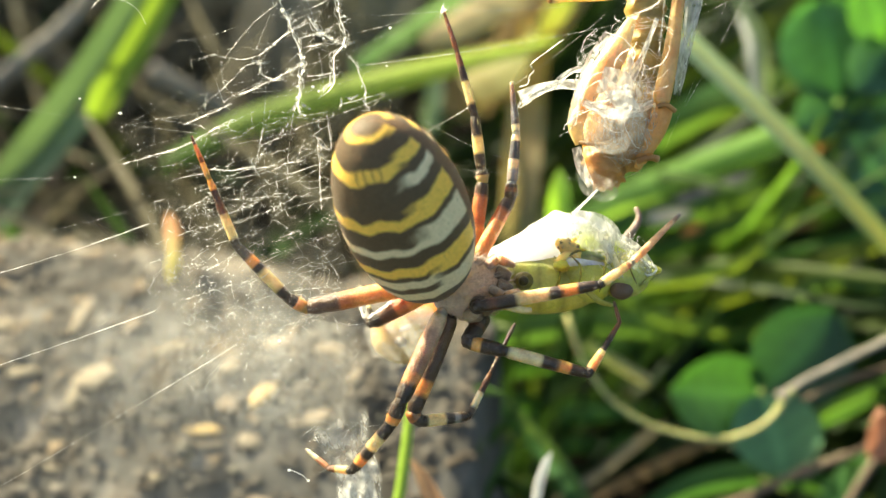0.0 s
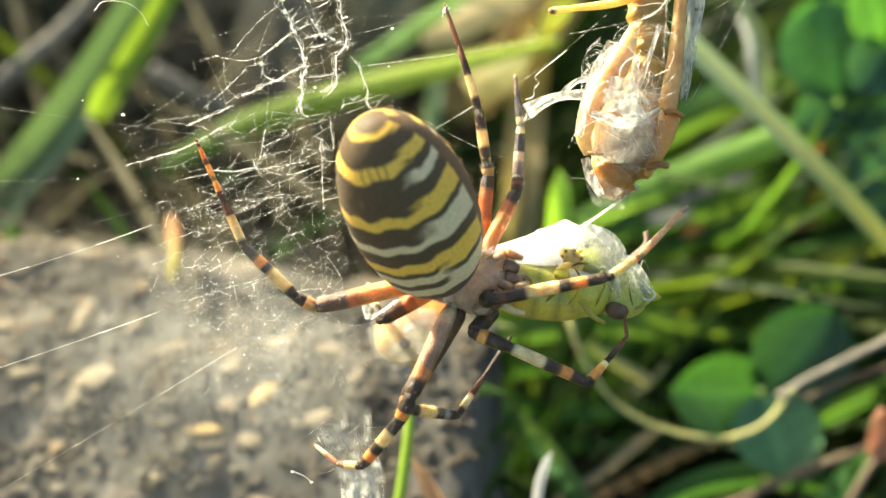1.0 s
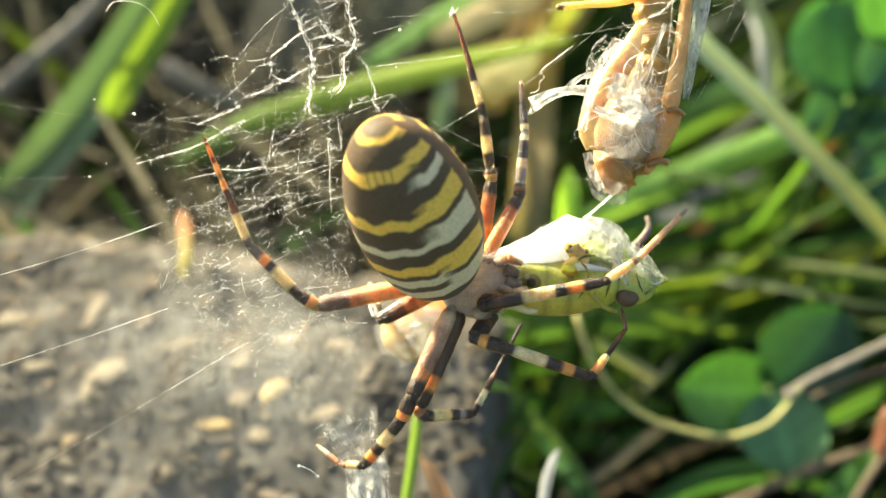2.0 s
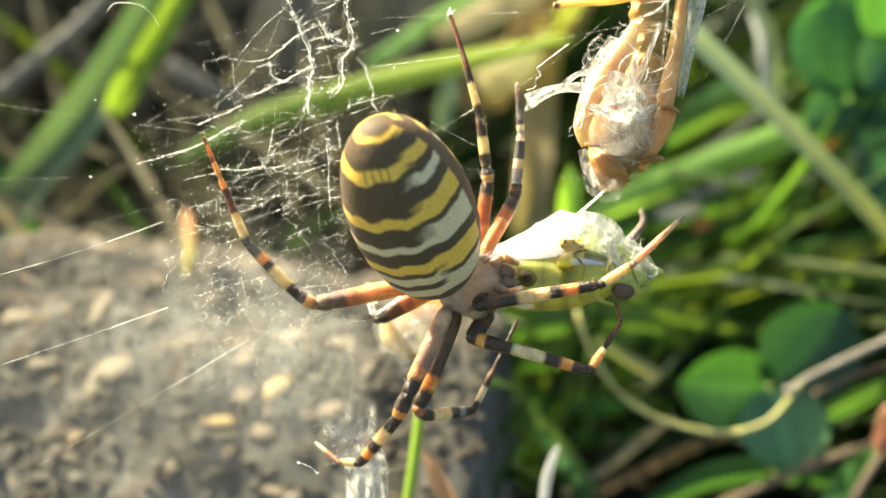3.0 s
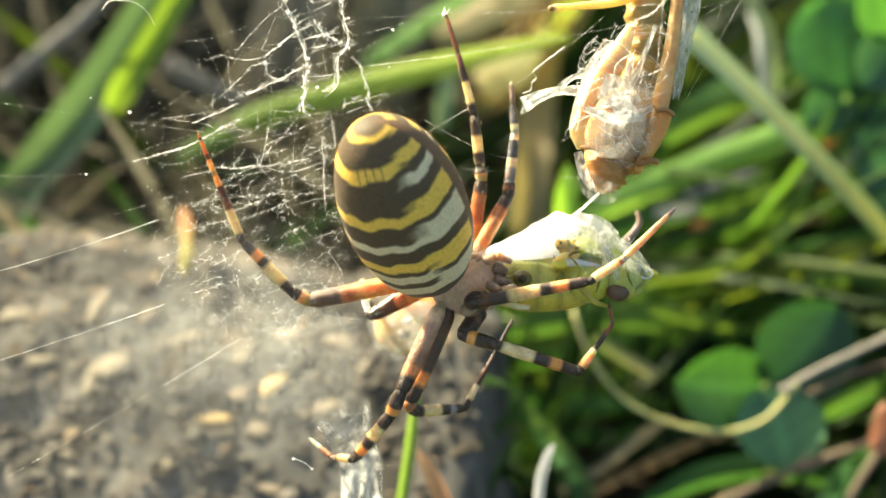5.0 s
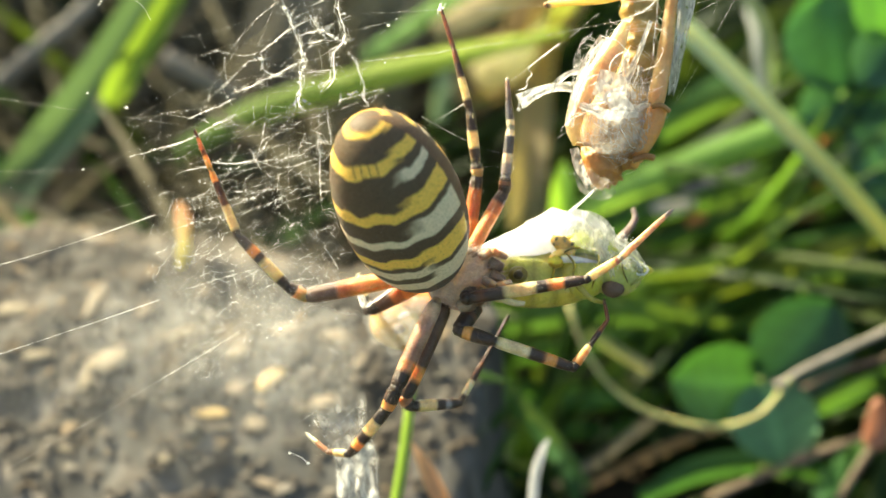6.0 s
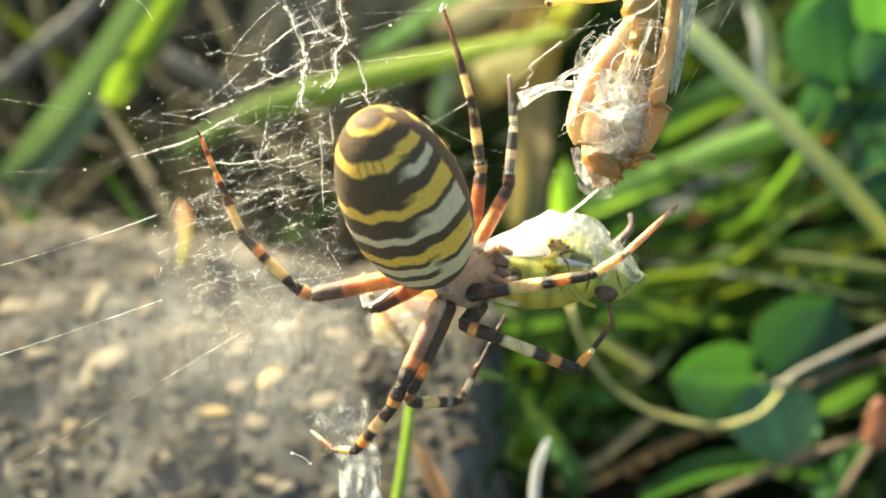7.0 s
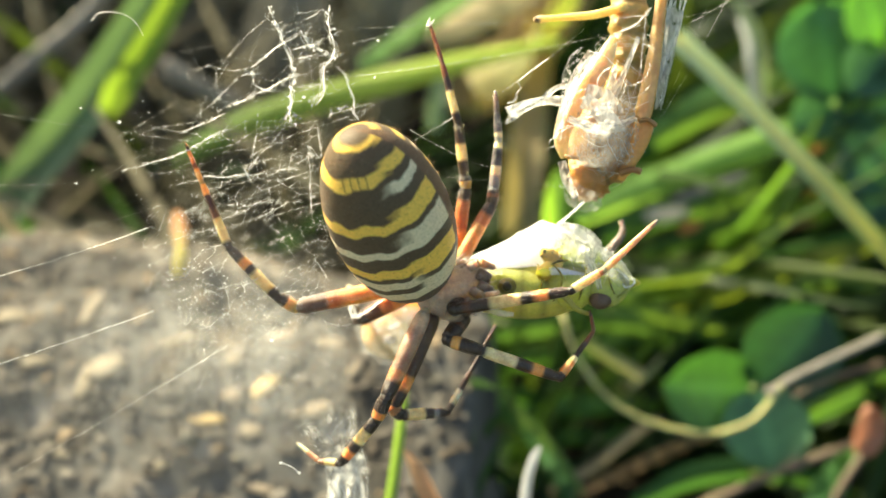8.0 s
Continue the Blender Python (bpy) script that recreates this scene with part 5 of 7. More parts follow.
    # seams between the plates, drawn as thin dark brown lines
    for ctrl, w in (([(6.85, -0.36, 0), (7.05, -1.21, 0.55), (6.86, -1.99, 0.5), (6.38, -2.66, 0.1)], 0.09), ([(7.76, -0.46, 0.6), (8.18, -1.07, 0.85), (8.06, -1.92, 0.8), (7.64, -2.64, 0.5)], 0.07),
                    ([(9.75, 0.03, 0), (9.71, -0.78, 0.6), (9.44, -1.76, 0.7), (9.21, -2.58, 0.5)], 0.08), ([(10.99, -0.95, 0.4), (11.09, -1.6, 0.55), (11.4, -2.33, 0.3)], 0.05),
                    ([(7.5, -0.46, 0.55), (8.03, -0.23, 0.5), (8.7, -0.16, 0.4)], 0.08)):
        sh = Shape()
        sh.tube(spline(ctrl, 12), [w * q for q in (0.3, 0.6, 0.9, 1, 1, 0.8, 1.1, 1, 0.8, 1, 0.9, 0.6, 0.2)], 6, (0.35, 0.25, 0.15))
        part("seam", sh, GREEN_SKIN, ob)
    sh = Shape()
    rd = random.Random(17)
    for _ in range(26):
        c = Vector((rd.gauss(7.7, 0.35), rd.gauss(0.15, 0.25), rd.uniform(0.0, 0.45)))
        r = rd.uniform(0.05, 0.14)
        sh.ball(c, (r * rd.uniform(0.8, 1.8), r, r), Euler((0, 0, rd.uniform(0, 3))).to_matrix(), 7, 9, 0.7, 1.5, rd.choice([(1.0, 0.85, 0.5), (1.1, 0.95, 0.75), (0.45, 0.36, 0.25), (0.9, 0.75, 0.45)]))
    for c, radii, turn in (((7.61, 0.1, 0.25), (0.75, 0.42, 0.3), -30), ((7.32, -0.46, 0.45), (0.6, 0.22, 0.2), 25), ((8.05, -0.36, 0.35), (0.32, 0.4, 0.2), -20)):
        sh.ball(c, radii, Euler((0, 0, radians(turn))).to_matrix(), 12, 14, 0.35, 1.5, (1.4, 1.1, 0.5))
    part("dried_fluid", sh, HUSK, ob, "amber crumbs and blobs")
    # silk blanket over the back: a wedge that swells towards the thorax and ends in crumpled film
    def blanket(stations, rings, creased, sides=30):
        cols = list(zip(*stations))
        line = spline([(x, (top + low) / 2, z) for x, top, low, z, deep in stations], rings)
        verts = []
        for i, p in enumerate(line):
            u = i / rings * (len(stations) - 1)
            k = min(int(u), len(stations) - 2)
            tall, deep = [(cols[1][q] - cols[2][q]) / 2 for q in (k, k + 1)], cols[4][k:k + 2]
            ry, rz = tall[0] + (tall[1] - tall[0]) * (u - k), deep[0] + (deep[1] - deep[0]) * (u - k)
            for q in range(sides):
                th = 2 * math.pi * q / sides
                n = Vector((0, math.cos(th), math.sin(th)))
                r = 1 + creased * (noise.noise((p.x * 1.4, n.y * 1.6, n.z * 1.6)) + 0.6 * abs(noise.noise((p.x * 3.2 + n.y * 2, n.y * 3, n.z * 3))))
                verts.append(p + Vector((0, n.y * ry * r, n.z * rz * r)))
        faces = [(i * sides + q, i * sides + (q + 1) % sides, (i + 1) * sides + (q + 1) % sides, (i + 1) * sides + q) for i in range(rings) for q in range(sides)]
        return verts, faces + [tuple(range(sides))[::-1], tuple(rings * sides + q for q in range(sides))]

    sh = Shape()
    sh.add(*blanket([(2.5, -0.1, -0.5, -1.6, 0.2), (3.5, 0.4, -1.2, -1.6, 0.8), (4.8, 0.95, -1.4, -1.6, 1.15), (6.3, 1.7, -1.2, -1.6, 1.35), (7.2, 2.25, -0.6, -1.6, 1.3), (7.9, 2.1, -0.4, -1.6, 1.2), (8.5, 1.8, -0.2, -1.7, 0.8)], 44, 0.07))
    part("silk_blanket", sh, WRAP, ob, "white silk wrapping")
    sh = Shape()
    sh.add(*blanket([(7.7, 2.1, -0.3, -1.4, 1.2), (8.5, 2.0, -0.5, -1.1, 1.5), (9.3, 1.55, -0.8, -0.9, 1.6), (10.2, 0.65, -1.2, -0.8, 1.6), (11.2, 0.05, -1.5, -0.7, 1.3), (12.2, -0.9, -1.9, -0.6, 0.75)], 40, 0.2, 40))
    part("silk_crumple", sh, CRUMPLE, ob, "crumpled thin white silk film")
    slope = Matrix((Vector((0, 1, 0)), Vector((0, 0, 1)), Vector((1, 0, 0)))).transposed()
    sh = Shape()
    silk_strands(sh, 4, (7.0, 0.6, -1.5), (1.2, 1.3, 1.8), slope, 40, 0.01)
    silk_strands(sh, 5, (9.57, -0.6, -0.9), (1.7, 1.8, 2.8), slope, 36, 0.007)
    silk_strands(sh, 6, (9.1, 0.6, -0.9), (1.3, 1.5, 1.7), slope, 16, 0.009, 0.7)
    part("silk_strand", sh, SILK, ob, kind="stuff")
    # silk drawn out to a ring in front of the face
    sh = Shape()
    sh.tube(spline([(11.66, -1.05, 0), (12.36, -1.25, 0.1), (12.6, -1.51, 0.2), (12.44, -1.77, 0.2), (12.08, -1.84, 0.2), (11.87, -1.68, 0.1)], 18), 0.07, 7)
    sh.tube(spline([(11.03, -0.69, 0.2), (11.69, -0.89, 0.2), (12.26, -1.44, 0.3)], 12), 0.05, 6)
    part("silk_hem", sh, SILK, ob)
    head_film_first = [([(8.1, 1.84, 0), (8.9, 1.35, 0.2), (9.68, 0.75, 0.4), (10.06, -0.13, 0.5)], [0.9, 1.3, 1.2, 0.6], 0.85),
                       ([(8.36, 0.52, 0.5), (9.05, 0.29, 0.7), (9.79, 0.1, 0.7)], [1.0, 1.3, 0.9], 0.55),
                       ([(9.94, 0.52, 0.4), (9.96, -0.23, 0.7), (9.81, -1.01, 0.8)], [0.4, 0.45, 0.3], 0.9),
                       ([(10.38, 0.3, -0.2), (10.8, 0.03, 0), (11.2, -0.36, 0)], [0.5, 0.45, 0.3], 0.8),
                       ([(9.81, -0.88, 0.6), (10.71, -1.21, 0.5), (11.48, -1.93, 0.4)], [1.2, 1.6, 1.0], 0.28),
                       ([(11.36, -1.21, 0.2), (12.01, -1.61, 0.2), (12.41, -1.48, 0.2)], [1.0, 0.9, 0.5], 0.3)]
    head_film_second = [([(8.19, 1.43, -0.6), (9.14, 1.42, -0.3), (9.91, 0.96, 0), (10.5, 0.16, 0.2)], [1.0, 1.3, 1.2, 0.8], 0.7),
                        ([(9.08, 1.18, 0.1), (9.62, 0.03, 0.8), (10.18, -0.94, 0.9), (10.41, -1.91, 0.9)], [0.5, 0.5, 0.35, 0.3], 0.6),
                        ([(10.54, 0.3, 0.2), (11.36, -0.23, 0.2), (12.01, -0.89, 0.2), (12.34, -1.54, 0.2)], [0.8, 0.7, 0.5, 0.4], 0.6)]
    for ctrl, widths, dense in head_film_first + head_film_second:
        sh = Shape()
        film(sh, ctrl, widths, dense)
        part("silk_sheet", sh, MIST, ob, "crumpled white silk film")
    sh = Shape()
    sh.tube(spline([(8.21, 1.97, -0.8), (9.24, 2.86, -0.5), (11.07, 4.55, 0)], 10), [0.12, 0.1, 0.09, 0.08, 0.08, 0.08, 0.08, 0.08, 0.08, 0.09, 0.1], 6)
    part("silk_thread", sh, SILK, ob)
    return ob


def make_remains():
    """A second catch that hangs in the torn silk behind the spider."""
    at = (-2.1, -5.32, -7)
    ob = thing("old_prey", at, "small yellowish prey remains hanging in silk behind the spider", "prey remains")
    sh = Shape()
    sh.ball((-1.91, -5.28, -8), (2.2, 2.0, 2.1), None, 18, 20, 0.12, 2.0, lambda n: (0.85, 0.75, 0.4) if n.y < 0.3 else (0.9, 0.6, 0.3))
    sh.ball((-0.89, -4.28, -7.5), (2.1, 1.3, 1.4), None, 14, 16, 0.15, 2.0, (0.75, 0.38, 0.15))
    part("head", sh, HUSK, ob)
    sh = Shape()
    sh.ball((-2.07, -5.71, -6), (0.42, 0.36, 0.3), None, 10, 14)
    part("eye", sh, EYE, ob, "dark round eye")
    # a small white ball put in as a glint
    sh = Shape()
    sh.ball((-1.81, -4.79, -5.9), (0.42, 0.16, 0.15), Euler((0, 0, radians(25))).to_matrix(), 8, 12, 0.2)
    part("silk_wad", sh, WRAP, ob, "small white blob standing in for a glint")
    for ctrl, widths, dense in (([(-4.12, -5.64, -4.5), (-2.63, -5.22, -4.5), (-1.38, -4.93, -4.5), (0.21, -4.22, -4.5)], [2.0, 3.6, 3.6, 2.0], 0.2),
                                ([(-3.36, -4.26, -5), (-2.29, -5.33, -5), (-1.75, -7.12, -5)], [2.0, 2.4, 2.0], 0.2)):
        sh = Shape()
        film(sh, ctrl, widths, dense)
        part("silk_veil", sh, MIST, ob, "thin white silk film")
    return ob


def make_husk():
    at = (11.07, 8.6, 0)
    ob = thing("wrapped_prey", at, "old dried tan grasshopper remains wrapped in white silk", "prey remains")
    tan, brown, olive = (0.72, 0.59, 0.42), (0.32, 0.225, 0.14), (0.46, 0.43, 0.22)
    sh = Shape()
    sh.ball((10.83, 6.84, -0.5), (2.05, 1.6, 2.5), Euler((radians(90), radians(-14), 0)).to_matrix(), 24, 26, 0.2, 3.0, lambda n: (0.5, 0.35, 0.19) if n.z > 0.1 else tan)
    sh.ball((10, 4.87, -0.3), (1.25, 1.0, 1.5), Euler((radians(90), radians(10), 0)).to_matrix(), 20, 22, 0.3, 3.2, (0.56, 0.36, 0.17))
    part("head", sh, HUSK, ob)
    sh = Shape()
    pts = spline([(12.33, 16.12, -1), (12.24, 12.08, -0.9), (11.68, 8.02, -0.6)], 36)
    sh.tube(pts, [1.15 + 0.1 * math.sin(i * 1.4) for i in range(37)], 16, [olive if i % 9 < 5 else (0.75, 0.64, 0.34) for i in range(37)])
    part("abdomen", sh, HUSK, ob, "ringed olive brown hind body")
    for name, ctrl, w in (("hind_leg", [(11.21, 12.91, 0.6), (10.2, 10.75, 0.8), (8.9, 8.97, 0.8), (8.15, 7.04, 0.6), (8.44, 5.86, 0.4)], [0.28, 0.45, 0.6, 0.72, 0.75, 0.7, 0.65, 0.6, 0.55, 0.5, 0.42, 0.36, 0.3]),
                          ("hind_leg", [(14.15, 16.44, 0.2), (13.84, 13.77, 0.4), (13.46, 11.12, 0.6), (12.93, 8.48, 0.8), (12.7, 7.99, 0.8)], [0.3, 0.33, 0.36, 0.38, 0.4, 0.43, 0.46, 0.5, 0.52, 0.52, 0.5, 0.45, 0.3])):
        sh = Shape()
        sh.tube(spline(ctrl, 12), w, 10, [(1.1, 1.02, 0.88) if name == "hind_leg" and i % 4 else (1.0, 0.84, 0.6) for i in range(13)] if ctrl[0][0] < 14 else [(1.0, 0.74, 0.5) if i % 3 else (0.85, 0.58, 0.36) for i in range(13)], flat=0.7)
        part(name, sh, HUSK, ob, "flattened orange tan hind leg")
    sh = Shape()
    sh.tube(spline([(13.12, 8.15, 0.8), (12.56, 6.54, 0.7), (11.83, 4.95, 0.3), (12.01, 4.63, 0.2)], 10), [0.55, 0.6, 0.62, 0.6, 0.56, 0.5, 0.44, 0.38, 0.32, 0.26, 0.2], 9, (0.95, 0.6, 0.32), flat=0.6)
    part("shin", sh, HUSK, ob)
    for ctrl, r in (([(11.56, 4.91, 0.8), (12.26, 5.12, 0.9), (12.8, 5.03, 0.8)], 0.2), ([(12.58, 7.94, 1.2), (13.07, 8.02, 1.3), (13.61, 7.68, 1.2)], 0.14), ([(8.58, 7.84, 1.2), (9.98, 7.57, 1.5), (11.79, 7.76, 1.3)], 0.16),
                    ([(8.3, 5.87, 0.9), (9.53, 5.76, 1.3), (10.48, 6.14, 1.4)], 0.12)):
        sh = Shape()
        sh.tube(spline(ctrl, 8), r, 7, brown)
        part("thin_leg", sh, HUSK, ob)
    sh = Shape()
    sh.tube(spline([(6.59, 14.06, 0), (8.1, 14.2, 0), (10.08, 14.39, 0), (12.06, 14.92, 0)], 12), [0.18, 0.24, 0.2, 0.18, 0.2, 0.22, 0.24, 0.25, 0.26, 0.27, 0.27, 0.28, 0.28], 8, (1.3, 0.95, 0.6))
    sh.ball((6.69, 14.06, 0), (0.24, 0.2, 0.2), None, 8, 10, colour=(0.7, 0.4, 0.25))
    part("hind_leg", sh, HUSK, ob, "orange tan hind shin caught in silk")
    up = Euler((radians(90), radians(-8), 0)).to_matrix()
    sh = Shape()
    silk_strands(sh, 11, (10.73, 7.15, -0.3), (2.2, 1.85, 3.1), up, 45, 0.006, 1.3)
    silk_strands(sh, 12, (12.12, 11.62, -0.3), (1.9, 1.5, 3.2), up, 30, 0.006, 1.3)
    rd = random.Random(31)
    for _ in range(45):
        c = Vector((10.49, 8.28, 1.7)) + Vector((rd.gauss(0, 0.8), rd.gauss(0, 0.9), rd.gauss(0, 0.15)))
        pts = [c]
        h = rd.uniform(0, 6.28)
        for _ in range(9):
            h += rd.gauss(0.12, 0.22)
            pts.append(pts[-1] + Vector((math.cos(h), math.sin(h), rd.gauss(0, 0.1))) * 0.24)
        w = rd.choice((0.008, 0.012, 0.016, 0.022, 0.035))
        sh.thread(spline(pts, 30), [w * (0.4 + 1.2 * rd.random()) for _ in range(31)])
    silk_strands(sh, 14, (9.4, 10.0, 0.0), (1.15, 1.2, 2.4), Euler((radians(90), radians(-32), 0)).to_matrix(), 70, 0.006, 1.2)
    part("silk_strand", sh, SILK, ob, kind="stuff")
    sh = Shape()
    sh.ball((10.82, 7.79, -0.1), (2.25, 2.0, 3.1), up, 30, 32, 0.16, 2.2)
    sh.f = [f for f in sh.f if sh.v[f[0]].z > -0.3]
    part("silk_veil", sh, VEIL, ob, "thin white silk film")
    body_fold_first = [([(10.36, 7.71, 1.7), (11.24, 9.32, 1.6), (11.85, 10.82, 1.3), (12.54, 12.77, 0.8)], 0.1),
                       ([(8.46, 7.98, 1.6), (9.75, 7.39, 1.9), (11.02, 7.45, 1.9), (12.06, 7.99, 1.5)], 0.2),
                       ([(9.87, 11.81, 1.2), (8.95, 10.5, 1.3), (8.24, 8.89, 1.3), (7.96, 7.09, 1)], 0.14),
                       ([(8.9, 8.52, 1.6), (9.61, 8.39, 1.8), (10.09, 8.71, 1.8), (10.66, 8.59, 1.8)], 0.09),
                       ([(11.04, 6.89, 1.8), (11.72, 8.2, 1.6), (12.02, 9.35, 1.4), (11.76, 9.67, 1.4)], 0.08),
                       ([(13.04, 14.14, 0.9), (12.82, 12.33, 1), (12.54, 10.37, 1.1), (11.74, 8.05, 1.5)], 0.06),
                       ([(11.38, 13.17, 0.9), (12.35, 13.59, 0.9), (13.33, 14.62, 0.9)], 0.12)]
    body_fold_second = [([(14.16, 12.38, 0.8), (14.23, 10.75, 0.8), (13.88, 8.95, 0.9)], 0.12)]
    for ctrl, wd in body_fold_first + body_fold_second:
        sh = Shape()
        silk_cord(sh, rd, ctrl, wd, 4, 0.05, 0.05, ctrl[0][0] * 3)
        part("silk_fold", sh, SILK, ob)
    body_film_first = [([(8.38, 8.03, 1.7), (9.65, 7.43, 2.1), (10.98, 7.46, 2.1), (12.28, 8.09, 1.7)], [0.4, 0.6, 0.6, 0.4], 0.5),
                       ([(9.32, 9.32, 1.6), (10.23, 8.89, 1.9), (11.16, 7.98, 2)], [1.5, 1.8, 1.2], 0.55),
                       ([(9.35, 9.25, 2), (9.89, 8.59, 2.2), (10.58, 7.95, 2.2), (11.36, 7.46, 2.1)], [0.5, 0.9, 1.1, 0.5], 0.95),
                       ([(8.35, 7.93, 1.9), (9.08, 7.71, 2.1), (10.01, 7.32, 2.2), (11.64, 7.41, 2)], [0.3, 0.5, 0.6, 0.3], 0.95),
                       ([(9.41, 8.14, 2), (10.27, 8.52, 2.2), (10.92, 8.92, 2.1)], [0.35, 0.6, 0.4], 0.9)]
    body_film_second = [([(8.4, 6.65, 2), (9.2, 6.42, 2.3), (10.31, 6.36, 2.3), (11.92, 6.98, 1.9)], [1.6, 2.4, 2.6, 1.6], 0.24),
                        ([(8.45, 4.55, 1.2), (8.94, 3.57, 1.4), (9.85, 3.19, 1.3), (10.55, 3.33, 1)], [0.8, 1.4, 1.4, 0.8], 0.2),
                        ([(11.19, 10.96, 1.4), (10.89, 10.03, 1.6), (10.51, 9.21, 1.9)], [0.3, 0.35, 0.4], 0.9),
                        ([(12.58, 12.94, 0.9), (11.79, 10.98, 1.3), (11, 9.3, 1.7)], [0.25, 0.3, 0.5], 0.7),
                        ([(9.87, 11.97, 1.2), (8.87, 10.32, 1.4), (8.11, 8.24, 1.3), (7.83, 6.83, 1)], [0.6, 0.7, 0.6, 0.5], 0.5)]
    body_film_third = [([(14.8, 14.7, 0.6), (14.42, 12.38, 0.8), (14.07, 10.41, 0.9), (13.75, 8.63, 0.9)], [1.0, 0.8, 0.6, 0.4], 0.5),
                       ([(8.17, 5.61, 0.9), (8.45, 4.58, 0.8), (9.08, 3.46, 0.5)], [0.5, 0.6, 0.4], 0.7)]
    for ctrl, widths, dense in body_film_first + body_film_second + body_film_third:
        sh = Shape()
        film(sh, ctrl, widths, dense)
        part("silk_sheet", sh, MIST, ob, "glossy white silk film in folds")
    for ctrl, widths, dense in (([(5.06, 8.38, 0.1), (6.04, 8.9, 0.2), (7.18, 9.21, 0.3), (8.52, 9.18, 0.5)], [1.0, 0.75, 0.55, 0.5, 0.7], 0.75),
                                ([(6.95, 9.08, 0.25), (7.47, 9.7, 0.3), (8.11, 10.04, 0.4), (9.06, 10.11, 0.6)], [0.5, 0.4, 0.3, 0.35, 0.5], 0.7)):
        sh = Shape()
        film(sh, ctrl, widths, dense)
        part("silk_tag", sh, MIST, ob, "torn white flap of silk")
    sh = Shape()
    for ctrl in ([(4.93, 7.92, 0.1), (5.26, 8.32, 0.1), (6.27, 9.03, 0.2), (7.21, 9.34, 0.3), (8.05, 9.98, 0.4), (9.06, 10.17, 0.6)], [(5, 7.86, 0.1), (6.11, 8.7, 0.2), (7.41, 9.01, 0.3), (8.62, 9.08, 0.5)],
                 [(5, 8.85, 0.1), (5.06, 8.38, 0.1), (4.9, 7.86, 0.1)], [(5.97, 9.03, 0.2), (6.75, 8.95, 0.3), (7.47, 9.54, 0.3)],
                 [(5.01, 9.09, 0), (5.47, 9.26, 0), (5.53, 9.72, 0), (5.8, 9.98, 0), (5.6, 10.31, 0), (5.73, 10.51, 0), (6.44, 11.05, 0.1), (7.42, 11.78, 0.2)]):
        sh.thread(spline(ctrl, 24), [rd.uniform(0.015, 0.045) for _ in range(25)])
    part("silk_hem", sh, SILK, ob)
    sh = Shape()
    for k in range(14):
        x = rd.uniform(-1, 1)
        a = Vector((14.92, 15.41, 0.4)) + Vector((x, 0, 0))
        b = Vector((14.1, 9.52, 0.4)) + Vector((x * 0.4 - 0.2, rd.uniform(-1, 2), 0))
        sh.tube(spline([a, a.lerp(b, 0.5) + Vector((rd.uniform(-0.3, 0.3), 0, 0)), b], 8), rd.uniform(0.01, 0.03), 4, cap=False)
    part("silk_wisp", sh, SILK, ob, kind="stuff")
    return ob


# ---- the web ----
def silk_cord(sh, rd, ctrl, width, strands=3, flecks=0.25, hairs=0.0, seed=0.0):
    """A cord of silk along a smooth curve: a few flat strands that part and meet again, with flecks and stray ends."""
    pts = spline(ctrl, max(10, int(9 * sum((Vector(b) - Vector(a)).length for a, b in zip(ctrl, ctrl[1:])))))
    last = len(pts) - 1
    for k in range(strands):
        line, wide = [], []
        part_way = rd.uniform(0.0, 0.25) * last if k else 0
        for i, p in enumerate(pts):
            s = Vector((noise.noise((i * 0.1, k * 3.1 + seed, 1)), noise.noise((i * 0.1, k * 3.1 + seed, 5)), noise.noise((i * 0.1, k * 3.1 + seed, 9))))
            s += 0.22 * Vector((noise.noise((i * 0.5, k * 3.1 + seed, 2)), noise.noise((i * 0.5, k * 3.1 + seed, 6)), 0))
            line.append(p + s * (0.06 + width * (2.0 if k else 0.5)))
            thin = 0.008 + width * (0.05 if k else 0.2)
            wide.append(thin * max(0.15, 0.7 + 1.3 * noise.noise((i * 0.31, k * 5.7 + seed, 3))) * min(1, 0.25 + 0.25 * min(i, last - i)))
        a = int(part_way)
        sh.thread(line[a:], wide[a:])
    for i, p in enumerate(pts):
        if rd.random() < flecks:
            r = rd.uniform(0.01, 0.016 + 0.24 * width)
            o = Vector((rd.gauss(0, width * 0.5), rd.gauss(0, width * 0.5), rd.gauss(0, 0.03)))
            sh.ball(p + o, (r * rd.uniform(0.8, 2.2), r, r), Euler((0, 0, rd.uniform(0, 3))).to_matrix(), 4, 6, 0.6)
        if rd.random() < hairs:
            h = rd.uniform(0, 6.28)
            d = Vector((math.cos(h), math.sin(h), rd.gauss(0, 0.3))) * rd.uniform(0.15, 0.5)
            sh.thread([p, p + d * 0.6 + Vector((rd.gauss(0, 0.05), rd.gauss(0, 0.05), 0)), p + d], [0.016, 0.01, 0.005])
    return pts


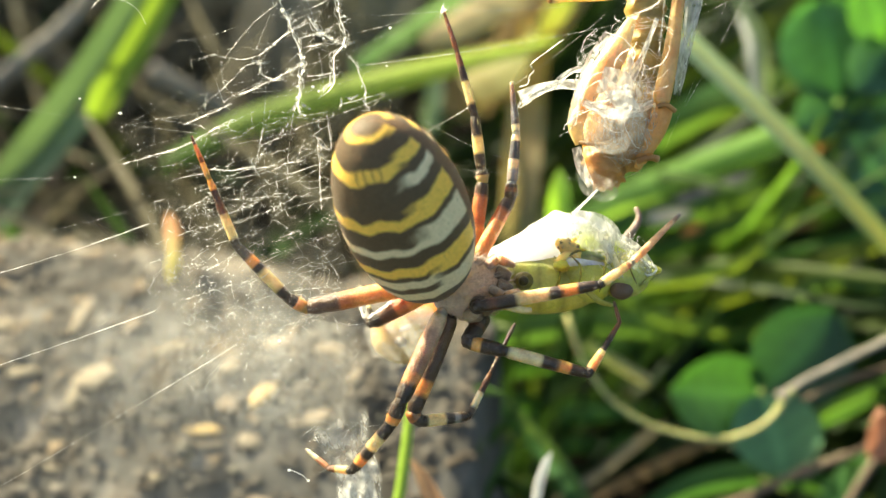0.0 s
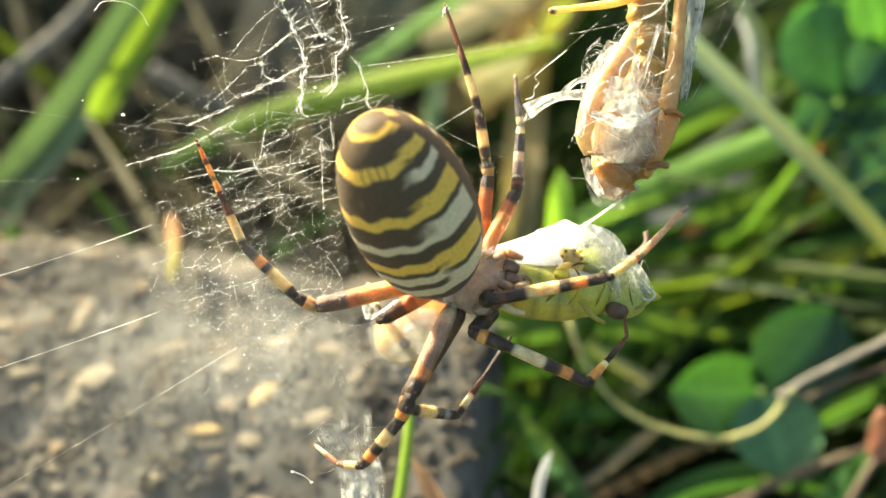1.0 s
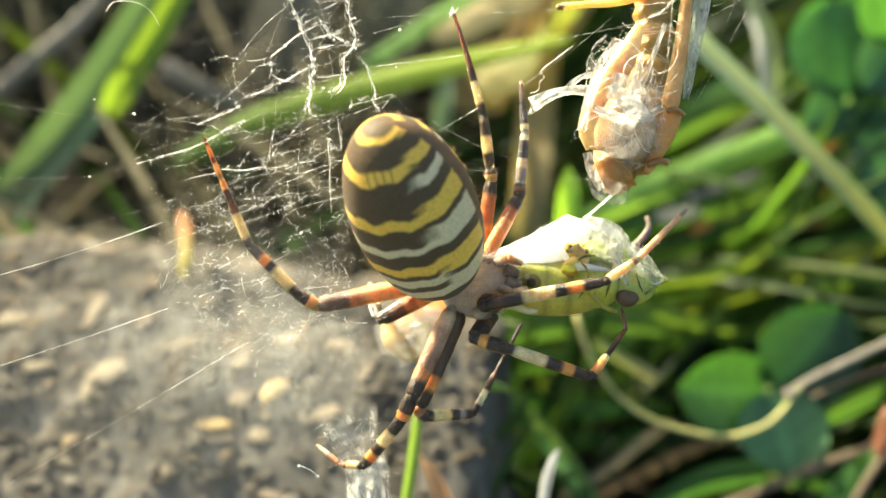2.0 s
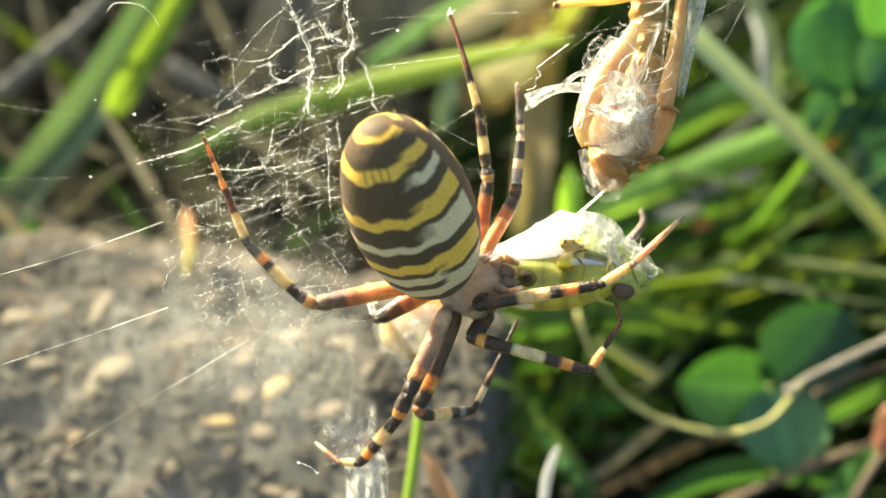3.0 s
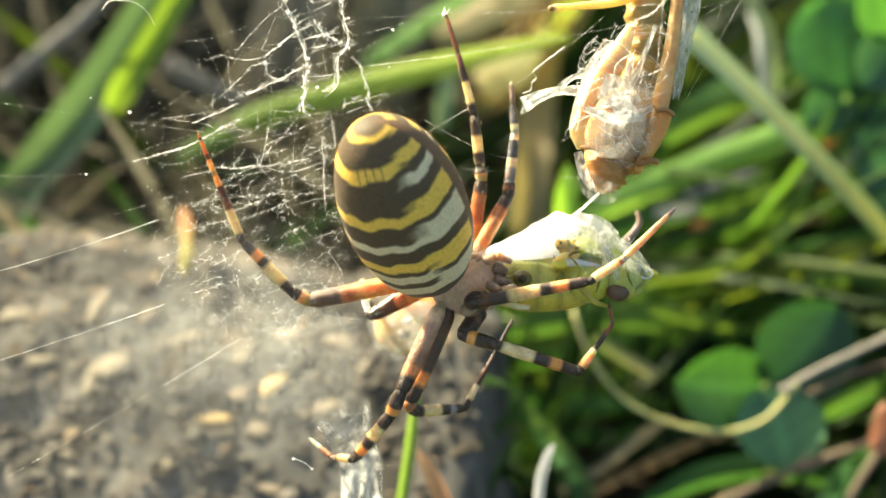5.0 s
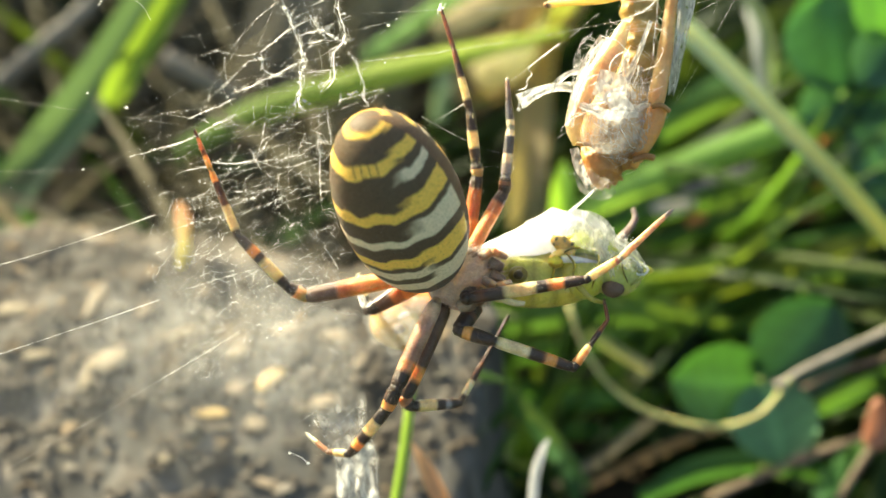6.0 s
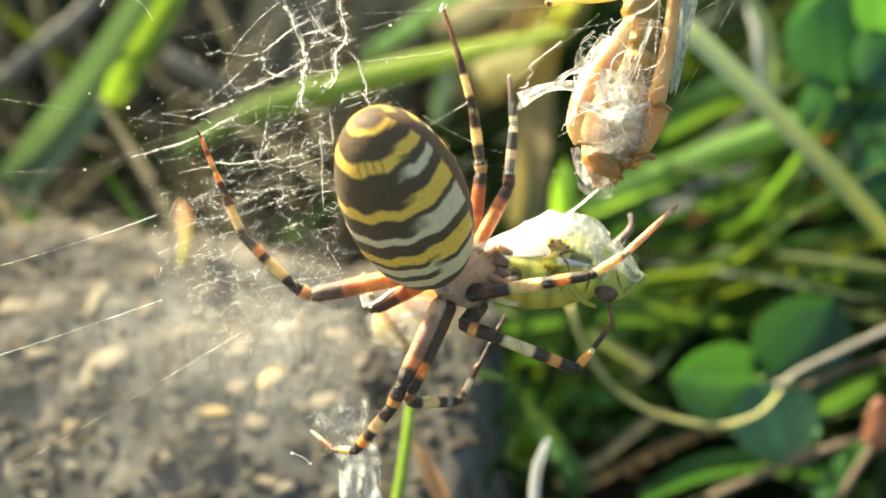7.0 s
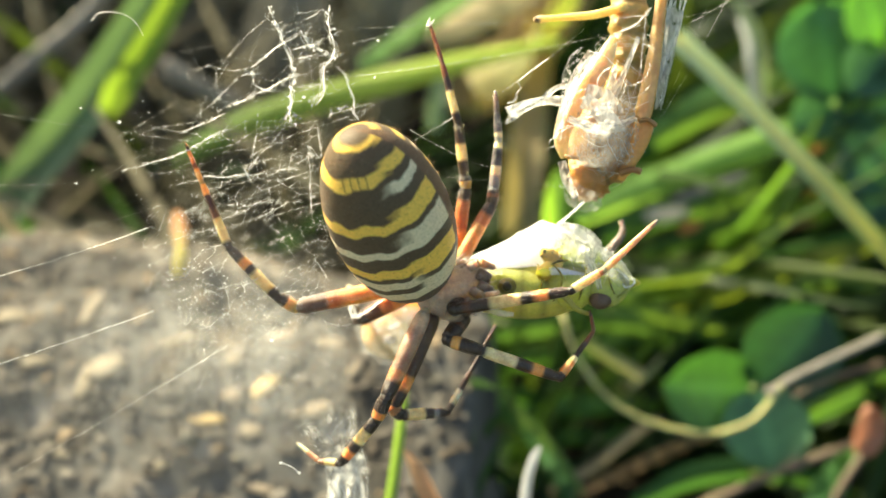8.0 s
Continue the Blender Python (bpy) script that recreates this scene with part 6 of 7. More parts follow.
def webbing(sh, at, size, arms, seed):
    """A scrap of silk film stretched between the threads that meet at a knot: a star with hollow sides."""
    at = Vector(at)
    rings, sides = 4, 36
    verts, dens = [], []
    for i in range(rings + 1):
        for s in range(sides):
            th = 2 * math.pi * s / sides
            reach = 0.3 + 0.7 * max(math.exp(-((th - a + math.pi) % (2 * math.pi) - math.pi) ** 2 / 0.09) for a in arms)
            r = size * reach * i / rings
            verts.append(at + Vector((math.cos(th) * r, math.sin(th) * r, 0.2 * size * noise.noise((r * 2, th, seed)))))
            dens.append((max(0.0, 0.6 - 0.45 * i / rings + 0.5 * noise.noise((math.cos(th) * r * 3, math.sin(th) * r * 3, seed))),) * 3)
    faces = [(i * sides + s, i * sides + (s + 1) % sides, (i + 1) * sides + (s + 1) % sides, (i + 1) * sides + s) for i in range(rings) for s in range(sides)]
    sh.add(verts, faces, dens)


def make_web():
    ob = thing("orb_web", (0, 0, 0), "torn white spider web with tangled threads and silk bands", "spider web")
    rd = random.Random(5)

    def strand(sh, a, b, thick, sag=0.0, n=10, beads=0.0, jag=0.0, uneven=(0.65, 0.8, 1.0, 1.25)):
        a, b = Vector(a), Vector(b)
        d = b - a
        s = Vector((-d.y, d.x, 0)).normalized()
        if s.y > 0:
            s = -s
        pts = [a + d * (i / n) + s * sag * d.length * 4 * (i / n) * (1 - i / n) + Vector((rd.gauss(0, jag), rd.gauss(0, jag), rd.gauss(0, jag))) * (0 < i < n) for i in range(n + 1)]
        sh.thread(pts, [2 * thick * q for q in [rd.choice(uneven) for _ in range(3)] for _ in range(-(-len(pts) // 3))][:len(pts)])
        if beads:
            for p in pts:
                if rd.random() < beads:
                    r = max(thick, 0.009) * rd.uniform(0.9, 2.6)
                    sh.ball(p, (r, r, r), None, 4, 6)
        return pts

    # long single lines: from, to, half width
    far_lines = [((-26.81, -1.84, 0), (-16.27, 1.55, 0), 0.0124), ((-26.81, -7.15, 0), (-15.94, -3.43, 0), 0.012), ((-25.16, -13.64, 0), (-11.4, -5.4, 0), 0.018), ((-27.14, 8.6, 0), (-13.57, 6.69, 0), 0.0075),
                 ((-25.82, 4.08, 0), (-19.89, 4.25, 0), 0.009), ((-18.08, 6.88, 0), (-14.46, 9.09, 0), 0.007), ((-21.71, 1.19, 0), (-15.45, 2.93, 0), 0.009)]
    upper_lines_first = [((-4.55, 10.57, 0), (17, 14.53, 0), 0.0085),
                         ((-5.11, 12.35, 0), (-1.78, 13.21, 0), 0.009),
                         ((-5.07, 13.41, 0), (0.2, 13.7, 0), 0.007),
                         ((-0.79, 6.62, 0), (2.17, 8.37, 0), 0.012),
                         ((-0.63, 7.44, 0), (2.83, 5.63, 0), 0.009),
                         ((2.83, 5.63, 0), (3.99, 5.3, 0), 0.007),
                         ((1.52, 4.64, 0), (9.42, 4.12, -1), 0.004),
                         ((4.64, 9.58, 0), (9.75, 13.54, 0), 0.008),
                         ((18.31, 15.51, 0), (14.36, 8.27, 0), 0.01),
                         ((14.69, 13.21, 0), (18.31, 15.18, 0), 0.008),
                         ((17, 14.85, 0), (12.46, 3.79, -1), 0.006),
                         ((-5.34, 8.37, 0), (-2.9, 9.06, 0), 0.012)]
    upper_lines_second = [((-2.96, 8.99, 0), (-3.82, 7.94, 0), 0.01),
                          ((-2.9, 8.99, 0), (-1.84, 7.87, 0), 0.007),
                          ((0.53, 13.8, 0), (7.44, 14.03, 0), 0.007)]
    upper_lines = upper_lines_first + upper_lines_second
    for a, b, th in far_lines + upper_lines:
        sh = Shape()
        strand(sh, a, b, th * 0.62, rd.uniform(0.0, 0.02), 60, 0.2 if th > 0.007 else 0.05, 0.004, (0.25, 0.5, 0.8, 1.0, 1.6))
        part("silk_line", sh, SILK if th > 0.0105 else GLINT, ob)

    # torn bands of thick silk over the hub, and the cords that tie them together
    bands = [([(-9.09, 14.79, 0), (-8.73, 13.97, 0), (-8.37, 13.27, 0), (-8.2, 12.62, 0), (-7.86, 11.84, 0.1), (-7.63, 10.88, 0.1), (-7.6, 10.32, 0.1), (-7.76, 9.4, 0.1), (-7.83, 8.52, 0.1), (-7.64, 7.77, 0)], 0.2),
             ([(-5.4, 14.79, 0), (-5.57, 13.97, 0), (-5.34, 13.27, 0), (-5.11, 12.38, 0), (-5.26, 11.74, 0.1), (-5.69, 11.21, 0.1), (-5.69, 10.49, 0.1), (-5.79, 9.63, 0.1), (-6.59, 8.86, 0)], 0.2),
             ([(-7.15, 13.27, 0), (-6.58, 12.46, 0.1), (-6.02, 12.13, 0.1), (-5.36, 11.74, 0.1)], 0.17),
             ([(-5.11, 11.23, 0), (-4.55, 10.67, 0), (-4.25, 9.88, 0), (-3.99, 9.19, 0), (-4.05, 8.6, 0), (-3.75, 8.04, 0)], 0.085)]
    cords = [([(-14.3, 7.18, 0), (-12.91, 7.81, 0), (-11.56, 8.37, 0)], 0.13), ([(-11.43, 8.73, 0), (-10.21, 9.26, 0), (-9.06, 9.88, 0), (-7.61, 10.67, 0)], 0.15),
             ([(-10.87, 10.57, 0), (-10.08, 10.8, 0), (-9.98, 11.2, 0), (-9.19, 11.82, 0), (-8.23, 12.55, 0), (-7.15, 13.14, 0)], 0.1), ([(-13.47, 10.87, 0), (-12.58, 11.2, 0), (-12.19, 11.07, 0), (-11, 10.9, 0), (-9.98, 11.2, 0)], 0.075),
             ([(-9.98, 10.67, 0), (-9.91, 10.11, 0), (-9.29, 9.78, 0), (-8.5, 9.65, 0)], 0.09), ([(-17.92, 4.91, 0), (-15.94, 5.47, 0), (-14.46, 5.93, 0), (-11.43, 7.51, 0)], 0.12)]
    ties = [([(-13.47, 8.07, 0), (-12.02, 9.32, 0), (-10.87, 10.54, 0)], 0.06), ([(-12.19, 11.07, 0), (-12.06, 9.55, 0), (-11.56, 8.86, 0)], 0.04), ([(-9.06, 14.06, 0), (-10.44, 12.94, 0), (-12.02, 11, 0)], 0.035), ([(-7.48, 9.95, 0), (-6.59, 10.01, 0), (-5.9, 10.18, 0)], 0.09),
            ([(-7.84, 12.06, 0), (-6.82, 12.38, 0), (-6.06, 12.55, 0)], 0.09), ([(-7.48, 11.63, 0), (-6.36, 11.86, 0)], 0.09), ([(-7.61, 11.13, 0), (-7.02, 11.53, 0), (-6.13, 11.73, 0)], 0.05), ([(-8.5, 9.65, 0), (-8.1, 10.24, 0), (-7.71, 10.51, 0)], 0.05)]
    lower_ties = [([(-14.95, 3.99, 0), (-13.31, 4.41, 0), (-12.75, 4.64, 0), (-11.92, 4.58, 0), (-10.34, 4.81, 0)], 0.085), ([(-13.74, 3.56, 0), (-12.22, 3.99, 0), (-10.34, 4.74, 0)], 0.06), ([(-14.95, 2.34, 0), (-12.75, 2.93, 0), (-11.33, 2.93, 0), (-10.11, 2.9, 0), (-9.02, 3.23, 0), (-8.3, 3.23, 0)], 0.06),
                  ([(-13.31, 2.08, 0), (-12.22, 2.34, 0), (-11.23, 2.57, 0), (-10.57, 2.5, 0), (-9.68, 3.1, 0)], 0.06), ([(-10.11, 4.74, 0), (-8.7, 4.38, 0), (-6.62, 4.87, 0)], 0.05), ([(-10.11, 4.31, 0), (-8.7, 4.87, 0), (-7.28, 5.86, 0)], 0.06),
                  ([(-10.08, 5.9, 0), (-8.79, 6.52, 0), (-7.38, 7.21, 0), (-6.29, 7.44, 0)], 0.07)]
    column_first = [([(-10.11, 4.97, 0), (-9.68, 5.86, 0), (-8.79, 6.72, 0), (-8.04, 7.84, 0)], 0.06),
                    ([(-6.18, 7.8, -0.2), (-6.08, 6.81, -0.2), (-5.92, 5.92, -0.2)], 0.11),
                    ([(-6.72, 6.52, 0), (-6.62, 5.3, 0), (-6.55, 3.43, 0), (-6.49, 2.11, 0)], 0.08),
                    ([(-10.77, 5.63, 0), (-10.34, 4.74, 0), (-10.11, 4.38, 0), (-9.35, 3.75, 0), (-8.79, 3.72, 0)], 0.07),
                    ([(-9.35, 2.57, 0), (-9.02, 2.4, 0), (-8.47, 3.23, 0)], 0.07),
                    ([(-6.69, 6.52, 0), (-6.39, 5.9, 0), (-5.93, 5.7, 0)], 0.12),
                    ([(-10.08, 5.9, 0), (-9.91, 6.62, 0), (-9.68, 7.05, 0), (-8.79, 7.48, 0)], 0.045)]
    column_second = [([(-11.92, 4.61, 0), (-11.23, 5.73, 0)], 0.05),
                     ([(-11.07, 2.93, 0), (-10.94, 3.66, 0), (-10.41, 4.08, 0)], 0.05)]
    column = column_first + column_second
    slants_first = [([(-14.3, 2.44, 0), (-11, 2.96, 0), (-6.88, 3.16, 0)], 0.05),
                    ([(-12.81, 4.61, 0), (-11.33, 4.58, 0), (-10.01, 4.74, 0), (-7.38, 5.11, 0)], 0.075),
                    ([(-13.37, 1.98, 0), (-11.33, 2.24, 0), (-9.35, 3.29, 0)], 0.06),
                    ([(-12.65, 0.99, 0), (-11.33, 1.65, 0), (-9.02, 2.47, 0), (-7.87, 3.16, 0)], 0.05),
                    ([(-14.3, -2.8, 0), (-12.32, -2.14, 0), (-10.18, -1.58, 0)], 0.045),
                    ([(-8.96, 0.69, 0), (-7.71, 1.19, 0)], 0.06),
                    ([(-10.8, -3, 0), (-9.02, -2.47, 0), (-7.38, -2.11, 0)], 0.04),
                    ([(-8.04, -4.15, 0), (-6.72, -3.75, 0), (-4.74, -4.22, 0), (-3.1, -3.85, 0)], 0.035)]
    slants_second = [([(-11.66, -1.55, 0), (-11.46, -2.77, 0), (-11.33, -3.43, 0)], 0.045),
                     ([(-15.94, 0.36, 0), (-13.64, 1.22, 0), (-11.33, 1.61, 0)], 0.035),
                     ([(-14.3, -0.96, 0), (-12.65, 0.3, 0), (-10.84, 0.76, 0)], 0.035),
                     ([(-6.39, -0.2, 0), (-5.86, -0.96, 0), (-5.47, -1.61, 0)], 0.05),
                     ([(-8.7, 5.7, 0), (-10.08, 5.47, 0), (-10.47, 5.14, 0)], 0.06),
                     ([(-9.35, 4.55, 0), (-7.87, 5.2, 0), (-6.39, 5.9, 0)], 0.05)]
    slants = slants_first + slants_second
    for k, (ctrl, width) in enumerate(bands):
        sh = Shape()
        silk_cord(sh, rd, ctrl, width, 5, 0.35, 0.4, k * 7.3)
        part("silk_band", sh, SILK, ob, "thick crumpled white silk band")
    for k, (ctrl, width) in enumerate(cords + ties + lower_ties + column + slants):
        sh = Shape()
        silk_cord(sh, rd, ctrl, width * 0.7, 3 if width > 0.08 else 2, 0.3, 0.1, 40 + k * 3.7)
        part("silk_cord", sh, SILK if width > 0.075 else GLINT, ob)
    for k, (at, size, arms) in enumerate((((-7.6, 10.62, 0.1), 0.75, (1.4, 3.6, -1.6)), ((-6.51, 12.4, 0.1), 0.8, (0.3, 2.2, -0.7, 3.3)), ((-5.2, 11.74, 0.1), 0.7, (1.5, -2.3, 2.7, 0.3)), ((-8.33, 13.26, 0.05), 0.6, (2.0, -1.3, 0.9)),
                                          ((-7.8, 8.39, 0.05), 0.8, (1.6, -0.4, -2.4)), ((-9.95, 10.7, 0), 0.6, (0.2, -1.6, 2.9)), ((-5.79, 9.67, 0.1), 0.5, (1.5, -2.3)), ((-6.52, 5.9, 0), 0.75, (0.2, 2.0, -1.5)),
                                          ((-10.34, 4.78, 0), 0.6, (3.2, 1.9, -0.9)), ((-6.55, 3.43, 0), 0.4, (1.5, -1.5, 0.1)), ((-12.02, 9.32, 0), 0.35, (0.9, -2.2, 1.6)), ((-5.34, 8.4, 0), 0.45, (1.6, 0.2, -2)), ((-4.74, 8.66, 0), 0.5, (2.9, -0.5, 0.6)))):
        sh = Shape()
        webbing(sh, at, size, arms, k * 1.9)
        part("silk_webbing", sh, MIST, ob)

    # nets of threads: cells between neighbouring knots, drawn out along the slanting lines of the web
    def net(name, count, regions, thick, slant, stretch, keep, beads, sags=(-0.03, 0, 0, 0, 0.02, 0.05), knot=0.35, reach=9):
        sh = Shape()
        c, q = math.cos(slant), math.sin(slant)
        knots = []
        for _ in range(count):
            x0, y0, x1, y1 = rd.choices([g[:4] for g in regions], [g[4] for g in regions])[0]
            knots.append((rd.uniform(x0, x1), rd.uniform(y0, y1)))
        flat = np.array([((x * c + y * q) / stretch, -x * q + y * c) for x, y in knots])
        d2 = ((flat[:, None] - flat[None]) ** 2).sum(2)
        deep = [rd.gauss(-0.2, 0.5) for _ in knots]
        for a in range(count):
            for b in range(a + 1, count):
                if d2[a, b] > reach or rd.random() > keep or ((d2[a] + d2[b]) < d2[a, b] - 1e-9).any():
                    continue
                th = thick * rd.choice((0.35, 0.4, 0.5, 0.5, 0.7, 0.8, 1.1, 1.5))
                strand(sh, (*knots[a], deep[a]), (*knots[b], deep[b]), th, rd.choice(sags), 8, beads, 0.0)
        for (x, y), z in zip(knots, deep):
            if rd.random() < knot:
                r = thick * rd.choice((1.6, 2, 2.5, 4.5))
                sh.ball((x, y, z), (r, r * 1.2, r), None, 5, 6, 0.4)
        part(name, sh, GLINT, ob, kind="stuff")

    # regions in mm of the web plane: x0, y0, x1, y1, share
    net("silk_tangle", 40, [(-9.5, 9, -5.2, 15, 1), (-14, 7.5, -9, 12, 0.6)], 0.0045, 0.6, 1.5, 0.6, 0.3)
    net("silk_tangle", 130, [(-13.5, 1.5, -5.8, 8, 3), (-20, 3, -12, 9, 0.7), (-6.8, 1, -5.6, 8, 0.7)], 0.0042, 0.33, 2.6, 0.75, 0.35)
    soft = (-0.16, -0.1, -0.05, 0.06, 0.12, 0.2)
    net("fine_silk_tangle", 330, [(-15, -4.5, -5.0, 2.5, 3), (-17, -3, -12, 3, 1)], 0.0044, 0.4, 1.4, 0.8, 0.2, soft)
    net("fine_silk_tangle", 150, [(-14, -8.5, -3.6, -3.5, 1)], 0.0029, 0.2, 1.2, 0.7, 0.15, soft, 0.5)

    # long threads that slant across the torn part, each beaded with drops
    sh = Shape()
    for k in range(46):
        low = k % 3
        c = Vector((rd.uniform(-13, -6), rd.uniform(-2.5, 7.5), rd.gauss(-0.2, 0.4))) if low else Vector((rd.gauss(-8.5, 2.6), rd.uniform(7.5, 14), rd.gauss(-0.2, 0.4)))
        a = rd.gauss(0.3, 0.14) if k % 5 else rd.gauss(1.7, 0.25)
        d = Vector((math.cos(a), math.sin(a), rd.gauss(0, 0.04))) * rd.uniform(0.7, 3.4)
        strand(sh, c - d, c + d, rd.choice((0.002, 0.003, 0.004, 0.0065, 0.009)), rd.choice((-0.04, -0.02, 0.02, 0.05)), 36, 0.28, 0.006, (0.3, 0.6, 0.8, 1.0, 1.7))
    part("crossing_thread", sh, GLINT, ob, kind="stuff")

    # drops and specks of silk that glint all over the torn part
    sh = Shape()
    for k in range(300):
        p = Vector((rd.gauss(-10, 3.2), rd.gauss(-1.5, 3.4), rd.gauss(-0.2, 0.5))) if k % 4 else Vector((rd.gauss(-15.5, 3), rd.gauss(4, 2.6), rd.gauss(-0.2, 0.4)))
        if p.x > -5.2 or p.y < -8:
            continue
        r = rd.choice((0.007, 0.009, 0.012, 0.016, 0.024))
        sh.ball(p, (r * rd.uniform(1, 2.2), r, r), Euler((0, 0, rd.gauss(0.4, 0.5))).to_matrix(), 4, 6, 0.4)
    part("silk_speck", sh, SILK, ob, kind="stuff")

    # the finest silk, too thin to tell its threads apart, hangs as a film that also imitates haze
    sh = Shape()
    w, h = 38, 28
    verts, dens = [], []
    for i in range(h + 1):
        for j in range(w + 1):
            x, y = -31 + 27.6 * j / w, -18 + 22 * i / h
            d = math.exp(-((x + 8) / 5.2) ** 2 - ((y + 6.6) / 4.4) ** 2) * (0.75 + 0.6 * noise.noise((x * 0.35, y * 0.35, 8)))
            d += 0.5 * math.exp(-((x + 16) / 6.5) ** 2 - ((y + 5) / 4.5) ** 2) * (0.8 + 0.5 * noise.noise((x * 0.3, y * 0.3, 5)))
            # wide faint term: haze over the soil, put in as film density
            d += 0.3 * math.exp(-((x + 19) / 9) ** 2 - ((y + 10) / 6) ** 2) * (0.8 + 0.6 * noise.noise((x * 0.25, y * 0.25, 15)))
            edge = smooth(0, 3, j) * smooth(w, w - 3, j) * smooth(0, 3, i) * smooth(h, h - 3, i)
            verts.append(Vector((x, y, 0.5 * (y + 5) - 1.5 + 0.5 * noise.noise((x * 0.3, y * 0.3, 1)))))
            dens.append((max(0, 0.26 * d * edge),) * 3)
    sh.add(verts, [(i * (w + 1) + j, i * (w + 1) + j + 1, (i + 1) * (w + 1) + j + 1, (i + 1) * (w + 1) + j) for i in range(h) for j in range(w)], dens)
    part("silk_film", sh, MIST, ob, "faint film of the finest silk, spread wider as a haze")

    # silk ribbon that runs down from the hub: a thin fan of film above the foot, a denser glassy strip below it
    cols, rows = 14, 40
    left = spline([(-7.72, -9.35, -0.6), (-6.51, -11.33, -0.5), (-5.67, -12.74, -0.4), (-5.47, -14.89, -0.4), (-5.51, -17.21, -0.4)], rows)
    right = spline([(-4.06, -8.29, -0.6), (-3.89, -10.66, -0.5), (-3.28, -12.5, -0.4), (-3.12, -14.89, -0.4), (-3.12, -17.21, -0.4)], rows)
    sh = Shape()
    for i in range(2, rows):
        for k in range(2 if i < 20 else 1):
            u = rd.random()
            a, b = left[i].lerp(right[i], u), left[min(rows, i + 2)].lerp(right[min(rows, i + 2)], min(1, max(0, u + rd.gauss(0, 0.35))))
            strand(sh, a, b + (b - a) * rd.random(), rd.uniform(0.002, 0.006), 0.05, 6, 0.2, 0.02)
    part("silk_ribbon_thread", sh, GLINT, ob, kind="stuff")
    for k, (side, first) in enumerate(((left, 6), (right, 10))):
        sh = Shape()
        silk_cord(sh, rd, [side[i] for i in range(first, rows, 6)], 0.07, 2, 0.2, 0.05, 90 + k * 5)
        part("silk_hem", sh, GLINT, ob)
    sh = Shape()
    verts, dens = [], []
    for i in range(rows + 1):
        for j in range(cols + 1):
            u = j / cols
            fold = 0.5 * noise.noise((i * 0.12, j * 0.4, 3)) + 0.15 * noise.noise((i * 0.4, j * 0.6, 7))
            verts.append(left[i].lerp(right[i], -0.06 + 1.12 * u) + Vector((0, 0, fold)))
            ragged = abs(2 * u - 1) + 0.2 * noise.noise((i * 0.3, j * 0.3, 5))
            d = smooth(1.05, 0.7, ragged) * smooth(0, 8, i + 4 * noise.noise((j * 0.6, 2, 0)))
            patches = 1 + 0.8 * noise.noise((i * 0.2, j * 0.35, 9)) + 0.4 * noise.noise((i * 0.5, j * 0.8, 4))
            dens.append((max(0, min(1, (0.34 + 0.6 * smooth(14, 22, i)) * patches * d)),) * 3)
    sh.add(verts, [(i * (cols + 1) + j, i * (cols + 1) + j + 1, (i + 1) * (cols + 1) + j + 1, (i + 1) * (cols + 1) + j) for i in range(rows) for j in range(cols)], dens)
    part("silk_ribbon", sh, MIST, ob, "broad white silk ribbon")
    # a bright scrap beside the tucked leg
    sh = Shape()
    for ctrl in ([(-4.19, -2.4, -1.5), (-4.26, -3.01, -1.5), (-4.05, -3.51, -1.5), (-3.92, -3.89, -1.5)], [(-4.33, -2.6, -1.5), (-4.36, -3.28, -1.5), (-4.13, -3.89, -1.6)], [(-3.92, -3.89, -1.5), (-3.18, -3.41, -1.5), (-2.43, -2.87, -1.5)]):
        for _ in range(4):
            sh.thread([p + Vector((rd.gauss(0, 0.05), rd.gauss(0, 0.05), 0)) for p in spline(ctrl, 14)], [rd.uniform(0.04, 0.14) for _ in range(15)])
    part("silk_scrap", sh, SILK, ob, "bright white scrap of silk", kind="stuff")
    # tuft where a foot holds on
    sh = Shape()
    for _ in range(8):
        c = Vector((0.46, 13.78, 0.1))
        o = Vector((rd.gauss(0, 0.16), rd.gauss(0, 0.2), rd.gauss(0, 0.1)))
        sh.thread([c - o * 0.6, c + Vector((rd.gauss(0, 0.08), rd.gauss(0, 0.08), 0)), c + o], [0.02, rd.uniform(0.03, 0.07), 0.01])
    part("silk_tuft", sh, SILK, ob, kind="stuff")
    # bits caught in the silk
    sh = Shape()
    sh.tube(spline([(-8.37, -12.42, 0), (-7.87, -12.62, 0), (-7.51, -12.81, 0), (-7.18, -13.14, 0)], 8), 0.025, 5)
    for p in ((-8.3, -12.48, 0), (-7.21, -13.08, 0)):
        sh.ball(p, (0.1, 0.08, 0.08), None, 6, 8, 0.3)
    sh.thread(spline([(-19.57, 13.8, 0), (-19.07, 14.33, 0), (-17.75, 14.26, 0), (-16.93, 13.7, 0), (-16.5, 12.94, 0)], 14), 0.022)
    part("silk_fleck", sh, SILK, ob, "stray curled scraps of silk", kind="stuff")
    for p, r in (((-17.86, 7.81, 0.2), 0.15), ((-20.45, 4.18, 0.1), 0.09), ((-6.96, 9.32, 0.2), 0.13), ((-2.56, 12.7, 0.2), 0.12), ((-8.83, -5.12, 0.2), 0.12), ((-9.16, 11.75, 0.2), 0.11), ((-20.19, 8.65, 0.1), 0.09), ((-2.76, 10.55, 0.1), 0.07)):
        sh = Shape()
        sh.ball(p, (r * 0.75, r * 0.6, r * 0.7), None, 7, 9, 0.5)
        part("silk_knot", sh, SILK, ob)
    return ob


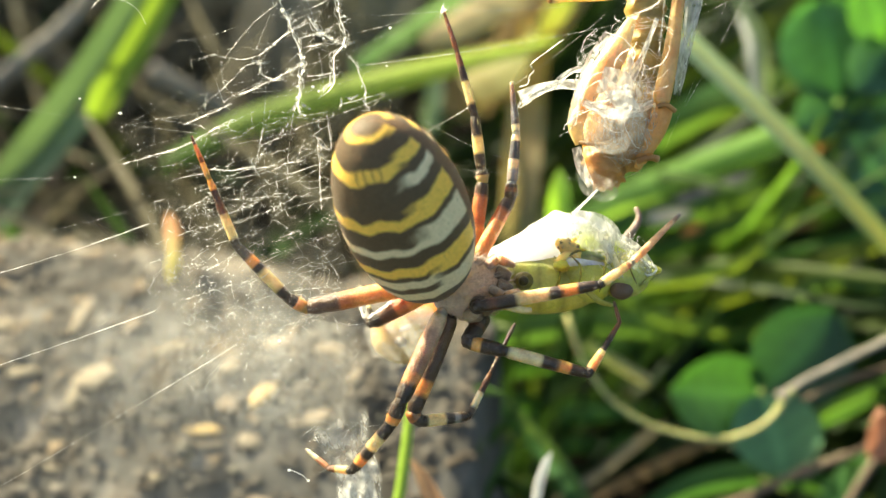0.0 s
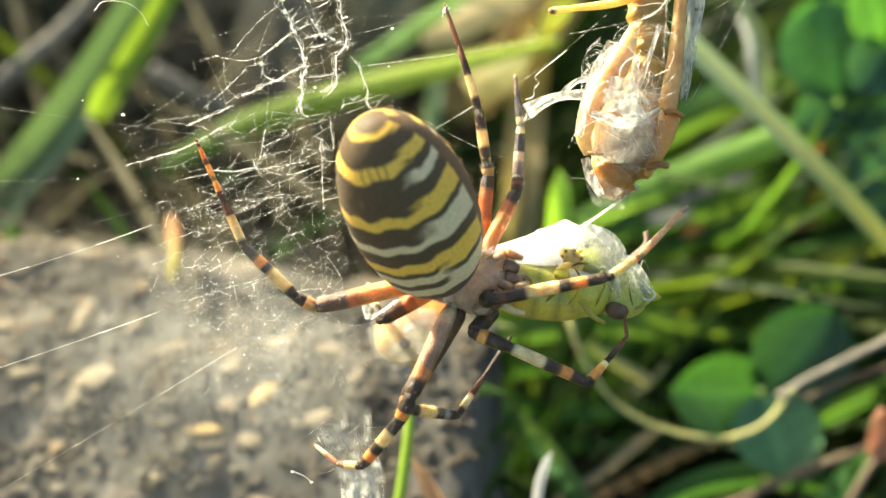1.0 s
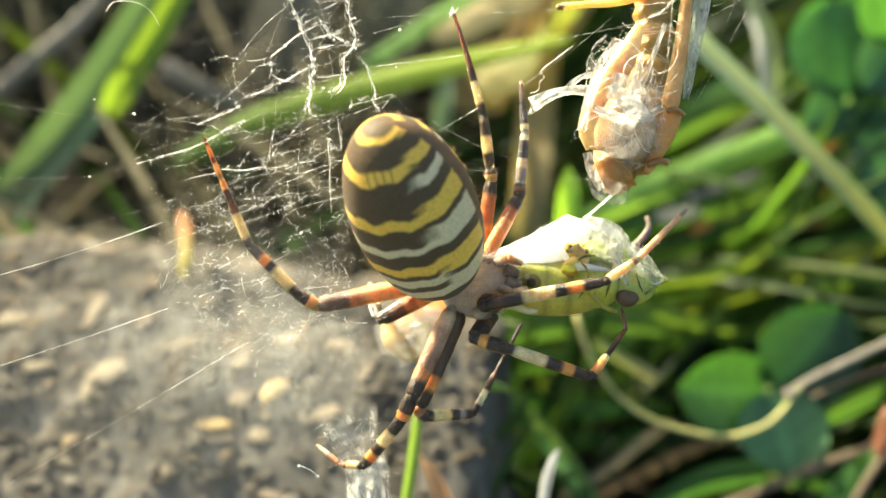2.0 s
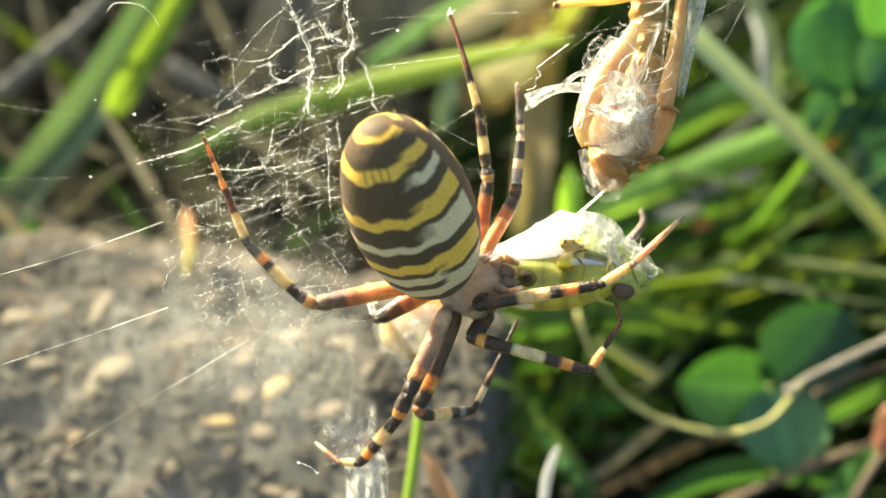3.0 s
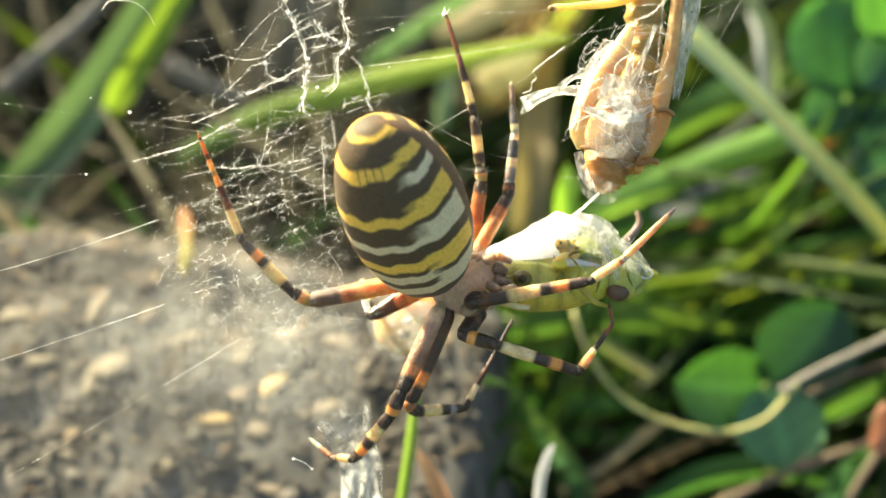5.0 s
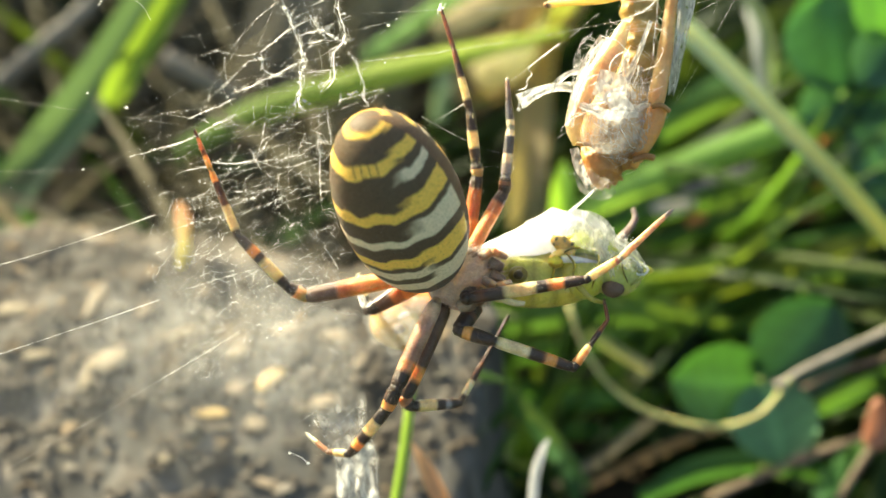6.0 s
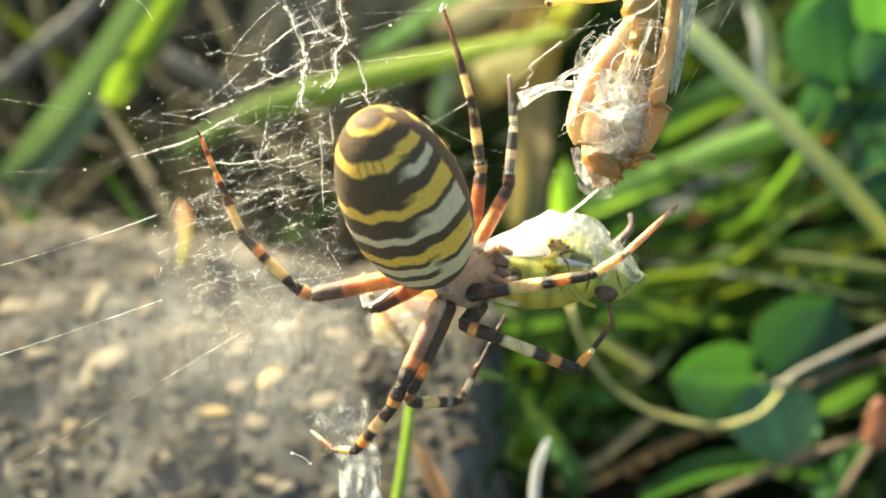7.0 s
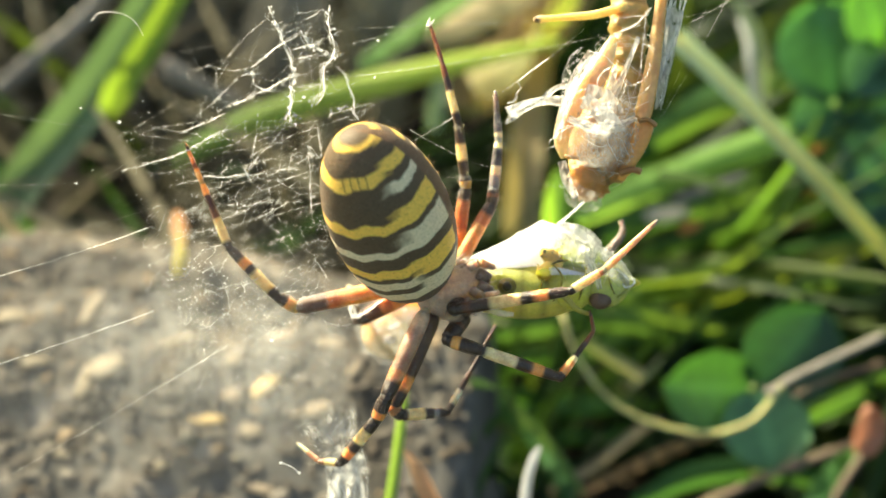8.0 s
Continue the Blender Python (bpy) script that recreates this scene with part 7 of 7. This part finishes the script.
ground()
soil_crumbs()
straw_bits()
dead_leaf_strip()
grass_turf()
grass_blades()
dead_bits()
stalks()
clovers()
withered_leaf()
spider, spider_legs = make_spider()
prey = make_prey()
husk = make_husk()
web = make_web()
remains = make_remains()


# ---- what moves: the web sways, the spider rocks and works at its prey ----
def sway(ob, rows):
    walk(ob, [(t, WEB @ pose(x * MM, y * MM, z * MM, rx, ry, rz)) for t, x, y, z, rx, ry, rz in rows])


def swing(leg, rows):
    at = leg.location.copy()
    walk(leg, [(t, pose(at.x, at.y, at.z, rx, ry, rz)) for t, rx, ry, rz in rows])


def motions():
    sway(web, [
        (0, 0.007, 0.057, -0.096, -0.23, -0.14, -0.14), (0.5, 0.066, 0.115, 0.001, -0.33, -0.64, -0.18),
        (1, 0.148, -0.052, 0.138, -0.65, -0.49, -0.02), (1.5, 0.113, 0.102, 0.041, -0.4, -0.59, -0.16),
        (3, -0.156, -0.015, 0.185, -0.09, -0.33, -0.07), (3.5, 0, 0, 0, 0, 0, 0),
        (4, -0.26, 0.125, 0.2, -0.04, 0.01, 0.08), (4.5, -0.103, -0.04, -0.138, 0.58, 0.46, -0.15),
        (6, -0.025, 0.151, 0.092, 0.47, 0.17, -0.09), (6.5, -0.163, 0.037, -0.096, 0.86, 0.39, -0.3),
        (7, 0.041, 0.087, 0.183, -0.03, 0.32, 0.09), (7.5, 0.111, 0.167, 0.133, 0.1, 0.12, 0.05),
        (8, -0.083, 0.002, 0.263, 0.57, 0.18, 0.09)])
    sway(spider, [
        (0, 2.011, -2.333, 0.357, 0.15, -0.07, 0.13), (0.5, 2.103, -2.343, 0.431, -0.03, -0.07, 0.28),
        (0.9, 2.146, -2.27, 0.368, 0.285, -0.005, 0.42), (1, 2.488, -2.086, 0.611, 0.72, -0.29, 1.86),
        (1.1, 2.21, -2.216, 0.376, 0.47, -0.018, 0.673), (1.25, 2.15, -2.224, 0.289, 0.517, 0.08, 0.4),
        (1.5, 2.165, -2.185, 0.242, 0.7, 0.13, 0.44), (3, 1.835, -2.393, 0.524, -0.24, 0.42, -0.08),
        (3.5, 1.99, -2.42, 0.5, 0, 0, 0), (4, 1.824, -2.098, 0.45, 0.14, 0, 0.54),
        (4.5, 1.848, -2.399, 0.187, 0.29, 0.78, -0.2), (6, 1.924, -2.201, 0.481, 0.21, 0.48, -0.27),
        (6.5, 1.794, -2.36, 0.574, -0.04, 0.41, -0.7), (6.9, 1.963, -2.231, 0.566, -0.103, 0.539, -0.256),
        (7, 2.182, -2.102, 0.617, -0.1, 0.51, 0.43), (7.1, 2.052, -2.17, 0.572, -0.122, 0.572, -0.003),
        (7.2, 2.003, -2.187, 0.541, -0.149, 0.641, -0.191), (7.5, 2.079, -2.119, 0.521, -0.2, 0.75, -0.02),
        (8, 1.851, -2.276, 0.529, 0.05, 0.97, -0.19)])
    sway(prey, [
        (0, 6.926, -1.191, -1.017, -0.01, 0.02, 3.96), (0.5, 7.055, -1.355, -1.002, -0.02, 0.01, 1.1),
        (0.9, 7.053, -1.406, -1.024, 0.001, 0.016, 0.355), (1, 6.869, -1.75, -0.806, 0.02, -0.02, -6.5),
        (1.1, 7.027, -1.474, -1.004, 0.012, 0.014, -0.881), (1.25, 7.069, -1.417, -1.066, 0.018, 0.025, 0.38),
        (1.5, 7.074, -1.438, -1.087, 0.03, 0.03, 0.14), (3, 6.774, -1.287, -0.949, -0.02, -0.01, 2.2),
        (3.5, 6.9, -1.31, -1, 0, 0, 0), (4, 6.683, -1.44, -0.888, -0.01, -0.02, 0.98),
        (4.5, 6.84, -1.43, -1.071, 0.02, 0.02, 1.75), (6, 6.999, -1.3, -0.805, -0.05, -0.05, 1.62),
        (6.5, 6.834, -1.201, -0.975, -0.01, -0.01, 4.23), (6.9, 6.881, -1.285, -0.971, 0.003, -0.005, 1.954),
        (7, 6.653, -1.501, -0.969, 0.04, 0, -0.96), (7.1, 6.855, -1.348, -0.969, 0.014, -0.002, 0.761),
        (7.2, 6.997, -1.265, -0.968, -0.001, -0.003, 1.397), (7.5, 7.093, -1.275, -0.965, 0, 0, 0.36),
        (8, 7.005, -1.447, -0.964, 0.01, 0, 1.43)])
    sway(husk, [
        (0, 10.895, 8.753, 0.331, 0.17, -0.15, -1.17), (0.5, 11.102, 8.665, 0.149, 0.07, -0.06, 0.23),
        (0.9, 11.131, 8.624, 0.175, 0.082, -0.07, 0.234), (1, 11.212, 8.18, 0.659, 0.3, -0.26, 1.52),
        (1.1, 11.153, 8.547, 0.252, 0.116, -0.1, 0.411), (1.25, 11.148, 8.633, 0.15, 0.07, -0.06, 0.11),
        (1.5, 11.163, 8.622, 0.151, 0.07, -0.06, 0.07), (3, 10.875, 8.682, 0.25, 0.12, -0.1, -0.68),
        (3.5, 11.07, 8.6, 0, 0, 0, 0), (4, 10.849, 8.652, 0.289, 0.13, -0.11, 0.29),
        (4.5, 10.997, 8.528, 0.102, 0.05, -0.04, -0.57), (6, 11.122, 8.679, 0.275, 0.12, -0.1, 0.28),
        (6.5, 10.872, 8.701, 0.548, 0.25, -0.21, -1.17), (6.9, 11.008, 8.685, 0.49, 0.216, -0.183, -0.443),
        (7, 11.068, 8.604, 0.665, 0.29, -0.25, -0.03), (7.1, 11.059, 8.666, 0.503, 0.219, -0.186, -0.152),
        (7.2, 11.082, 8.703, 0.384, 0.166, -0.139, -0.076), (7.5, 11.173, 8.712, 0.293, 0.12, -0.1, 0.39),
        (8, 11.134, 8.563, 0.299, 0.14, -0.11, -0.29)])
    sway(remains, [
        (0, -2.09, -5.287, -7.08, -0.23, -0.14, -0.14), (0.5, -1.973, -5.239, -6.992, -0.33, -0.64, -0.18),
        (1, -1.893, -5.451, -6.819, -0.65, -0.49, -0.02), (1.5, -1.929, -5.261, -6.943, -0.4, -0.59, -0.16),
        (3, -2.221, -5.343, -6.819, -0.09, -0.33, -0.07), (3.5, -2.1, -5.32, -7, 0, 0, 0),
        (4, -2.354, -5.203, -6.796, -0.04, 0.01, 0.08), (4.5, -2.272, -5.284, -7.175, 0.58, 0.46, -0.15),
        (6, -2.153, -5.109, -6.945, 0.47, 0.17, -0.09), (6.5, -2.338, -5.165, -7.161, 0.86, 0.39, -0.3),
        (7, -2.089, -5.241, -6.802, -0.03, 0.32, 0.09), (7.5, -1.999, -5.143, -6.872, 0.1, 0.12, 0.05),
        (8, -2.197, -5.251, -6.783, 0.57, 0.18, 0.09)])
    swing(spider_legs["reach"], [
        (0, -0.05, -0.05, -0.17), (0.5, -0.23, -0.3, -0.52),
        (0.9, -0.183, -0.244, -0.355), (1, -0.43, -0.63, -0.27),
        (1.1, -0.198, -0.275, -0.278), (1.25, -0.117, -0.157, -0.22),
        (1.5, -0.08, -0.11, -0.12), (3, -0.01, -0.03, 0.14),
        (3.5, 0, 0, 0), (4, 0.47, 0.68, 0.25),
        (4.5, 0.2, 0.28, 0.19), (6, 0.11, 0.13, 0.36),
        (6.5, -0.14, -0.27, 0.52), (6.9, -0.064, -0.153, 0.5),
        (7, 0.05, 0.01, 0.58), (7.1, -0.021, -0.09, 0.508),
        (7.2, -0.051, -0.13, 0.456), (7.5, -0.02, -0.08, 0.42),
        (8, 0.19, 0.21, 0.63)])
    swing(spider_legs["hang"], [
        (0, -0.4, 0.42, -0.27), (0.5, -0.15, 0.3, -0.84),
        (0.9, -0.693, 0.789, -0.762), (1, -0.98, 1.27, -2.1),
        (1.1, -0.95, 1.051, -0.914), (1.25, -1.14, 1.17, -0.562),
        (1.5, -1.47, 1.46, -0.47), (3, -0.14, 0.1, 0.17),
        (3.5, 0, 0, 0), (4, -1.11, 1.08, -0.2),
        (4.5, -0.19, 0.1, 0.44), (6, -0.05, -0.07, 0.62),
        (6.5, 1.27, -1.33, 0.65), (6.9, 0.6, -0.663, 0.489),
        (7, -0.16, 0.18, -0.14), (7.1, 0.266, -0.316, 0.33),
        (7.2, 0.4, -0.496, 0.604), (7.5, 0.07, -0.19, 0.64),
        (8, -0.11, -0.09, 1.05)])
    swing(spider_legs["brace"], [
        (0, -1.13, -2.58, -0.77), (0.5, -1.4, -1.16, -1.3),
        (0.9, -2.588, -1.079, -2.593), (1, -9.19, 4.95, -14),
        (1.1, -3.966, -0.221, -4.214), (1.25, -2.975, -1.603, -2.928),
        (1.5, -3.5, -1.75, -3.47), (3, -0.57, -1.62, -0.33),
        (3.5, 0, 0, 0), (4, -4.17, -1.36, -4.25),
        (4.5, -1.94, -4.08, -1.38), (6, -2.27, -4.15, -1.72),
        (6.5, -0.47, -2.68, -0.04), (6.9, -1.64, -0.963, -1.574),
        (7, -3.87, 4.21, -4.8), (7.1, -2.381, 0.458, -2.599),
        (7.2, -1.657, -1.631, -1.488), (7.5, -2, -1.62, -1.86),
        (8, -2.38, -3.25, -1.99)])
    swing(spider_legs["probe"], [
        (0, -1.62, 3.79, 0.43), (0.5, -1.98, 4.72, -0.18),
        (0.9, -1.602, 3.7, 0.599), (1, -2.01, 4.85, -0.87),
        (1.1, -1.506, 3.45, 0.709), (1.25, -1.23, 2.695, 1.425),
        (1.5, -0.98, 2.02, 1.96), (3, 0.54, -1.39, 0.41),
        (3.5, 0, 0, 0.02), (4, 1, -2.33, -0.21),
        (4.5, 1.46, -4.33, 2.66), (6, 1.53, -3.89, 0.73),
        (6.5, 1.29, -3.4, 1.08), (6.9, 1.729, -4.46, 0.998),
        (7, 1.55, -3.85, 0.46), (7.1, 1.83, -4.671, 0.879),
        (7.2, 2.108, -5.437, 1.135), (7.5, 2.5, -6.43, 1.21),
        (8, 3.15, -7.94, 0.99)])
    swing(spider_legs["hold"], [
        (0, 0.1, -0.91, 1.74), (0.5, 0.02, -0.44, -0.8),
        (0.9, 0.03, -0.869, -2.293), (1, -0.24, -0.5, -9),
        (1.1, -0.003, -0.99, -4.267), (1.25, 0.065, -1.28, -2.607),
        (1.5, 0.08, -1.56, -3.21), (3, 0.07, -0.68, 0.95),
        (3.5, 0, 0, 0), (4, 0.04, -1.29, -3.66),
        (4.5, 0.21, -2.73, -0.18), (6, 0.17, -2.22, -0.7),
        (6.5, 0.08, -0.15, 2.76), (6.9, 0.017, -0.31, -0.258),
        (7, -0.17, 0.28, -4.84), (7.1, -0.034, -0.255, -1.965),
        (7.2, 0.041, -0.641, -0.732), (7.5, 0.04, -0.92, -1.92),
        (8, 0.07, -1.17, -1.45)])
    swing(spider_legs["upper"], [
        (0, -0.19, -0.02, -0.22), (0.5, 0.01, 0.01, -0.32),
        (0.9, -0.038, 0.006, -0.341), (1, -1.26, -0.14, -0.51),
        (1.1, -0.225, -0.015, -0.372), (1.25, 0.04, 0.018, -0.342),
        (1.5, 0.05, 0.02, -0.35), (3, 0.8, 0.1, 0.04),
        (3.5, 0, 0, 0), (4, 0.84, 0.11, -0.06),
        (4.5, 0.85, 0.11, -0.06), (6, 0.62, 0.07, 0.08),
        (6.5, 0.15, 0, 0.38), (6.9, 0.358, 0.032, 0.252),
        (7, 0.31, 0.03, 0.3), (7.1, 0.412, 0.041, 0.222),
        (7.2, 0.524, 0.055, 0.143), (7.5, 0.7, 0.08, 0.03),
        (8, 1.35, 0.16, 0.14)])
    swing(spider_legs["upper_short"], [
        (0, -0.11, 0.01, -0.26), (0.5, 0.35, -0.08, -0.24),
        (0.9, 0.396, -0.096, -0.378), (1, -1.31, 0.21, -0.71),
        (1.1, 0.181, -0.06, -0.478), (1.25, 0.605, -0.14, -0.465),
        (1.5, 0.69, -0.16, -0.54), (3, 1.29, -0.25, -0.06),
        (3.5, 0, 0, 0), (4, 1.11, -0.23, -0.26),
        (4.5, 1.12, -0.23, -0.23), (6, 0.82, -0.16, -0.09),
        (6.5, -0.15, 0.05, 0.31), (6.9, 0.321, -0.055, 0.098),
        (7, 0.35, -0.06, 0.13), (7.1, 0.468, -0.088, 0.04),
        (7.2, 0.646, -0.128, -0.065), (7.5, 1.01, -0.21, -0.24),
        (8, 1.86, -0.37, -0.18)])


motions()
